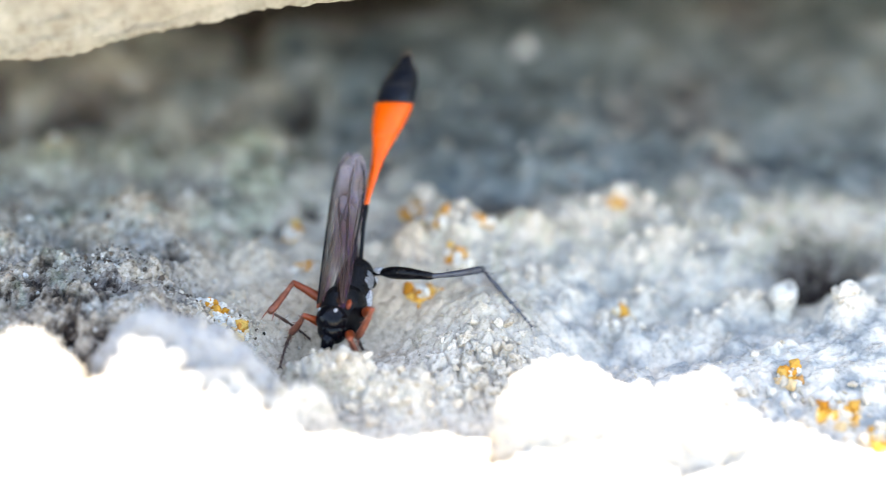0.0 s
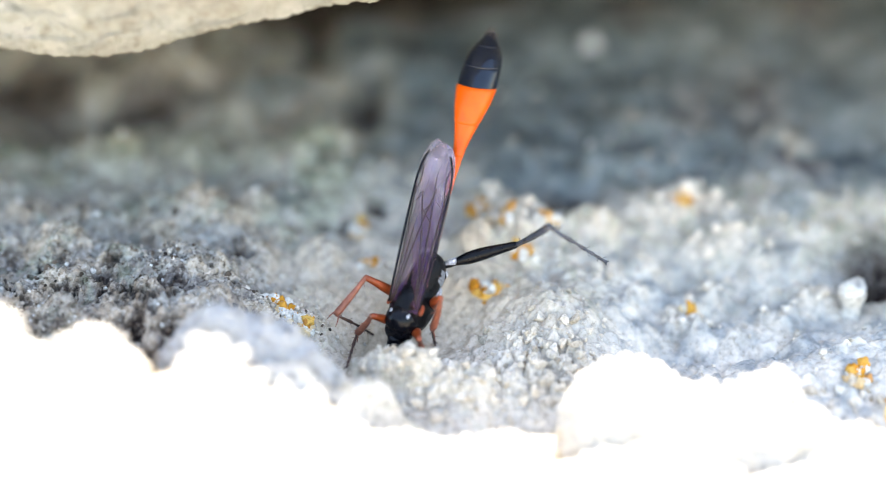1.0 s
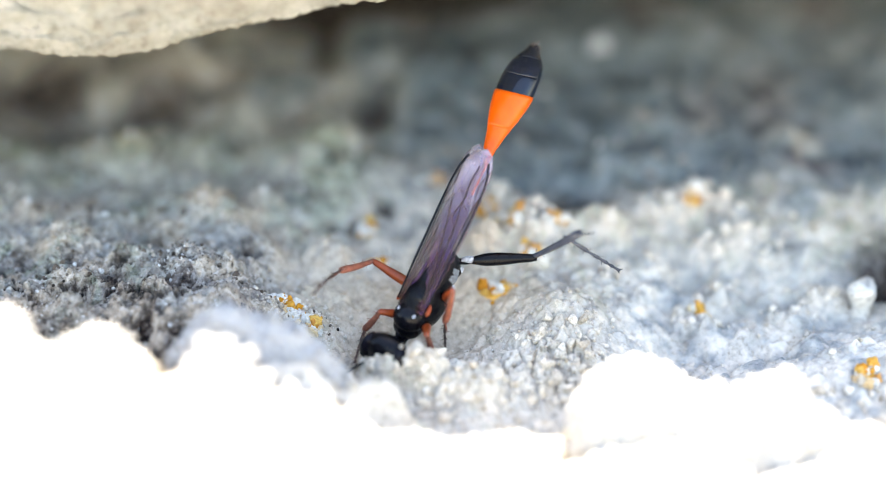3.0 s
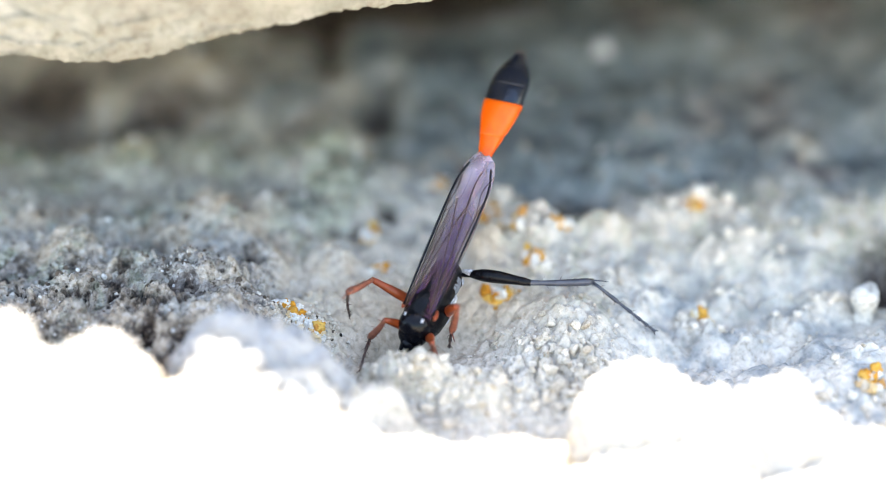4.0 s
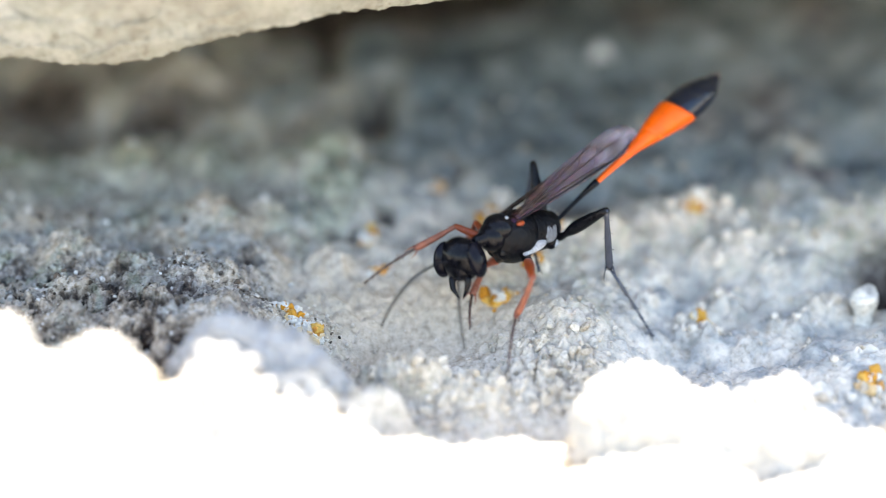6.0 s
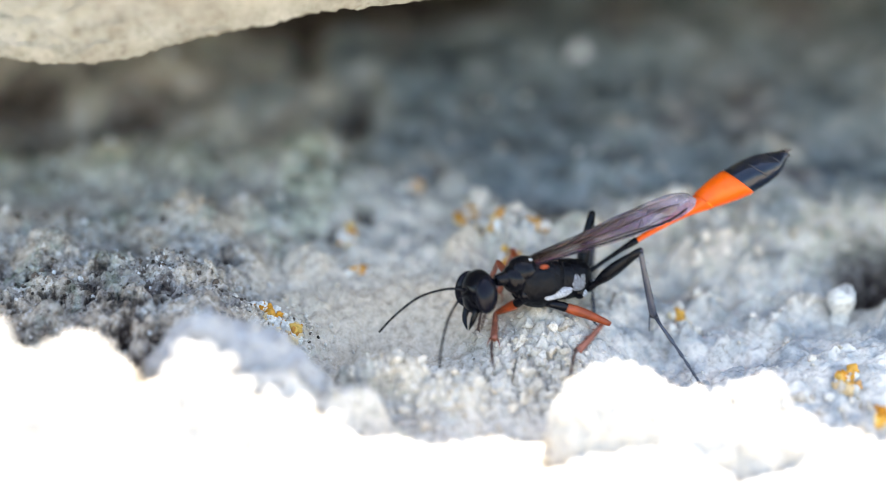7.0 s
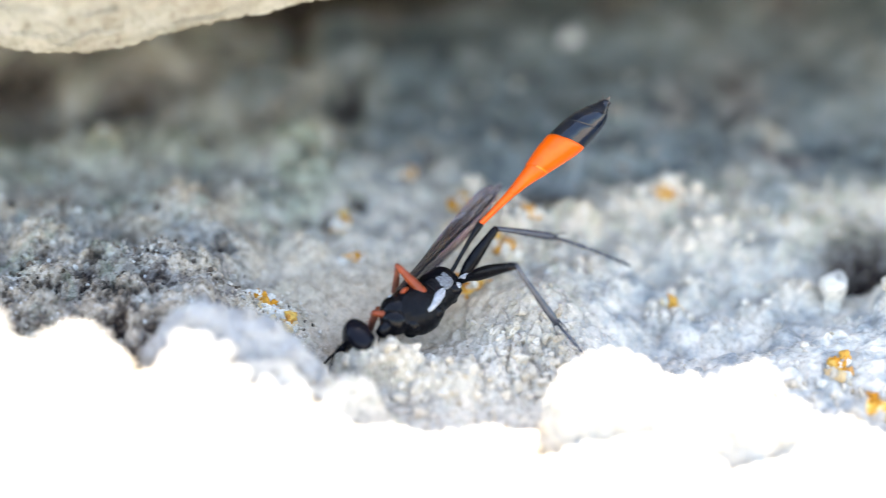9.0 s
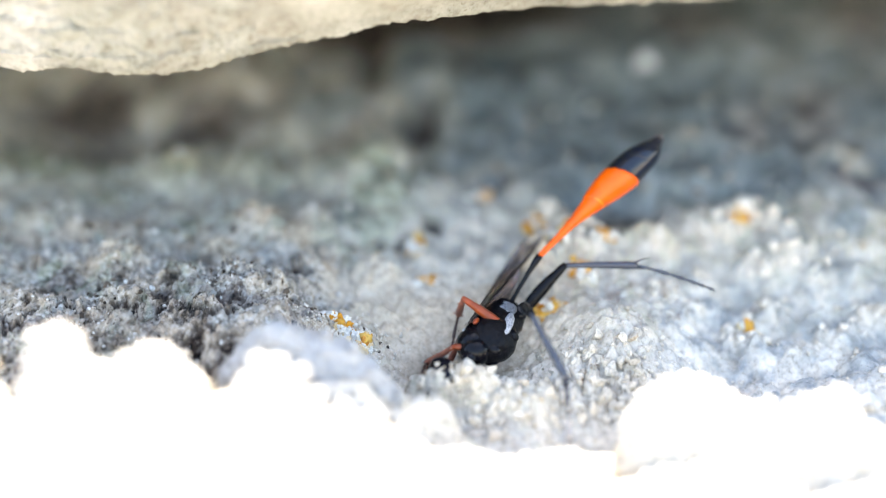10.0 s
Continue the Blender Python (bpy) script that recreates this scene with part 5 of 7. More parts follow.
    walk(MOVING["wing_right"], [
        (0.00, pose(0.00095, -0.00060, 0.00090, -16.9, -10.8, -169.9)),
        (0.50, pose(0.00095, -0.00060, 0.00090, -16.6, -5.2, -169.4)),
        (1.00, pose(0.00095, -0.00060, 0.00090, -16.6, -6.9, -169.3)),
        (1.50, pose(0.00095, -0.00060, 0.00090, -16.5, 1.4, -171.9)),
        (2.00, pose(0.00095, -0.00060, 0.00090, -16.4, 1.3, -168.3)),
        (2.50, pose(0.00095, -0.00060, 0.00090, -16.7, 0.8, -176.2)),
        (2.70, pose(0.00095, -0.00060, 0.00090, -16.6, 1.2, -175.2)),
        (3.80, pose(0.00095, -0.00060, 0.00090, -16.6, 1.0, -172.9)),
        (4.00, pose(0.00095, -0.00060, 0.00090, -16.8, -7.0, -176.7)),
        (4.50, pose(0.00095, -0.00060, 0.00090, -16.5, 0.7, -171.2)),
        (5.00, pose(0.00095, -0.00060, 0.00090, -16.6, -2.7, -171.6)),
        (5.50, pose(0.00095, -0.00060, 0.00090, -16.6, -4.6, -170.1)),
        (5.60, pose(0.00095, -0.00060, 0.00090, -17.1, -12.8, -178.0)),
        (5.70, pose(0.00095, -0.00060, 0.00090, -43.6, -10.3, 166.9)),
        (5.80, pose(0.00095, -0.00060, 0.00090, -42.6, -21.8, 162.7)),
        (5.90, pose(0.00095, -0.00060, 0.00090, -43.8, -24.1, 165.9)),
        (6.00, pose(0.00095, -0.00060, 0.00090, -46.8, -22.6, 177.9)),
        (6.20, pose(0.00095, -0.00060, 0.00090, -45.8, -19.2, 175.7)),
        (6.75, pose(0.00095, -0.00060, 0.00090, -44.9, -20.1, 171.3)),
        (7.05, pose(0.00095, -0.00060, 0.00090, -43.7, -20.7, 166.6)),
        (7.30, pose(0.00095, -0.00060, 0.00090, -44.4, -19.2, 169.7)),
        (7.50, pose(0.00095, -0.00060, 0.00090, -43.8, -14.7, 167.9)),
        (7.80, pose(0.00095, -0.00060, 0.00090, -43.2, -13.5, 165.6)),
        (8.00, pose(0.00095, -0.00060, 0.00090, -43.4, -14.9, 166.4)),
        (8.10, pose(0.00095, -0.00060, 0.00090, -24.4, -19.4, 123.6)),
        (8.30, pose(0.00095, -0.00060, 0.00090, -40.0, -6.7, 151.7)),
        (8.50, pose(0.00095, -0.00060, 0.00090, -44.7, -5.3, 173.8)),
        (9.00, pose(0.00095, -0.00060, 0.00090, -44.6, -5.4, 172.7)),
        (9.50, pose(0.00095, -0.00060, 0.00090, -44.6, 0.8, -170.8)),
        (10.00, pose(0.00095, -0.00060, 0.00090, -45.0, 0.9, 177.6)),
    ])
    walk(MOVING["head"], [
        (0.00, pose(0.00376, -0.00014, -0.00096, -0.0, 13.3, -1.9)),
        (0.50, pose(0.00382, 0.00038, -0.00078, -0.0, 10.6, 5.2)),
        (1.00, pose(0.00391, 0.00065, -0.00022, -0.0, 3.0, 8.7)),
        (1.50, pose(0.00351, -0.00013, 0.00126, -0.0, -18.2, -1.9)),
        (2.00, pose(0.00370, 0.00045, 0.00095, -0.0, -13.1, 6.3)),
        (2.50, pose(0.00336, 0.00016, 0.00138, 0.0, -20.5, 2.5)),
        (2.70, pose(0.00342, 0.00019, 0.00133, -0.0, -19.5, 2.9)),
        (3.80, pose(0.00394, 0.00061, 0.00011, 0.0, -1.4, 8.1)),
        (4.00, pose(0.00388, 0.00037, -0.00064, -0.0, 8.7, 5.0)),
        (4.50, pose(0.00389, 0.00067, -0.00027, 0.0, 3.7, 9.0)),
        (5.00, pose(0.00394, 0.00055, -0.00028, -0.0, 3.7, 7.4)),
        (5.50, pose(0.00381, 0.00037, -0.00081, 0.0, 11.0, 5.1)),
        (5.60, pose(0.00397, -0.00006, 0.00052, -0.0, -7.0, -0.8)),
        (5.70, pose(0.00374, -0.00094, -0.00032, 1.1, 4.2, 2.1)),
        (5.80, pose(0.00373, -0.00071, -0.00072, 5.0, 8.6, 20.5)),
        (5.90, pose(0.00367, -0.00070, -0.00084, 7.6, 9.0, 30.7)),
        (6.00, pose(0.00350, -0.00059, -0.00113, 8.3, 14.1, 22.3)),
        (6.20, pose(0.00341, -0.00099, -0.00092, 6.8, 11.6, 15.9)),
        (6.75, pose(0.00361, -0.00073, -0.00090, 3.3, 12.3, 4.8)),
        (7.05, pose(0.00374, -0.00054, -0.00084, 1.6, 11.4, 0.7)),
        (7.30, pose(0.00381, -0.00034, -0.00082, 0.0, 11.1, -4.8)),
        (7.50, pose(0.00373, -0.00023, -0.00098, 0.0, 13.6, -3.3)),
        (7.80, pose(0.00378, -0.00037, -0.00086, 0.0, 11.8, -5.2)),
        (8.00, pose(0.00365, -0.00088, -0.00068, 0.0, 9.5, -12.5)),
        (8.10, pose(0.00349, -0.00108, -0.00070, 0.0, 10.0, -15.8)),
        (8.30, pose(0.00331, -0.00142, 0.00020, 0.0, -2.9, -21.3)),
        (8.50, pose(0.00368, -0.00097, 0.00047, -0.0, -6.4, -13.6)),
        (9.00, pose(0.00378, -0.00082, 0.00043, 0.0, -5.9, -11.3)),
        (9.50, pose(0.00380, -0.00075, 0.00050, -0.0, -6.8, -10.3)),
        (10.00, pose(0.00348, -0.00118, 0.00051, 0.0, -7.3, -17.3)),
    ])
    walk(MOVING["L1_femur"], [
        (0.00, pose(0.00150, 0.00045, -0.00110, -5.7, -40.2, 44.0)),
        (0.50, pose(0.00150, 0.00045, -0.00110, -5.8, -49.3, 44.0)),
        (1.00, pose(0.00150, 0.00045, -0.00110, -12.8, -55.3, 53.1)),
        (1.50, pose(0.00150, 0.00045, -0.00110, -20.4, -61.3, 62.3)),
        (2.00, pose(0.00150, 0.00045, -0.00110, -24.1, -60.6, 66.6)),
        (2.50, pose(0.00150, 0.00045, -0.00110, -27.6, -57.9, 70.6)),
        (2.70, pose(0.00150, 0.00045, -0.00110, -28.4, -58.2, 71.5)),
        (3.80, pose(0.00150, 0.00045, -0.00110, -17.9, -56.9, 59.3)),
        (4.00, pose(0.00150, 0.00045, -0.00110, -13.8, -55.1, 54.4)),
        (4.50, pose(0.00150, 0.00045, -0.00110, -27.8, -59.9, 71.5)),
        (5.00, pose(0.00150, 0.00045, -0.00110, -11.7, -54.4, 53.1)),
        (5.50, pose(0.00150, 0.00045, -0.00110, -9.0, -54.4, 49.7)),
        (5.60, pose(0.00150, 0.00045, -0.00110, -11.5, -47.4, 52.7)),
        (5.70, pose(0.00150, 0.00045, -0.00110, 60.5, -58.0, -46.5)),
        (5.80, pose(0.00150, 0.00045, -0.00110, 82.8, -35.4, -81.6)),
        (5.85, pose(0.00150, 0.00045, -0.00110, 78.9, 1.6, -98.9)),
        (5.90, pose(0.00150, 0.00045, -0.00110, 61.6, 35.0, -123.0)),
        (6.00, pose(0.00150, 0.00045, -0.00110, 70.6, 25.4, -101.6)),
        (6.20, pose(0.00150, 0.00045, -0.00110, 59.8, 33.4, -120.4)),
        (6.75, pose(0.00150, 0.00045, -0.00110, 73.3, 28.8, -88.9)),
        (7.05, pose(0.00150, 0.00045, -0.00110, 88.2, 31.2, -58.8)),
        (7.30, pose(0.00150, 0.00045, -0.00110, 114.4, 23.6, -7.0)),
        (7.50, pose(0.00150, 0.00045, -0.00110, 92.0, 28.4, -62.4)),
        (7.80, pose(0.00150, 0.00045, -0.00110, 92.0, 7.6, -61.5)),
        (8.00, pose(0.00150, 0.00045, -0.00110, 91.6, 1.3, -81.8)),
        (8.10, pose(0.00150, 0.00045, -0.00110, 90.0, -10.1, -72.9)),
        (8.30, pose(0.00150, 0.00045, -0.00110, 94.2, -30.7, -81.0)),
        (8.50, pose(0.00150, 0.00045, -0.00110, 44.8, -65.1, -29.7)),
        (9.00, pose(0.00150, 0.00045, -0.00110, 27.6, -59.3, -10.8)),
        (9.50, pose(0.00150, 0.00045, -0.00110, 22.9, -59.9, -5.3)),
        (10.00, pose(0.00150, 0.00045, -0.00110, 37.8, -63.4, -22.6)),
    ])
    walk(MOVING["L1_tibia"], [
        (0.00, pose(0.00276, 0.00167, 0.00039, -128.3, 74.2, -102.2)),
        (0.50, pose(0.00258, 0.00149, 0.00064, -56.4, 81.2, -29.8)),
        (1.00, pose(0.00228, 0.00150, 0.00079, -25.3, 78.6, 1.7)),
        (1.50, pose(0.00201, 0.00143, 0.00092, -15.7, 63.1, 12.0)),
        (2.00, pose(0.00195, 0.00148, 0.00090, -19.1, 64.6, 8.2)),
        (2.50, pose(0.00191, 0.00160, 0.00085, -28.6, 66.0, -2.3)),
        (2.70, pose(0.00188, 0.00160, 0.00085, -27.9, 66.4, -1.5)),
        (3.80, pose(0.00214, 0.00153, 0.00083, -26.4, 76.0, 0.4)),
        (4.00, pose(0.00227, 0.00152, 0.00079, -30.0, 81.3, -3.2)),
        (4.50, pose(0.00187, 0.00154, 0.00089, -22.5, 67.7, 5.0)),
        (5.00, pose(0.00230, 0.00152, 0.00077, -38.0, 83.5, -10.1)),
        (5.50, pose(0.00236, 0.00147, 0.00077, 1.3, 87.8, 29.3)),
        (5.60, pose(0.00244, 0.00169, 0.00059, -131.6, 78.9, -104.4)),
        (5.70, pose(0.00234, -0.00043, 0.00085, -79.4, 52.3, -44.4)),
        (5.80, pose(0.00177, -0.00141, 0.00023, -31.3, 29.4, 17.2)),
        (5.90, pose(0.00047, -0.00113, -0.00242, -26.5, 40.2, 26.6)),
        (6.00, pose(0.00108, -0.00159, -0.00208, -27.1, 37.1, 25.8)),
        (6.20, pose(0.00053, -0.00121, -0.00237, -14.2, 58.2, 46.4)),
        (6.75, pose(0.00154, -0.00157, -0.00221, -11.7, 49.7, 49.4)),
        (7.05, pose(0.00252, -0.00123, -0.00229, -1.0, 26.4, 63.5)),
        (7.30, pose(0.00359, 0.00019, -0.00202, 0.9, 25.8, 67.8)),
        (7.50, pose(0.00244, -0.00134, -0.00219, 0.3, 28.2, 66.5)),
        (7.80, pose(0.00259, -0.00155, -0.00140, 1.5, 40.1, 68.9)),
        (8.00, pose(0.00183, -0.00183, -0.00115, 11.6, 22.2, 83.9)),
        (8.10, pose(0.00217, -0.00171, -0.00070, -4.2, 31.9, 45.5)),
        (8.30, pose(0.00181, -0.00150, 0.00007, -20.4, 32.8, 12.9)),
        (8.40, pose(0.00207, -0.00077, 0.00053, -32.3, 30.5, -38.5)),
        (8.50, pose(0.00234, -0.00003, 0.00099, -37.6, 21.3, -85.9)),
        (9.00, pose(0.00265, 0.00023, 0.00088, -40.5, 4.6, -93.2)),
        (9.50, pose(0.00265, 0.00034, 0.00089, -42.0, -14.1, -78.8)),
        (10.00, pose(0.00245, 0.00005, 0.00096, -41.6, -30.7, -82.9)),
    ])
    walk(MOVING["L1_tarsus"], [
        (0.00, pose(0.00265, 0.00114, -0.00154, 1.6, 56.6, -97.4)),
        (0.50, pose(0.00284, 0.00134, -0.00133, 20.6, 69.4, -75.1)),
        (1.00, pose(0.00268, 0.00151, -0.00117, 42.6, 71.8, -51.6)),
        (1.50, pose(0.00290, 0.00162, -0.00087, 72.5, 62.9, -18.6)),
        (2.00, pose(0.00280, 0.00161, -0.00090, 69.9, 62.7, -21.5)),
        (2.50, pose(0.00272, 0.00157, -0.00098, 61.3, 60.2, -31.4)),
        (2.70, pose(0.00269, 0.00158, -0.00098, 61.5, 60.6, -31.1)),
        (3.80, pose(0.00262, 0.00153, -0.00111, 50.9, 69.7, -42.8)),
        (4.00, pose(0.00257, 0.00150, -0.00119, 37.2, 73.0, -57.3)),
        (4.50, pose(0.00262, 0.00161, -0.00096, 65.6, 61.8, -26.3)),
        (5.00, pose(0.00253, 0.00148, -0.00122, 30.6, 74.2, -63.3)),
        (5.50, pose(0.00243, 0.00151, -0.00123, 16.3, 78.1, -78.2)),
        (5.60, pose(0.00235, 0.00132, -0.00137, -2.0, 66.3, -96.7)),
        (5.65, pose(0.00278, 0.00001, -0.00105, 63.6, 42.8, -6.4)),
        (5.70, pose(0.00321, -0.00129, -0.00073, 63.1, 0.9, 27.4)),
        (5.75, pose(0.00333, -0.00109, -0.00074, 49.1, 46.7, -4.3)),
        (5.80, pose(0.00344, -0.00089, -0.00075, -31.7, 58.3, -98.2)),
        (5.85, pose(0.00264, -0.00067, -0.00223, 49.5, 55.4, -0.1)),
        (5.90, pose(0.00184, -0.00045, -0.00371, 66.1, 15.7, 36.9)),
        (6.00, pose(0.00252, -0.00089, -0.00329, 67.6, 21.9, 40.8)),
        (6.20, pose(0.00126, -0.00044, -0.00407, 68.0, 21.5, 42.1)),
        (6.75, pose(0.00238, -0.00058, -0.00373, 71.0, 20.3, 51.0)),
        (7.05, pose(0.00332, 0.00037, -0.00318, 73.6, 20.9, 58.9)),
        (7.30, pose(0.00427, 0.00186, -0.00289, 65.6, 53.6, 45.6)),
        (7.50, pose(0.00314, 0.00027, -0.00314, 76.1, 13.0, 65.2)),
        (7.80, pose(0.00314, -0.00013, -0.00269, 76.4, 15.2, 66.4)),
        (8.00, pose(0.00203, 0.00002, -0.00191, 76.8, 29.5, 66.4)),
        (8.05, pose(0.00269, -0.00024, -0.00183, -63.0, 85.9, -87.3)),
        (8.10, pose(0.00336, -0.00050, -0.00175, -85.7, 22.6, -124.4)),
        (8.20, pose(0.00340, -0.00082, -0.00138, -23.0, 63.6, -67.8)),
        (8.30, pose(0.00345, -0.00113, -0.00101, 56.0, 30.9, 5.3)),
        (8.50, pose(0.00247, -0.00189, 0.00026, 63.7, 19.7, 28.1)),
        (9.00, pose(0.00254, -0.00176, 0.00072, 65.8, 21.5, 34.1)),
        (9.50, pose(0.00302, -0.00156, 0.00138, 66.2, 17.0, 35.1)),
        (10.00, pose(0.00266, -0.00165, 0.00198, 64.2, 9.0, 25.0)),
    ])
    walk(MOVING["R1_femur"], [
        (0.00, pose(0.00150, -0.00045, -0.00110, -5.6, -67.6, -63.1)),
        (0.50, pose(0.00150, -0.00045, -0.00110, -5.4, -67.5, -63.3)),
        (1.00, pose(0.00150, -0.00045, -0.00110, -11.1, -62.9, -57.1)),
        (1.50, pose(0.00150, -0.00045, -0.00110, -2.6, -65.0, -66.6)),
        (2.00, pose(0.00150, -0.00045, -0.00110, -7.1, -64.3, -61.7)),
        (2.50, pose(0.00150, -0.00045, -0.00110, -10.6, -64.1, -57.9)),
        (2.70, pose(0.00150, -0.00045, -0.00110, -11.4, -63.4, -56.9)),
        (3.80, pose(0.00150, -0.00045, -0.00110, -13.3, -61.9, -54.8)),
        (4.00, pose(0.00150, -0.00045, -0.00110, -14.3, -61.4, -53.7)),
        (4.50, pose(0.00150, -0.00045, -0.00110, -12.7, -61.8, -55.5)),
        (5.00, pose(0.00150, -0.00045, -0.00110, -15.4, -61.2, -52.5)),
        (5.50, pose(0.00150, -0.00045, -0.00110, -16.7, -59.5, -50.9)),
        (5.60, pose(0.00150, -0.00045, -0.00110, -17.7, -61.1, -49.8)),
        (5.65, pose(0.00150, -0.00045, -0.00110, 35.4, -37.1, -100.2)),
        (5.70, pose(0.00150, -0.00045, -0.00110, 53.4, -0.2, -114.5)),
        (5.80, pose(0.00150, -0.00045, -0.00110, 52.9, -16.2, -107.1)),
        (5.90, pose(0.00150, -0.00045, -0.00110, 51.3, -25.1, -102.1)),
        (6.00, pose(0.00150, -0.00045, -0.00110, 50.7, -31.7, -100.5)),
        (6.20, pose(0.00150, -0.00045, -0.00110, 53.7, -39.8, -105.1)),
        (6.75, pose(0.00150, -0.00045, -0.00110, 43.4, -38.2, -89.7)),
        (7.05, pose(0.00150, -0.00045, -0.00110, 34.9, -38.9, -76.8)),
        (7.30, pose(0.00150, -0.00045, -0.00110, 25.7, -42.0, -63.0)),
        (7.50, pose(0.00150, -0.00045, -0.00110, 19.1, -42.2, -53.4)),
        (7.80, pose(0.00150, -0.00045, -0.00110, 20.1, -47.9, -54.8)),
        (8.00, pose(0.00150, -0.00045, -0.00110, 46.4, -52.4, -91.7)),
        (8.10, pose(0.00150, -0.00045, -0.00110, 55.3, -62.9, -101.7)),
        (8.30, pose(0.00150, -0.00045, -0.00110, 80.4, -64.7, -129.9)),
        (8.50, pose(0.00150, -0.00045, -0.00110, 47.4, -67.0, -94.9)),
        (9.00, pose(0.00150, -0.00045, -0.00110, 14.0, -79.9, -59.6)),
        (9.50, pose(0.00150, -0.00045, -0.00110, 47.7, -81.2, -93.9)),
        (10.00, pose(0.00150, -0.00045, -0.00110, 112.0, -78.3, -159.5)),
    ])
    walk(MOVING["R1_tibia"], [
        (0.00, pose(0.00190, -0.00123, 0.00103, -1.5, 42.8, -79.7)),
        (0.50, pose(0.00190, -0.00124, 0.00102, 8.3, 51.6, -65.4)),
        (1.00, pose(0.00207, -0.00133, 0.00095, 20.9, 52.3, -49.1)),
        (1.50, pose(0.00188, -0.00134, 0.00099, 33.8, 44.3, -32.3)),
        (2.00, pose(0.00197, -0.00133, 0.00097, 33.7, 43.0, -32.4)),
        (2.50, pose(0.00203, -0.00130, 0.00097, 31.9, 40.3, -35.0)),
        (2.70, pose(0.00206, -0.00131, 0.00096, 32.4, 40.5, -34.3)),
        (3.80, pose(0.00212, -0.00133, 0.00093, 26.6, 49.6, -43.1)),
        (4.00, pose(0.00215, -0.00134, 0.00092, 21.0, 53.1, -50.3)),
        (4.50, pose(0.00212, -0.00135, 0.00093, 35.1, 42.7, -32.0)),
        (5.00, pose(0.00218, -0.00133, 0.00092, 19.4, 54.1, -53.5)),
        (5.50, pose(0.00224, -0.00136, 0.00088, 15.8, 58.6, -58.0)),
        (5.60, pose(0.00222, -0.00130, 0.00091, 6.8, 50.0, -68.6)),
        (5.70, pose(0.00055, -0.00254, -0.00109, 48.9, 29.6, -2.0)),
        (5.80, pose(0.00085, -0.00256, -0.00046, 19.6, 60.0, -44.7)),
        (5.90, pose(0.00106, -0.00249, -0.00012, 6.9, 65.0, -59.2)),
        (6.00, pose(0.00114, -0.00237, 0.00011, -4.6, 64.8, -71.9)),
        (6.20, pose(0.00104, -0.00216, 0.00037, -28.2, 64.3, -98.3)),
        (6.75, pose(0.00151, -0.00226, 0.00032, -12.5, 65.5, -81.1)),
        (7.05, pose(0.00191, -0.00219, 0.00035, 6.3, 66.7, -60.5)),
        (7.30, pose(0.00228, -0.00197, 0.00044, 87.5, 50.1, 40.2)),
        (7.50, pose(0.00252, -0.00182, 0.00045, -17.1, 65.1, -63.7)),
        (7.80, pose(0.00239, -0.00171, 0.00061, -10.1, 57.4, -55.8)),
        (8.00, pose(0.00146, -0.00185, 0.00072, 5.4, 46.3, -37.7)),
        (8.10, pose(0.00129, -0.00148, 0.00095, -10.6, 35.9, -59.5)),
        (8.30, pose(0.00087, -0.00120, 0.00098, -23.8, 30.4, -83.6)),
        (8.50, pose(0.00142, -0.00134, 0.00102, -0.9, 27.8, -44.0)),
        (9.00, pose(0.00170, -0.00080, 0.00116, -9.4, 12.3, -61.9)),
        (9.50, pose(0.00148, -0.00080, 0.00117, -8.5, 0.9, -56.9)),
        (10.00, pose(0.00106, -0.00061, 0.00115, -8.4, -1.6, -73.5)),
    ])
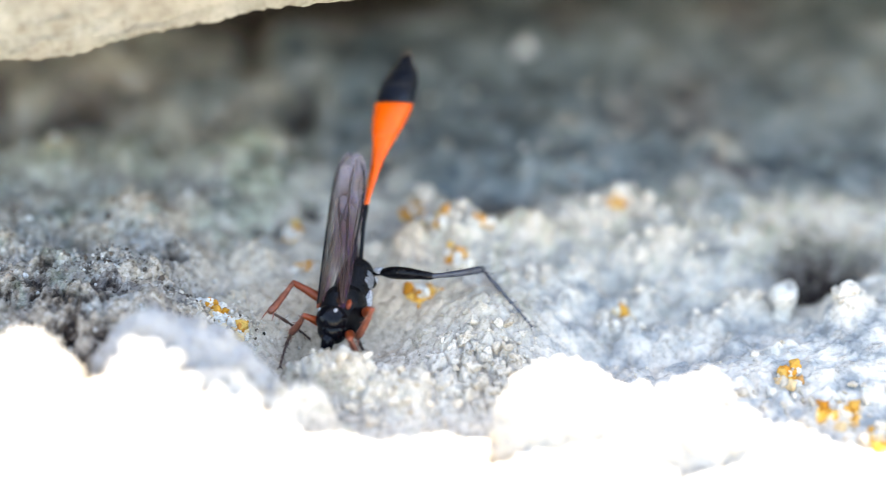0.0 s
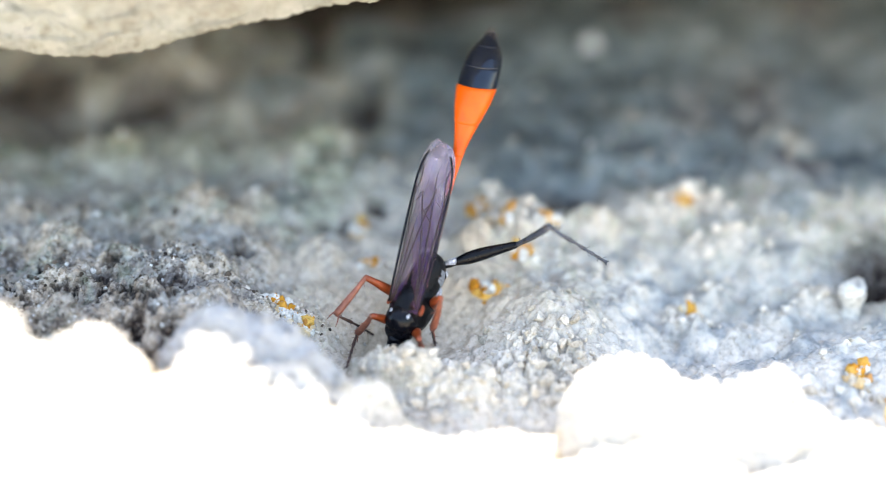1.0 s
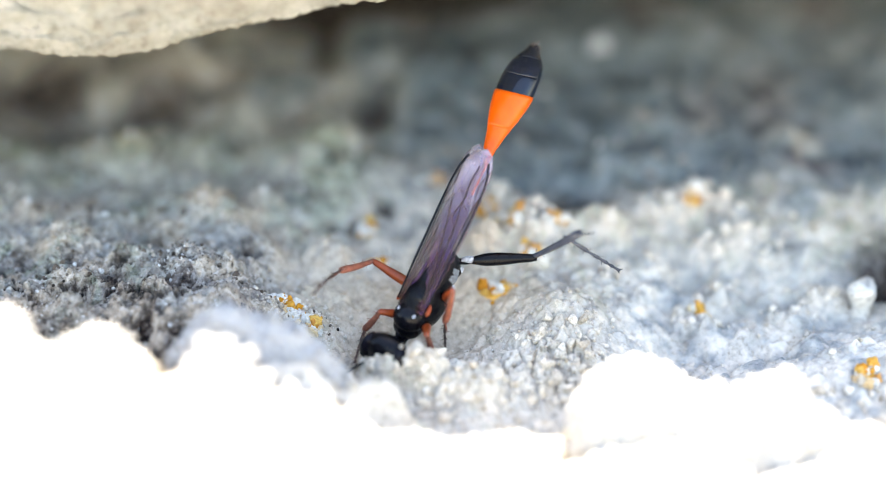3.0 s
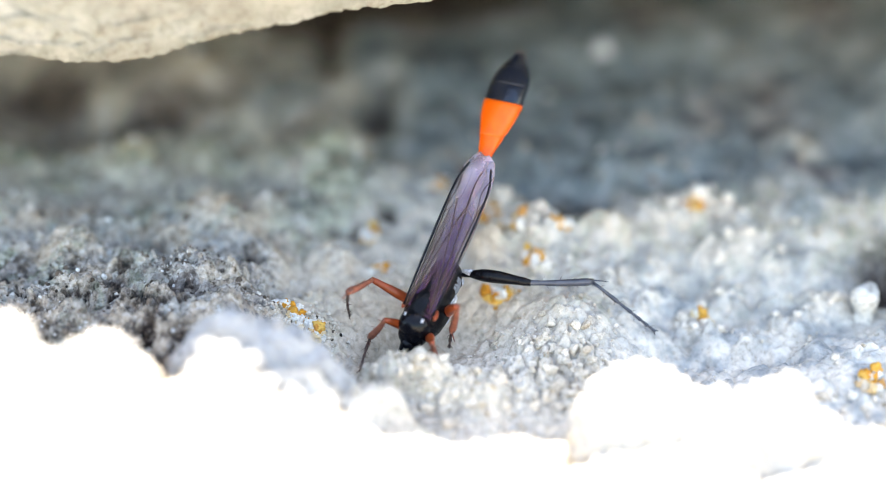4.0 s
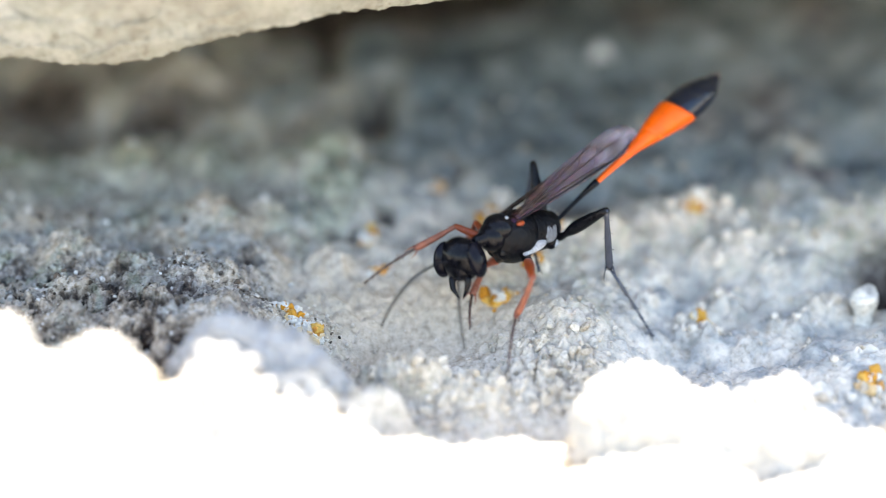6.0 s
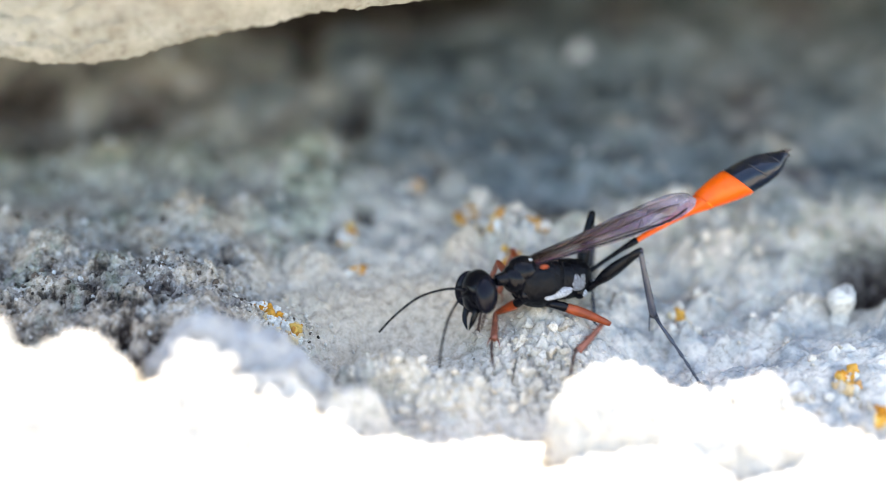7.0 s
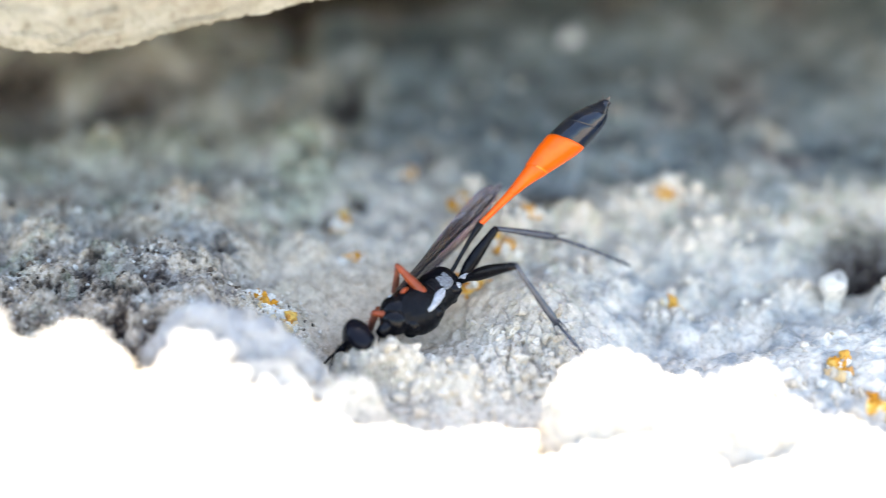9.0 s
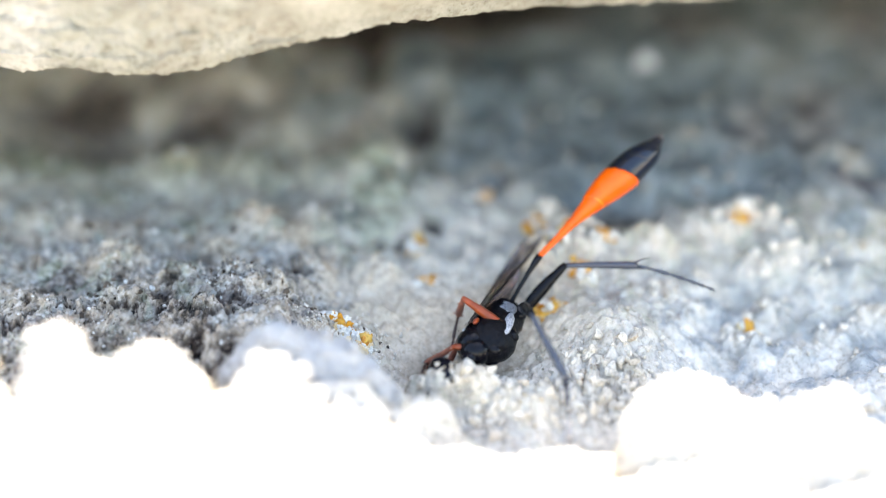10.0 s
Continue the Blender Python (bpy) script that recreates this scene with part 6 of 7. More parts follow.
    walk(MOVING["R1_tarsus"], [
        (0.00, pose(0.00216, -0.00268, -0.00033, -5.8, -18.5, 16.5)),
        (0.50, pose(0.00241, -0.00237, -0.00054, -4.9, -32.0, 13.1)),
        (1.00, pose(0.00287, -0.00225, -0.00064, -9.5, -36.2, 21.9)),
        (1.50, pose(0.00309, -0.00210, -0.00041, -11.9, -51.8, 25.2)),
        (2.00, pose(0.00321, -0.00211, -0.00039, -16.8, -49.4, 31.4)),
        (2.50, pose(0.00328, -0.00218, -0.00032, -21.8, -45.2, 38.1)),
        (2.70, pose(0.00332, -0.00217, -0.00034, -22.4, -44.8, 38.9)),
        (3.80, pose(0.00307, -0.00222, -0.00059, -14.7, -38.2, 28.0)),
        (4.00, pose(0.00292, -0.00226, -0.00068, -12.4, -33.3, 24.2)),
        (4.50, pose(0.00336, -0.00213, -0.00043, -20.2, -45.4, 37.8)),
        (5.00, pose(0.00287, -0.00227, -0.00071, -10.2, -31.2, 23.4)),
        (5.50, pose(0.00279, -0.00224, -0.00083, -8.7, -27.9, 20.5)),
        (5.60, pose(0.00269, -0.00250, -0.00062, -11.4, -18.4, 26.3)),
        (5.70, pose(0.00229, -0.00260, -0.00208, -12.9, -2.2, 29.4)),
        (5.80, pose(0.00156, -0.00327, -0.00219, -13.5, 14.0, 35.1)),
        (5.90, pose(0.00150, -0.00321, -0.00194, -12.3, 21.3, 40.2)),
        (6.00, pose(0.00141, -0.00318, -0.00170, -12.0, 26.0, 40.8)),
        (6.20, pose(0.00092, -0.00301, -0.00143, -13.6, 33.7, 37.6)),
        (6.75, pose(0.00164, -0.00307, -0.00150, -7.7, 32.2, 47.9)),
        (7.05, pose(0.00230, -0.00288, -0.00149, -3.5, 30.0, 55.9)),
        (7.30, pose(0.00325, -0.00115, -0.00110, -0.8, 29.7, 61.2)),
        (7.50, pose(0.00289, -0.00257, -0.00137, 3.2, 34.3, 69.2)),
        (7.80, pose(0.00299, -0.00260, -0.00108, -3.1, 35.2, 58.1)),
        (8.00, pose(0.00255, -0.00270, -0.00072, -17.0, 26.8, 33.2)),
        (8.10, pose(0.00211, -0.00287, -0.00023, -22.9, 28.6, 19.3)),
        (8.30, pose(0.00106, -0.00292, -0.00003, -30.7, 29.1, 1.4)),
        (8.50, pose(0.00270, -0.00257, 0.00008, -17.4, 23.0, 26.1)),
        (9.00, pose(0.00262, -0.00252, 0.00074, -19.2, 27.0, 21.5)),
        (9.50, pose(0.00257, -0.00248, 0.00114, -19.4, 21.1, 21.3)),
        (10.00, pose(0.00163, -0.00253, 0.00121, -24.9, 17.7, 3.4)),
    ])
    walk(MOVING["L2_femur"], [
        (0.00, pose(0.00010, 0.00060, -0.00140, -4.3, -44.9, 60.8)),
        (0.50, pose(0.00010, 0.00060, -0.00140, -14.5, -59.5, 74.7)),
        (1.00, pose(0.00010, 0.00060, -0.00140, -29.8, -66.7, 92.2)),
        (1.50, pose(0.00010, 0.00060, -0.00140, -54.9, -69.0, 119.7)),
        (2.00, pose(0.00010, 0.00060, -0.00140, -64.2, -61.7, 129.9)),
        (2.50, pose(0.00010, 0.00060, -0.00140, -58.9, -62.3, 124.0)),
        (2.70, pose(0.00010, 0.00060, -0.00140, -60.4, -61.3, 125.6)),
        (3.80, pose(0.00010, 0.00060, -0.00140, -31.1, -65.2, 93.9)),
        (4.00, pose(0.00010, 0.00060, -0.00140, -25.7, -64.1, 88.0)),
        (4.50, pose(0.00010, 0.00060, -0.00140, -51.0, -69.7, 116.0)),
        (5.00, pose(0.00010, 0.00060, -0.00140, -29.8, -71.5, 93.7)),
        (5.50, pose(0.00010, 0.00060, -0.00140, -9.7, -69.7, 72.6)),
        (5.60, pose(0.00010, 0.00060, -0.00140, -5.8, -49.9, 68.1)),
        (5.70, pose(0.00010, 0.00060, -0.00140, 4.9, -27.1, 54.6)),
        (5.80, pose(0.00010, 0.00060, -0.00140, 1.8, -15.5, 61.5)),
        (5.90, pose(0.00010, 0.00060, -0.00140, -1.3, -13.3, 73.0)),
        (6.00, pose(0.00010, 0.00060, -0.00140, 3.0, 2.9, 55.0)),
        (6.20, pose(0.00010, 0.00060, -0.00140, 4.4, 33.3, 75.0)),
        (6.75, pose(0.00010, 0.00060, -0.00140, 9.0, 7.9, 81.9)),
        (6.90, pose(0.00010, 0.00060, -0.00140, 6.9, 12.0, 127.5)),
        (7.05, pose(0.00010, 0.00060, -0.00140, 8.3, 16.3, 173.8)),
        (7.30, pose(0.00010, 0.00060, -0.00140, 17.5, 5.3, -140.0)),
        (7.50, pose(0.00010, 0.00060, -0.00140, 11.9, 16.4, -172.8)),
        (7.65, pose(0.00010, 0.00060, -0.00140, 19.6, 5.0, -134.3)),
        (7.80, pose(0.00010, 0.00060, -0.00140, 18.6, -8.7, -97.3)),
        (7.90, pose(0.00010, 0.00060, -0.00140, 5.2, -29.6, -28.1)),
        (8.00, pose(0.00010, 0.00060, -0.00140, -21.3, -23.5, 48.8)),
        (8.10, pose(0.00010, 0.00060, -0.00140, -14.2, -11.4, 31.2)),
        (8.30, pose(0.00010, 0.00060, -0.00140, -13.0, -12.9, 25.9)),
        (8.50, pose(0.00010, 0.00060, -0.00140, -17.6, -19.6, 50.3)),
        (9.00, pose(0.00010, 0.00060, -0.00140, -48.0, -77.3, 74.0)),
        (9.50, pose(0.00010, 0.00060, -0.00140, -81.1, -68.8, 109.0)),
        (10.00, pose(0.00010, 0.00060, -0.00140, -49.1, -74.9, 76.0)),
    ])
    walk(MOVING["L2_tibia"], [
        (0.00, pose(0.00124, 0.00264, 0.00093, -3.0, 47.9, -71.6)),
        (0.50, pose(0.00054, 0.00221, 0.00144, 11.9, 53.6, -51.5)),
        (1.00, pose(0.00005, 0.00191, 0.00163, 36.3, 59.9, -20.9)),
        (1.50, pose(-0.00049, 0.00163, 0.00168, 42.2, 54.3, -14.1)),
        (2.00, pose(-0.00090, 0.00180, 0.00151, 50.2, 49.8, -3.8)),
        (2.50, pose(-0.00076, 0.00187, 0.00152, 44.4, 48.5, -11.3)),
        (2.70, pose(-0.00082, 0.00189, 0.00149, 44.6, 48.2, -11.1)),
        (3.80, pose(0.00001, 0.00198, 0.00159, 30.2, 67.1, -29.6)),
        (4.00, pose(0.00015, 0.00204, 0.00157, 24.8, 70.6, -35.4)),
        (4.50, pose(-0.00040, 0.00163, 0.00169, 38.6, 61.1, -20.9)),
        (5.00, pose(0.00003, 0.00164, 0.00173, -0.1, 74.6, -63.4)),
        (5.50, pose(0.00044, 0.00169, 0.00169, -17.1, 76.7, -81.0)),
        (5.60, pose(0.00089, 0.00257, 0.00112, -28.6, 56.6, -91.5)),
        (5.70, pose(0.00180, 0.00300, 0.00010, -31.6, 39.1, -93.7)),
        (5.80, pose(0.00162, 0.00340, -0.00052, -29.7, 50.9, -90.1)),
        (5.90, pose(0.00104, 0.00367, -0.00064, -26.7, 67.6, -85.3)),
        (6.00, pose(0.00199, 0.00330, -0.00156, -25.4, 63.6, -83.9)),
        (6.20, pose(0.00081, 0.00326, -0.00321, -46.5, 62.8, -108.0)),
        (6.75, pose(0.00056, 0.00384, -0.00186, -27.3, 62.1, -86.8)),
        (6.90, pose(-0.00124, 0.00239, -0.00209, 44.4, 56.8, -5.3)),
        (7.05, pose(-0.00305, 0.00094, -0.00233, 64.7, 25.1, 26.3)),
        (7.30, pose(-0.00242, -0.00151, -0.00170, 83.1, 36.0, 60.3)),
        (7.50, pose(-0.00304, 0.00020, -0.00233, 79.1, 23.5, 50.2)),
        (7.80, pose(-0.00032, -0.00264, -0.00090, 102.7, 38.4, 86.7)),
        (7.90, pose(0.00089, 0.00012, -0.00049, 153.6, 69.1, 139.1)),
        (8.00, pose(0.00210, 0.00288, -0.00009, -128.4, 49.3, -141.6)),
        (8.10, pose(0.00287, 0.00228, -0.00075, -129.6, 33.2, -145.0)),
        (8.30, pose(0.00299, 0.00200, -0.00066, -124.7, 43.7, -137.9)),
        (8.50, pose(0.00209, 0.00299, -0.00029, -111.0, 44.1, -117.2)),
        (9.00, pose(0.00030, 0.00130, 0.00182, -103.5, 10.3, -94.7)),
        (9.50, pose(-0.00029, 0.00173, 0.00168, -102.9, -7.1, -95.0)),
        (10.00, pose(0.00031, 0.00143, 0.00179, -101.1, -6.8, -116.9)),
    ])
    walk(MOVING["L2_tarsus"], [
        (0.00, pose(0.00177, 0.00105, -0.00093, 7.1, 61.0, -120.6)),
        (0.50, pose(0.00146, 0.00105, -0.00057, 54.3, 74.6, -68.5)),
        (1.00, pose(0.00122, 0.00146, -0.00053, 56.1, 79.2, -66.7)),
        (1.50, pose(0.00093, 0.00127, -0.00035, 120.7, 62.2, 3.3)),
        (2.00, pose(0.00071, 0.00169, -0.00040, 110.6, 60.5, -8.5)),
        (2.50, pose(0.00087, 0.00155, -0.00035, 94.8, 62.2, -26.5)),
        (2.70, pose(0.00081, 0.00157, -0.00037, 96.0, 62.2, -25.1)),
        (3.80, pose(0.00085, 0.00150, -0.00071, 76.5, 71.3, -45.5)),
        (4.00, pose(0.00083, 0.00156, -0.00079, 61.2, 73.2, -61.5)),
        (4.50, pose(0.00073, 0.00120, -0.00049, 76.5, 69.3, -45.2)),
        (4.75, pose(0.00053, 0.00112, -0.00059, 71.1, 6.9, -12.0)),
        (5.00, pose(0.00033, 0.00105, -0.00068, 25.1, -38.8, 39.5)),
        (5.50, pose(0.00053, 0.00112, -0.00074, 29.7, -36.8, 31.9)),
        (5.60, pose(0.00086, 0.00120, -0.00096, 32.4, -21.4, 28.6)),
        (5.70, pose(0.00167, 0.00106, -0.00147, 39.6, 14.3, 10.4)),
        (5.80, pose(0.00161, 0.00182, -0.00246, 45.6, 32.6, 23.6)),
        (5.90, pose(0.00112, 0.00272, -0.00295, 50.6, 53.8, 27.9)),
        (6.00, pose(0.00211, 0.00220, -0.00380, 54.4, 44.2, 32.5)),
        (6.20, pose(0.00046, 0.00217, -0.00544, 53.5, 30.4, 29.6)),
        (6.75, pose(0.00063, 0.00267, -0.00406, 63.0, 34.8, 48.4)),
        (7.05, pose(-0.00102, 0.00194, -0.00339, 64.9, 19.4, 51.1)),
        (7.30, pose(-0.00142, 0.00025, -0.00317, 69.5, 18.1, 68.1)),
        (7.50, pose(-0.00157, 0.00196, -0.00333, 73.6, 33.6, 74.9)),
        (7.80, pose(-0.00021, -0.00068, -0.00246, 75.2, 26.5, 78.2)),
        (8.00, pose(0.00082, 0.00186, -0.00198, 63.9, 23.8, 54.1)),
        (8.10, pose(0.00115, 0.00108, -0.00212, 59.6, 28.8, 45.2)),
        (8.30, pose(0.00165, 0.00079, -0.00239, 43.7, 39.8, 20.5)),
        (8.50, pose(0.00127, 0.00139, -0.00203, 57.0, 21.1, 50.4)),
        (9.00, pose(0.00010, -0.00115, 0.00137, 23.3, 23.4, -3.5)),
        (9.50, pose(-0.00050, -0.00075, 0.00198, 8.4, 18.4, -35.6)),
        (10.00, pose(-0.00081, -0.00078, 0.00208, 9.2, 15.6, -33.1)),
    ])
    walk(MOVING["R2_femur"], [
        (0.00, pose(0.00010, -0.00060, -0.00140, 0.9, -46.3, -96.9)),
        (0.50, pose(0.00010, -0.00060, -0.00140, -4.9, -33.8, -89.1)),
        (1.00, pose(0.00010, -0.00060, -0.00140, -9.9, -56.3, -81.4)),
        (1.50, pose(0.00010, -0.00060, -0.00140, -23.5, -13.9, -71.3)),
        (2.00, pose(0.00010, -0.00060, -0.00140, -25.5, -44.3, -74.9)),
        (2.50, pose(0.00010, -0.00060, -0.00140, -13.6, -24.3, -92.8)),
        (2.70, pose(0.00010, -0.00060, -0.00140, -13.6, -24.3, -92.8)),
        (3.80, pose(0.00010, -0.00060, -0.00140, -16.6, -20.9, -85.4)),
        (4.00, pose(0.00010, -0.00060, -0.00140, -17.5, -37.4, -84.8)),
        (4.50, pose(0.00010, -0.00060, -0.00140, -22.0, -21.9, -78.2)),
        (5.00, pose(0.00010, -0.00060, -0.00140, -17.4, -47.6, -92.1)),
        (5.50, pose(0.00010, -0.00060, -0.00140, -17.7, -21.5, -94.1)),
        (5.60, pose(0.00010, -0.00060, -0.00140, -11.7, -39.9, -109.9)),
        (5.70, pose(0.00010, -0.00060, -0.00140, -12.6, -53.2, -109.1)),
        (5.80, pose(0.00010, -0.00060, -0.00140, -44.0, -45.3, -66.4)),
        (5.90, pose(0.00010, -0.00060, -0.00140, -53.8, -33.4, -50.8)),
        (6.00, pose(0.00010, -0.00060, -0.00140, -56.5, -24.8, -45.3)),
        (6.20, pose(0.00010, -0.00060, -0.00140, -57.7, -5.9, -46.7)),
        (6.75, pose(0.00010, -0.00060, -0.00140, -48.7, -31.3, -70.7)),
        (7.05, pose(0.00010, -0.00060, -0.00140, -42.1, -47.4, -82.2)),
        (7.30, pose(0.00010, -0.00060, -0.00140, -63.6, -78.6, -63.8)),
        (7.50, pose(0.00010, -0.00060, -0.00140, -2.4, -61.4, -125.7)),
        (7.80, pose(0.00010, -0.00060, -0.00140, 16.6, -58.3, -147.4)),
        (8.00, pose(0.00010, -0.00060, -0.00140, 3.6, -54.6, -132.3)),
        (8.10, pose(0.00010, -0.00060, -0.00140, 21.0, -56.3, -153.8)),
        (8.30, pose(0.00010, -0.00060, -0.00140, 45.5, -53.8, 175.2)),
        (8.50, pose(0.00010, -0.00060, -0.00140, 11.7, -51.9, -145.8)),
        (9.00, pose(0.00010, -0.00060, -0.00140, 10.9, -56.6, -144.7)),
        (9.50, pose(0.00010, -0.00060, -0.00140, 7.2, -46.5, -140.1)),
        (10.00, pose(0.00010, -0.00060, -0.00140, 29.7, -42.0, -172.8)),
    ])
    walk(MOVING["R2_tibia"], [
        (0.00, pose(-0.00017, -0.00286, 0.00099, -5.9, -16.2, -0.3)),
        (0.50, pose(0.00014, -0.00334, 0.00044, -2.6, -41.0, -12.5)),
        (1.00, pose(0.00037, -0.00241, 0.00135, 0.9, 8.6, -17.4)),
        (1.50, pose(0.00112, -0.00363, -0.00060, 4.5, -50.4, -7.4)),
        (1.75, pose(0.00092, -0.00326, 0.00015, 48.1, -10.6, -39.7)),
        (2.00, pose(0.00071, -0.00288, 0.00091, 73.6, 37.2, -41.1)),
        (2.25, pose(0.00033, -0.00324, 0.00043, 78.9, -2.6, -35.2)),
        (2.50, pose(-0.00005, -0.00360, -0.00004, 65.4, -60.1, -13.6)),
        (2.70, pose(-0.00005, -0.00360, -0.00004, 65.4, -60.1, -13.6)),
        (3.80, pose(0.00035, -0.00367, -0.00022, 55.3, -54.1, -0.3)),
        (4.00, pose(0.00034, -0.00321, 0.00061, 55.7, -49.7, -0.6)),
        (4.50, pose(0.00072, -0.00360, -0.00017, 65.0, -52.4, -12.8)),
        (5.00, pose(0.00002, -0.00283, 0.00104, 54.5, -50.4, 0.4)),
        (5.50, pose(-0.00012, -0.00366, -0.00019, 50.4, -53.1, 5.5)),
        (5.60, pose(-0.00076, -0.00298, 0.00072, 54.5, -42.6, 0.6)),
        (5.65, pose(-0.00066, -0.00272, 0.00098, 57.9, -11.5, -41.0)),
        (5.70, pose(-0.00055, -0.00247, 0.00124, 40.0, 14.1, -81.5)),
        (5.80, pose(0.00103, -0.00273, 0.00094, 44.8, 29.8, -70.0)),
        (5.90, pose(0.00184, -0.00273, 0.00042, 50.0, 43.5, -62.6)),
        (6.00, pose(0.00221, -0.00273, -0.00001, 59.9, 31.5, -45.3)),
        (6.20, pose(0.00235, -0.00299, -0.00106, 32.9, 50.5, -81.9)),
        (6.75, pose(0.00103, -0.00326, 0.00032, 70.5, 72.7, -41.6)),
        (7.05, pose(0.00040, -0.00281, 0.00103, 135.5, 59.6, 29.0)),
        (7.30, pose(0.00039, -0.00119, 0.00183, 129.3, 62.5, 21.9)),
        (7.50, pose(-0.00082, -0.00188, 0.00150, 158.5, 57.7, 53.9)),
        (7.80, pose(-0.00136, -0.00153, 0.00141, 76.5, 62.7, -42.8)),
        (8.00, pose(-0.00118, -0.00201, 0.00129, 103.1, 45.9, -7.1)),
        (8.10, pose(-0.00154, -0.00141, 0.00135, 89.5, 40.8, -27.9)),
        (8.30, pose(-0.00184, -0.00044, 0.00126, 82.9, 37.9, -38.7)),
        (8.50, pose(-0.00158, -0.00174, 0.00120, 100.2, 30.5, -5.8)),
        (9.00, pose(-0.00138, -0.00165, 0.00136, 91.8, 25.5, -25.5)),
        (9.50, pose(-0.00164, -0.00206, 0.00099, 98.1, 17.4, -5.7)),
        (10.00, pose(-0.00233, -0.00091, 0.00081, 94.6, 14.9, -19.8)),
    ])
    walk(MOVING["R2_tarsus"], [
        (0.00, pose(0.00223, -0.00287, 0.00169, 7.1, 69.3, 122.5)),
        (0.50, pose(0.00199, -0.00375, 0.00208, -22.9, 60.1, 90.5)),
        (1.00, pose(0.00273, -0.00315, 0.00097, -6.6, 60.4, 109.1)),
        (1.50, pose(0.00270, -0.00384, 0.00132, -22.4, 62.4, 90.9)),
        (1.75, pose(0.00246, -0.00401, 0.00036, -64.1, 15.6, 71.6)),
        (2.00, pose(0.00221, -0.00419, -0.00061, -94.8, -31.0, 86.2)),
        (2.25, pose(0.00186, -0.00438, 0.00052, -10.0, -53.9, 21.4)),
        (2.50, pose(0.00116, -0.00390, 0.00213, 35.8, -64.7, 17.7)),
        (2.70, pose(0.00116, -0.00390, 0.00213, 35.8, -64.7, 17.7)),
        (3.80, pose(0.00181, -0.00368, 0.00180, 50.7, 10.4, 7.7)),
        (3.90, pose(0.00189, -0.00345, 0.00216, 48.2, 44.0, -11.3)),
        (4.00, pose(0.00196, -0.00323, 0.00251, 7.3, 71.2, -65.1)),
        (4.25, pose(0.00208, -0.00358, 0.00216, 62.3, 38.7, -8.1)),
        (4.50, pose(0.00221, -0.00394, 0.00181, 71.6, -3.1, 4.0)),
        (4.75, pose(0.00191, -0.00337, 0.00239, 59.6, 32.7, -19.1)),
        (5.00, pose(0.00161, -0.00281, 0.00296, 16.1, 55.3, -70.6)),
        (5.50, pose(0.00138, -0.00352, 0.00181, 20.8, 46.5, -65.0)),
        (5.60, pose(0.00108, -0.00296, 0.00241, 23.7, 35.5, -61.5)),
        (5.70, pose(-0.00019, -0.00487, 0.00063, 38.3, 14.0, -30.4)),
        (5.80, pose(0.00177, -0.00477, -0.00030, 39.1, 20.9, -28.2)),
        (5.90, pose(0.00268, -0.00435, -0.00130, 39.0, 25.0, -28.7)),
        (6.00, pose(0.00370, -0.00424, -0.00132, 38.1, 27.8, -30.8)),
        (6.20, pose(0.00257, -0.00457, -0.00299, 45.2, 25.0, -12.7)),
        (6.75, pose(0.00159, -0.00375, -0.00207, 54.7, 20.0, 29.5)),
        (7.05, pose(0.00151, -0.00220, -0.00113, 60.1, 22.9, 46.3)),
        (7.30, pose(0.00146, -0.00076, -0.00038, 66.0, 24.2, 62.7)),
        (7.50, pose(-0.00004, -0.00080, -0.00062, 64.4, 33.6, 59.2)),
        (7.80, pose(-0.00052, -0.00231, -0.00081, 64.2, 34.4, 58.9)),
        (8.00, pose(0.00054, -0.00223, -0.00051, 49.7, 29.9, 34.4)),
        (8.10, pose(0.00013, -0.00230, -0.00029, 43.0, 30.6, 22.1)),
        (8.30, pose(-0.00030, -0.00167, -0.00027, 34.8, 29.5, 7.3)),
        (8.50, pose(0.00056, -0.00196, -0.00007, 41.8, 27.0, 23.6)),
        (9.00, pose(0.00066, -0.00262, 0.00028, 42.8, 29.3, 25.6)),
        (9.50, pose(0.00073, -0.00229, 0.00025, 39.2, 23.5, 17.8)),
        (10.00, pose(-0.00006, -0.00173, 0.00017, 32.1, 19.3, 1.4)),
    ])
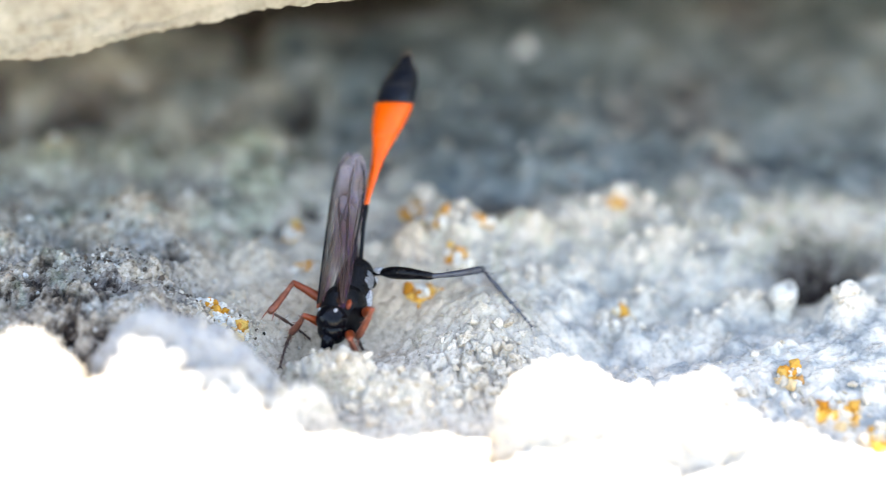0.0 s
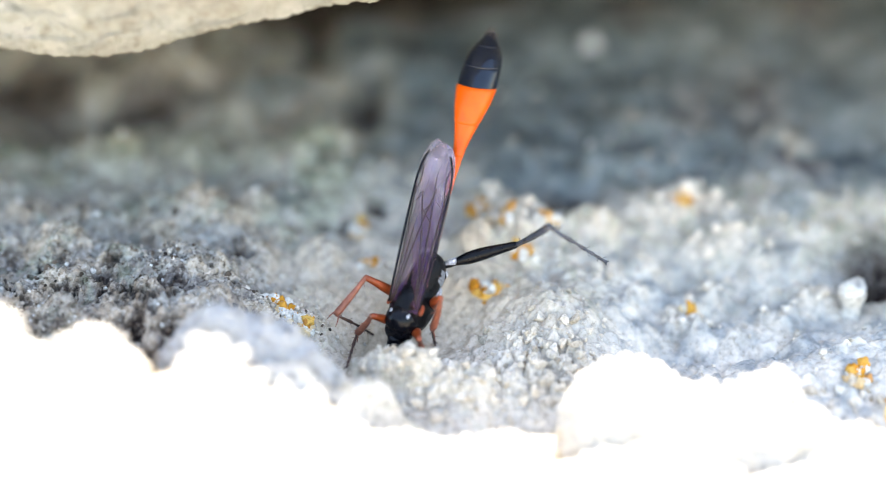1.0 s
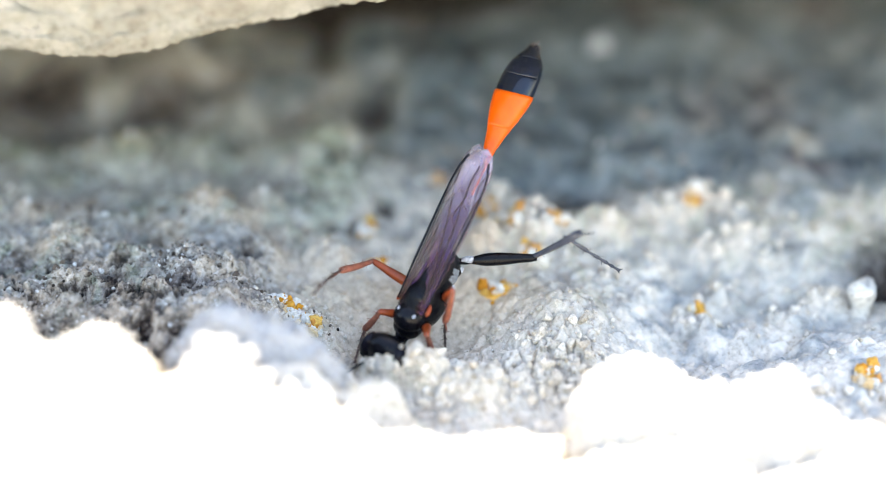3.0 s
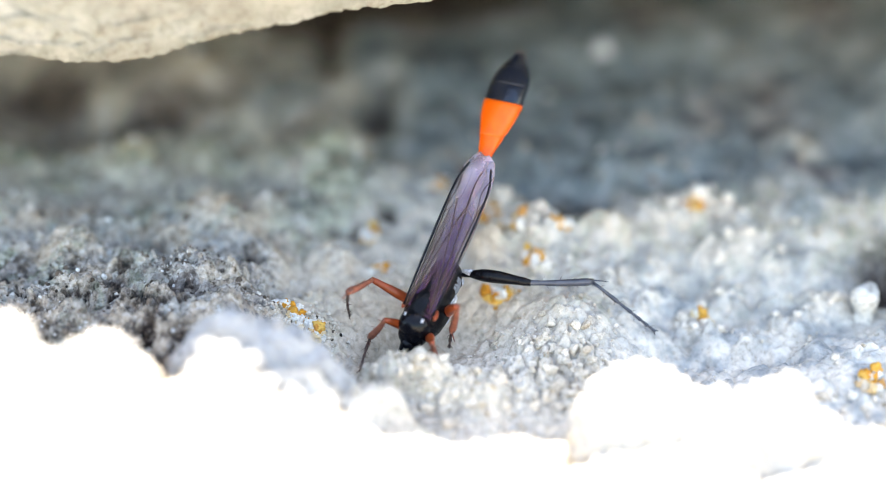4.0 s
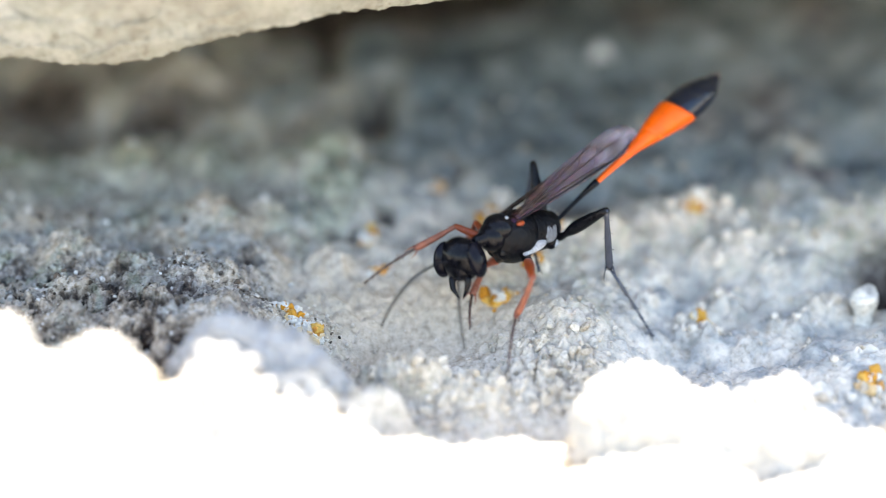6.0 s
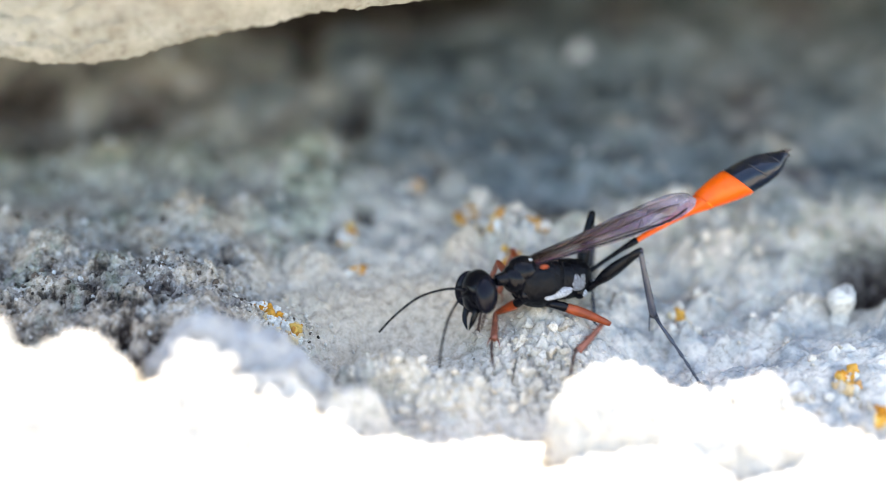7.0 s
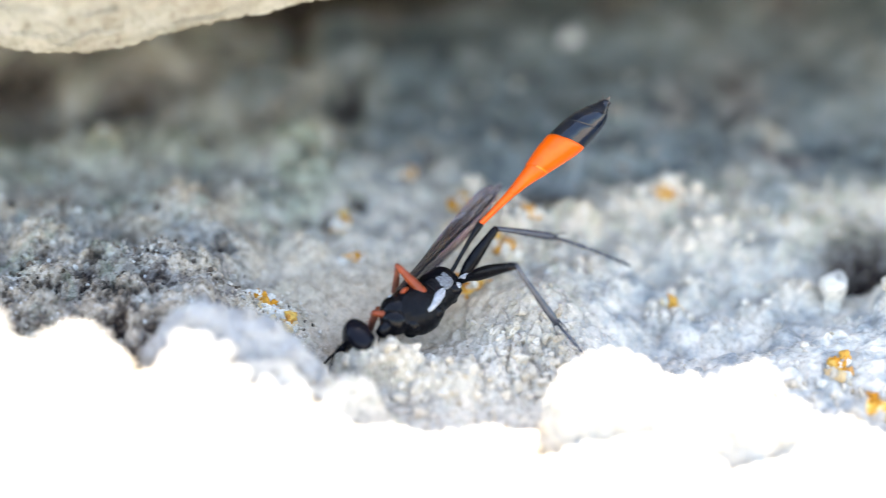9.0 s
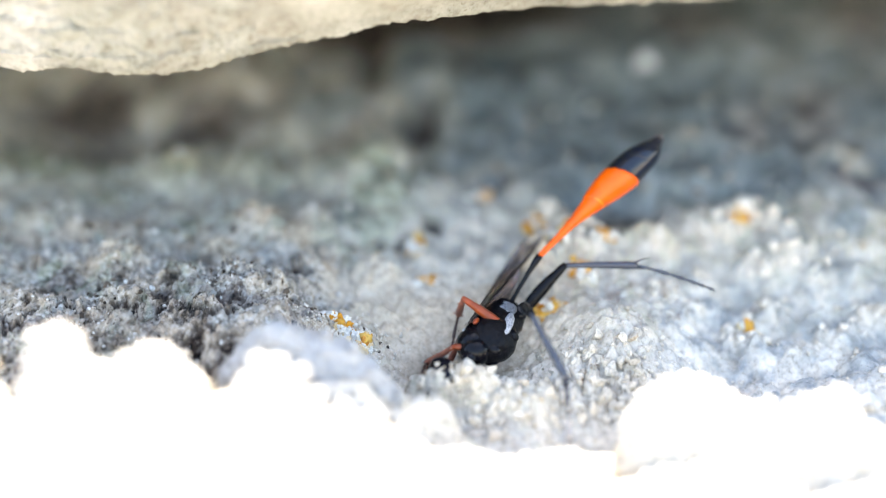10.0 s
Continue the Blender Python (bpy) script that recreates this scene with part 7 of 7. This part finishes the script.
    walk(MOVING["L3_femur"], [
        (0.00, pose(-0.00225, 0.00050, -0.00070, -0.4, -4.5, 85.6)),
        (0.50, pose(-0.00225, 0.00050, -0.00070, -2.8, 9.4, 116.7)),
        (1.00, pose(-0.00225, 0.00050, -0.00070, -0.4, 5.8, 130.7)),
        (1.50, pose(-0.00225, 0.00050, -0.00070, -1.3, 24.5, 122.6)),
        (2.00, pose(-0.00225, 0.00050, -0.00070, 2.9, 32.1, 132.7)),
        (2.50, pose(-0.00225, 0.00050, -0.00070, 3.0, 39.3, 132.8)),
        (2.70, pose(-0.00225, 0.00050, -0.00070, 3.3, 35.0, 133.4)),
        (3.80, pose(-0.00225, 0.00050, -0.00070, -20.2, -13.3, 101.9)),
        (4.00, pose(-0.00225, 0.00050, -0.00070, -20.4, -7.4, 102.2)),
        (4.50, pose(-0.00225, 0.00050, -0.00070, -27.4, 37.4, 111.7)),
        (5.00, pose(-0.00225, 0.00050, -0.00070, -43.4, -12.2, 99.1)),
        (5.50, pose(-0.00225, 0.00050, -0.00070, -43.1, -15.4, 97.8)),
        (5.60, pose(-0.00225, 0.00050, -0.00070, -43.2, -14.6, 97.8)),
        (5.70, pose(-0.00225, 0.00050, -0.00070, -39.4, -18.9, 86.3)),
        (5.80, pose(-0.00225, 0.00050, -0.00070, -41.4, -22.0, 92.1)),
        (5.90, pose(-0.00225, 0.00050, -0.00070, -47.2, -27.7, 107.6)),
        (6.00, pose(-0.00225, 0.00050, -0.00070, -40.4, -32.5, 95.0)),
        (6.20, pose(-0.00225, 0.00050, -0.00070, -51.0, -33.2, 117.2)),
        (6.75, pose(-0.00225, 0.00050, -0.00070, -48.2, -39.1, 112.3)),
        (7.05, pose(-0.00225, 0.00050, -0.00070, -50.0, -40.0, 115.2)),
        (7.30, pose(-0.00225, 0.00050, -0.00070, -51.0, -41.3, 116.7)),
        (7.50, pose(-0.00225, 0.00050, -0.00070, -75.6, -31.6, 170.4)),
        (7.80, pose(-0.00225, 0.00050, -0.00070, -73.6, -23.2, 165.2)),
        (7.90, pose(-0.00225, 0.00050, -0.00070, -30.7, -31.2, 118.8)),
        (8.00, pose(-0.00225, 0.00050, -0.00070, 4.5, -10.2, 79.8)),
        (8.10, pose(-0.00225, 0.00050, -0.00070, 5.4, 7.7, 76.0)),
        (8.30, pose(-0.00225, 0.00050, -0.00070, 6.7, 0.2, 86.6)),
        (8.50, pose(-0.00225, 0.00050, -0.00070, 6.3, 6.8, 110.9)),
        (9.00, pose(-0.00225, 0.00050, -0.00070, 6.4, 29.7, 107.6)),
        (9.50, pose(-0.00225, 0.00050, -0.00070, 18.9, 45.7, 132.1)),
        (9.75, pose(-0.00225, 0.00050, -0.00070, -22.5, 42.5, 76.9)),
        (10.00, pose(-0.00225, 0.00050, -0.00070, -43.6, 19.0, 40.1)),
    ])
    walk(MOVING["L3_tibia"], [
        (0.00, pose(-0.00195, 0.00438, -0.00039, 7.4, 45.6, 160.6)),
        (0.25, pose(-0.00297, 0.00416, -0.00086, -46.4, 10.1, 111.3)),
        (0.50, pose(-0.00398, 0.00394, -0.00134, -70.5, -43.4, 97.9)),
        (1.00, pose(-0.00478, 0.00344, -0.00110, -76.7, -53.3, 105.4)),
        (1.50, pose(-0.00416, 0.00349, -0.00232, -94.1, -47.4, 129.0)),
        (2.00, pose(-0.00449, 0.00293, -0.00277, -92.4, -41.7, 126.4)),
        (2.50, pose(-0.00430, 0.00271, -0.00317, -97.1, -46.3, 132.9)),
        (2.70, pose(-0.00444, 0.00282, -0.00294, -97.5, -46.7, 133.4)),
        (3.25, pose(-0.00374, 0.00352, -0.00137, -91.1, 4.1, 135.0)),
        (3.80, pose(-0.00303, 0.00421, 0.00019, -78.2, 54.2, 146.0)),
        (4.00, pose(-0.00307, 0.00428, -0.00020, -86.7, 35.9, 132.5)),
        (4.50, pose(-0.00339, 0.00338, -0.00307, -78.5, -36.0, 115.0)),
        (5.00, pose(-0.00286, 0.00426, 0.00013, -73.5, 34.8, 137.1)),
        (5.50, pose(-0.00276, 0.00423, 0.00034, -74.4, 23.7, 135.7)),
        (5.60, pose(-0.00276, 0.00424, 0.00028, -55.9, 51.7, 161.3)),
        (5.70, pose(-0.00201, 0.00418, 0.00057, -28.7, 57.8, -167.1)),
        (5.80, pose(-0.00238, 0.00411, 0.00076, -13.5, 56.3, -149.5)),
        (5.90, pose(-0.00330, 0.00379, 0.00111, -6.0, 61.6, -140.4)),
        (6.00, pose(-0.00254, 0.00378, 0.00139, -8.0, 65.4, -142.7)),
        (6.20, pose(-0.00374, 0.00340, 0.00143, -167.3, 54.6, 53.2)),
        (6.75, pose(-0.00340, 0.00330, 0.00176, -32.8, 68.1, -165.1)),
        (7.05, pose(-0.00352, 0.00320, 0.00181, -36.4, 68.9, -169.0)),
        (7.30, pose(-0.00357, 0.00312, 0.00187, -37.6, 68.8, -170.3)),
        (7.50, pose(-0.00553, 0.00105, 0.00134, -38.6, 67.5, -171.4)),
        (7.80, pose(-0.00571, 0.00142, 0.00084, -96.6, 46.0, 113.0)),
        (8.00, pose(-0.00157, 0.00428, -0.00001, -59.7, 57.4, 154.9)),
        (8.10, pose(-0.00132, 0.00425, -0.00123, -40.4, 59.8, 176.8)),
        (8.30, pose(-0.00202, 0.00439, -0.00071, -177.9, 76.7, 43.2)),
        (8.50, pose(-0.00363, 0.00412, -0.00116, 134.0, 80.5, -6.2)),
        (9.00, pose(-0.00328, 0.00373, -0.00263, 42.0, 60.5, -104.0)),
        (9.50, pose(-0.00408, 0.00252, -0.00349, 88.5, 59.8, -48.5)),
        (10.00, pose(0.00057, 0.00288, -0.00197, 96.2, 56.7, -39.4)),
    ])
    walk(MOVING["L3_tarsus"], [
        (0.00, pose(-0.00446, 0.00526, -0.00311, -3.5, 17.8, 53.3)),
        (0.50, pose(-0.00436, 0.00667, 0.00127, 8.9, 64.5, 84.4)),
        (1.00, pose(-0.00538, 0.00563, 0.00195, 18.4, 48.4, 94.4)),
        (1.50, pose(-0.00578, 0.00549, 0.00048, 2.9, 53.1, 74.1)),
        (2.00, pose(-0.00618, 0.00521, -0.00024, 13.3, 48.5, 87.2)),
        (2.50, pose(-0.00609, 0.00464, -0.00042, 14.6, 57.5, 88.6)),
        (2.70, pose(-0.00624, 0.00471, -0.00017, 13.6, 60.5, 87.5)),
        (3.80, pose(-0.00488, 0.00546, -0.00289, 13.8, 22.7, 84.4)),
        (4.00, pose(-0.00515, 0.00655, -0.00242, 12.2, 24.2, 80.2)),
        (4.50, pose(-0.00469, 0.00617, -0.00084, 14.9, 25.0, 86.9)),
        (5.00, pose(-0.00514, 0.00639, -0.00204, 13.2, 24.1, 83.0)),
        (5.50, pose(-0.00525, 0.00666, -0.00119, 12.3, 23.3, 80.7)),
        (5.60, pose(-0.00500, 0.00499, -0.00270, 15.3, 34.7, 87.6)),
        (5.70, pose(-0.00398, 0.00373, -0.00265, 21.6, 43.3, 98.4)),
        (5.80, pose(-0.00420, 0.00304, -0.00240, 31.2, 46.1, 112.7)),
        (5.90, pose(-0.00469, 0.00264, -0.00223, 36.3, 48.2, 119.8)),
        (6.00, pose(-0.00379, 0.00282, -0.00206, 38.1, 52.5, 122.1)),
        (6.20, pose(-0.00242, 0.00516, -0.00166, 46.7, 51.1, 133.3)),
        (6.75, pose(-0.00477, 0.00294, -0.00177, 35.9, 45.6, 119.2)),
        (7.05, pose(-0.00487, 0.00294, -0.00174, 31.5, 40.7, 112.9)),
        (7.30, pose(-0.00492, 0.00289, -0.00167, 31.8, 38.0, 113.3)),
        (7.50, pose(-0.00696, 0.00083, -0.00217, 24.8, 27.9, 101.5)),
        (7.80, pose(-0.00674, 0.00385, -0.00190, 22.9, 50.2, 95.0)),
        (8.00, pose(-0.00343, 0.00515, -0.00321, 20.4, 50.9, 91.8)),
        (8.10, pose(-0.00323, 0.00436, -0.00451, 3.8, 57.0, 70.9)),
        (8.20, pose(-0.00230, 0.00468, -0.00446, 66.6, 64.1, 161.5)),
        (8.30, pose(-0.00138, 0.00499, -0.00441, 90.1, 37.2, -145.2)),
        (8.40, pose(-0.00219, 0.00452, -0.00466, 62.7, 77.2, -171.0)),
        (8.50, pose(-0.00301, 0.00405, -0.00491, -71.7, 58.1, 56.1)),
        (9.00, pose(-0.00373, 0.00192, -0.00594, -77.9, 73.0, 50.1)),
        (9.50, pose(-0.00281, 0.00109, -0.00678, -102.5, 66.0, 23.5)),
        (10.00, pose(0.00218, 0.00155, -0.00514, -112.8, 27.6, -0.2)),
    ])
    walk(MOVING["R3_femur"], [
        (0.00, pose(-0.00225, -0.00050, -0.00070, -5.7, -16.4, -152.6)),
        (0.50, pose(-0.00225, -0.00050, -0.00070, -1.8, 10.3, -153.5)),
        (1.00, pose(-0.00225, -0.00050, -0.00070, -1.8, 17.3, -150.3)),
        (1.50, pose(-0.00225, -0.00050, -0.00070, 2.7, 44.3, -149.9)),
        (2.00, pose(-0.00225, -0.00050, -0.00070, 1.3, 39.4, -141.0)),
        (2.50, pose(-0.00225, -0.00050, -0.00070, 0.9, 40.1, -145.2)),
        (2.70, pose(-0.00225, -0.00050, -0.00070, 0.4, 39.2, -144.0)),
        (3.80, pose(-0.00225, -0.00050, -0.00070, 0.6, 28.9, -153.3)),
        (4.00, pose(-0.00225, -0.00050, -0.00070, 3.5, 18.5, -160.7)),
        (4.50, pose(-0.00225, -0.00050, -0.00070, -4.9, 38.0, -139.8)),
        (5.00, pose(-0.00225, -0.00050, -0.00070, -0.6, 17.6, -156.1)),
        (5.50, pose(-0.00225, -0.00050, -0.00070, 0.5, 11.6, -157.9)),
        (5.60, pose(-0.00225, -0.00050, -0.00070, 2.3, -38.2, -161.8)),
        (5.70, pose(-0.00225, -0.00050, -0.00070, -0.2, -51.9, -157.8)),
        (5.80, pose(-0.00225, -0.00050, -0.00070, -19.4, -65.0, -133.9)),
        (5.90, pose(-0.00225, -0.00050, -0.00070, -30.9, -71.1, -121.5)),
        (6.00, pose(-0.00225, -0.00050, -0.00070, -60.8, -71.8, -89.5)),
        (6.20, pose(-0.00225, -0.00050, -0.00070, -39.0, -82.1, -112.0)),
        (6.75, pose(-0.00225, -0.00050, -0.00070, -6.3, -80.5, -145.0)),
        (7.05, pose(-0.00225, -0.00050, -0.00070, 2.3, -78.1, -153.7)),
        (7.30, pose(-0.00225, -0.00050, -0.00070, 3.7, -77.7, -155.1)),
        (7.50, pose(-0.00225, -0.00050, -0.00070, 46.6, -30.7, 170.3)),
        (7.80, pose(-0.00225, -0.00050, -0.00070, 10.2, -31.2, -137.2)),
        (8.00, pose(-0.00225, -0.00050, -0.00070, 38.5, -34.0, 147.8)),
        (8.10, pose(-0.00225, -0.00050, -0.00070, 43.6, -27.7, 137.7)),
        (8.30, pose(-0.00225, -0.00050, -0.00070, 48.4, -17.4, 124.7)),
        (8.50, pose(-0.00225, -0.00050, -0.00070, 41.2, -19.3, 143.1)),
        (9.00, pose(-0.00225, -0.00050, -0.00070, 40.9, -11.3, 145.3)),
        (9.50, pose(-0.00225, -0.00050, -0.00070, 42.0, 7.6, 151.1)),
        (10.00, pose(-0.00225, -0.00050, -0.00070, 38.0, 13.0, 134.0)),
    ])
    walk(MOVING["R3_tibia"], [
        (0.00, pose(-0.00557, -0.00222, 0.00040, -89.5, 59.3, -69.5)),
        (0.50, pose(-0.00568, -0.00221, -0.00139, -49.4, 63.9, -31.3)),
        (1.00, pose(-0.00548, -0.00234, -0.00186, -35.2, 57.4, -17.0)),
        (1.50, pose(-0.00466, -0.00190, -0.00342, -26.4, 42.3, -6.4)),
        (2.00, pose(-0.00459, -0.00240, -0.00317, -30.0, 43.1, -6.0)),
        (2.50, pose(-0.00470, -0.00220, -0.00321, -43.9, 38.6, -18.0)),
        (2.70, pose(-0.00469, -0.00228, -0.00317, -43.3, 38.9, -17.7)),
        (3.80, pose(-0.00530, -0.00204, -0.00259, -39.4, 51.5, -21.8)),
        (4.00, pose(-0.00574, -0.00172, -0.00194, -47.1, 55.5, -26.8)),
        (4.50, pose(-0.00460, -0.00248, -0.00310, -37.0, 40.6, -12.4)),
        (5.00, pose(-0.00565, -0.00201, -0.00188, -55.2, 60.6, -27.8)),
        (5.50, pose(-0.00579, -0.00194, -0.00148, 303.3, 67.3, -28.3)),
        (5.60, pose(-0.00516, -0.00146, 0.00171, -157.3, 72.7, -133.2)),
        (5.70, pose(-0.00448, -0.00141, 0.00237, -148.6, 63.2, -124.4)),
        (5.80, pose(-0.00339, -0.00169, 0.00283, -148.3, 58.8, -124.2)),
        (5.90, pose(-0.00291, -0.00158, 0.00299, -150.4, 73.9, -127.4)),
        (6.00, pose(-0.00224, -0.00172, 0.00301, -141.4, 64.2, -118.3)),
        (6.20, pose(-0.00245, -0.00100, 0.00316, -161.1, 54.0, -140.4)),
        (6.75, pose(-0.00278, -0.00087, 0.00315, -152.8, 54.1, -130.0)),
        (7.05, pose(-0.00297, -0.00086, 0.00312, -146.8, 55.2, -122.5)),
        (7.30, pose(-0.00300, -0.00085, 0.00311, -140.1, 53.0, -114.2)),
        (7.50, pose(-0.00555, 0.00007, 0.00129, -162.4, 43.4, -141.5)),
        (7.65, pose(-0.00513, -0.00135, 0.00131, 156.8, 49.1, 155.9)),
        (7.80, pose(-0.00470, -0.00277, 0.00132, 131.0, 28.5, 106.8)),
        (8.00, pose(-0.00499, 0.00122, 0.00148, 152.3, 21.9, 143.4)),
        (8.10, pose(-0.00480, 0.00183, 0.00111, 150.1, 32.3, 139.0)),
        (8.30, pose(-0.00437, 0.00256, 0.00046, 169.6, 20.4, 171.8)),
        (8.50, pose(-0.00519, 0.00171, 0.00059, 178.6, 29.3, -164.1)),
        (9.00, pose(-0.00539, 0.00168, 0.00006, -179.6, 33.7, -160.4)),
        (9.50, pose(-0.00563, 0.00137, -0.00122, 175.2, 51.3, -169.3)),
        (10.00, pose(-0.00489, 0.00223, -0.00158, 146.3, 59.7, 153.4)),
    ])
    walk(MOVING["R3_tarsus"], [
        (0.00, pose(-0.00489, -0.00403, -0.00287, -5.5, -18.8, 27.7)),
        (0.50, pose(-0.00426, -0.00308, -0.00481, -6.4, -31.7, 24.0)),
        (1.00, pose(-0.00353, -0.00294, -0.00506, -5.5, -36.5, 26.1)),
        (1.50, pose(-0.00187, -0.00221, -0.00598, -6.8, -51.6, 26.9)),
        (2.00, pose(-0.00183, -0.00269, -0.00577, -7.1, -49.5, 32.6)),
        (2.50, pose(-0.00188, -0.00312, -0.00558, -6.7, -48.1, 33.5)),
        (2.70, pose(-0.00188, -0.00317, -0.00555, -6.7, -47.8, 34.2)),
        (3.80, pose(-0.00310, -0.00291, -0.00556, -5.4, -41.3, 25.6)),
        (4.00, pose(-0.00382, -0.00269, -0.00507, -4.1, -36.0, 21.1)),
        (4.50, pose(-0.00178, -0.00311, -0.00557, -5.8, -48.2, 35.6)),
        (5.00, pose(-0.00400, -0.00288, -0.00519, -3.3, -35.1, 22.7)),
        (5.50, pose(-0.00450, -0.00263, -0.00499, -2.3, -32.1, 20.3)),
        (5.60, pose(-0.00594, -0.00228, -0.00191, -4.7, 3.8, 42.2)),
        (5.70, pose(-0.00545, -0.00283, -0.00102, -4.2, 13.9, 48.8)),
        (5.80, pose(-0.00450, -0.00332, -0.00042, -2.5, 25.3, 56.0)),
        (5.90, pose(-0.00355, -0.00242, -0.00066, -1.5, 16.8, 58.5)),
        (6.00, pose(-0.00302, -0.00317, -0.00041, -0.7, 22.7, 61.2)),
        (6.20, pose(-0.00417, -0.00242, 0.00009, -5.1, 42.2, 50.6)),
        (6.75, pose(-0.00421, -0.00258, 0.00007, 0.8, 29.5, 59.3)),
        (7.05, pose(-0.00414, -0.00269, -0.00000, 4.5, 33.6, 66.8)),
        (7.30, pose(-0.00394, -0.00294, 0.00008, 8.1, 32.5, 73.3)),
        (7.50, pose(-0.00771, -0.00165, -0.00132, 30.7, 18.3, 126.0)),
        (7.80, pose(-0.00567, 0.00043, -0.00050, 33.9, 34.3, 131.9)),
        (8.00, pose(-0.00782, 0.00332, 0.00006, 27.7, 34.8, 121.5)),
        (8.10, pose(-0.00723, 0.00393, -0.00092, 39.0, 47.9, 139.5)),
        (8.30, pose(-0.00790, 0.00306, -0.00086, 29.8, 52.5, 127.6)),
        (8.50, pose(-0.00838, 0.00080, -0.00127, 44.8, 49.6, 147.5)),
        (9.00, pose(-0.00837, 0.00062, -0.00204, 62.9, 59.6, 169.5)),
        (9.50, pose(-0.00797, 0.00093, -0.00419, 40.1, 75.5, 144.6)),
        (10.00, pose(-0.00660, 0.00309, -0.00486, 65.2, 71.0, 171.1)),
    ])


motions()
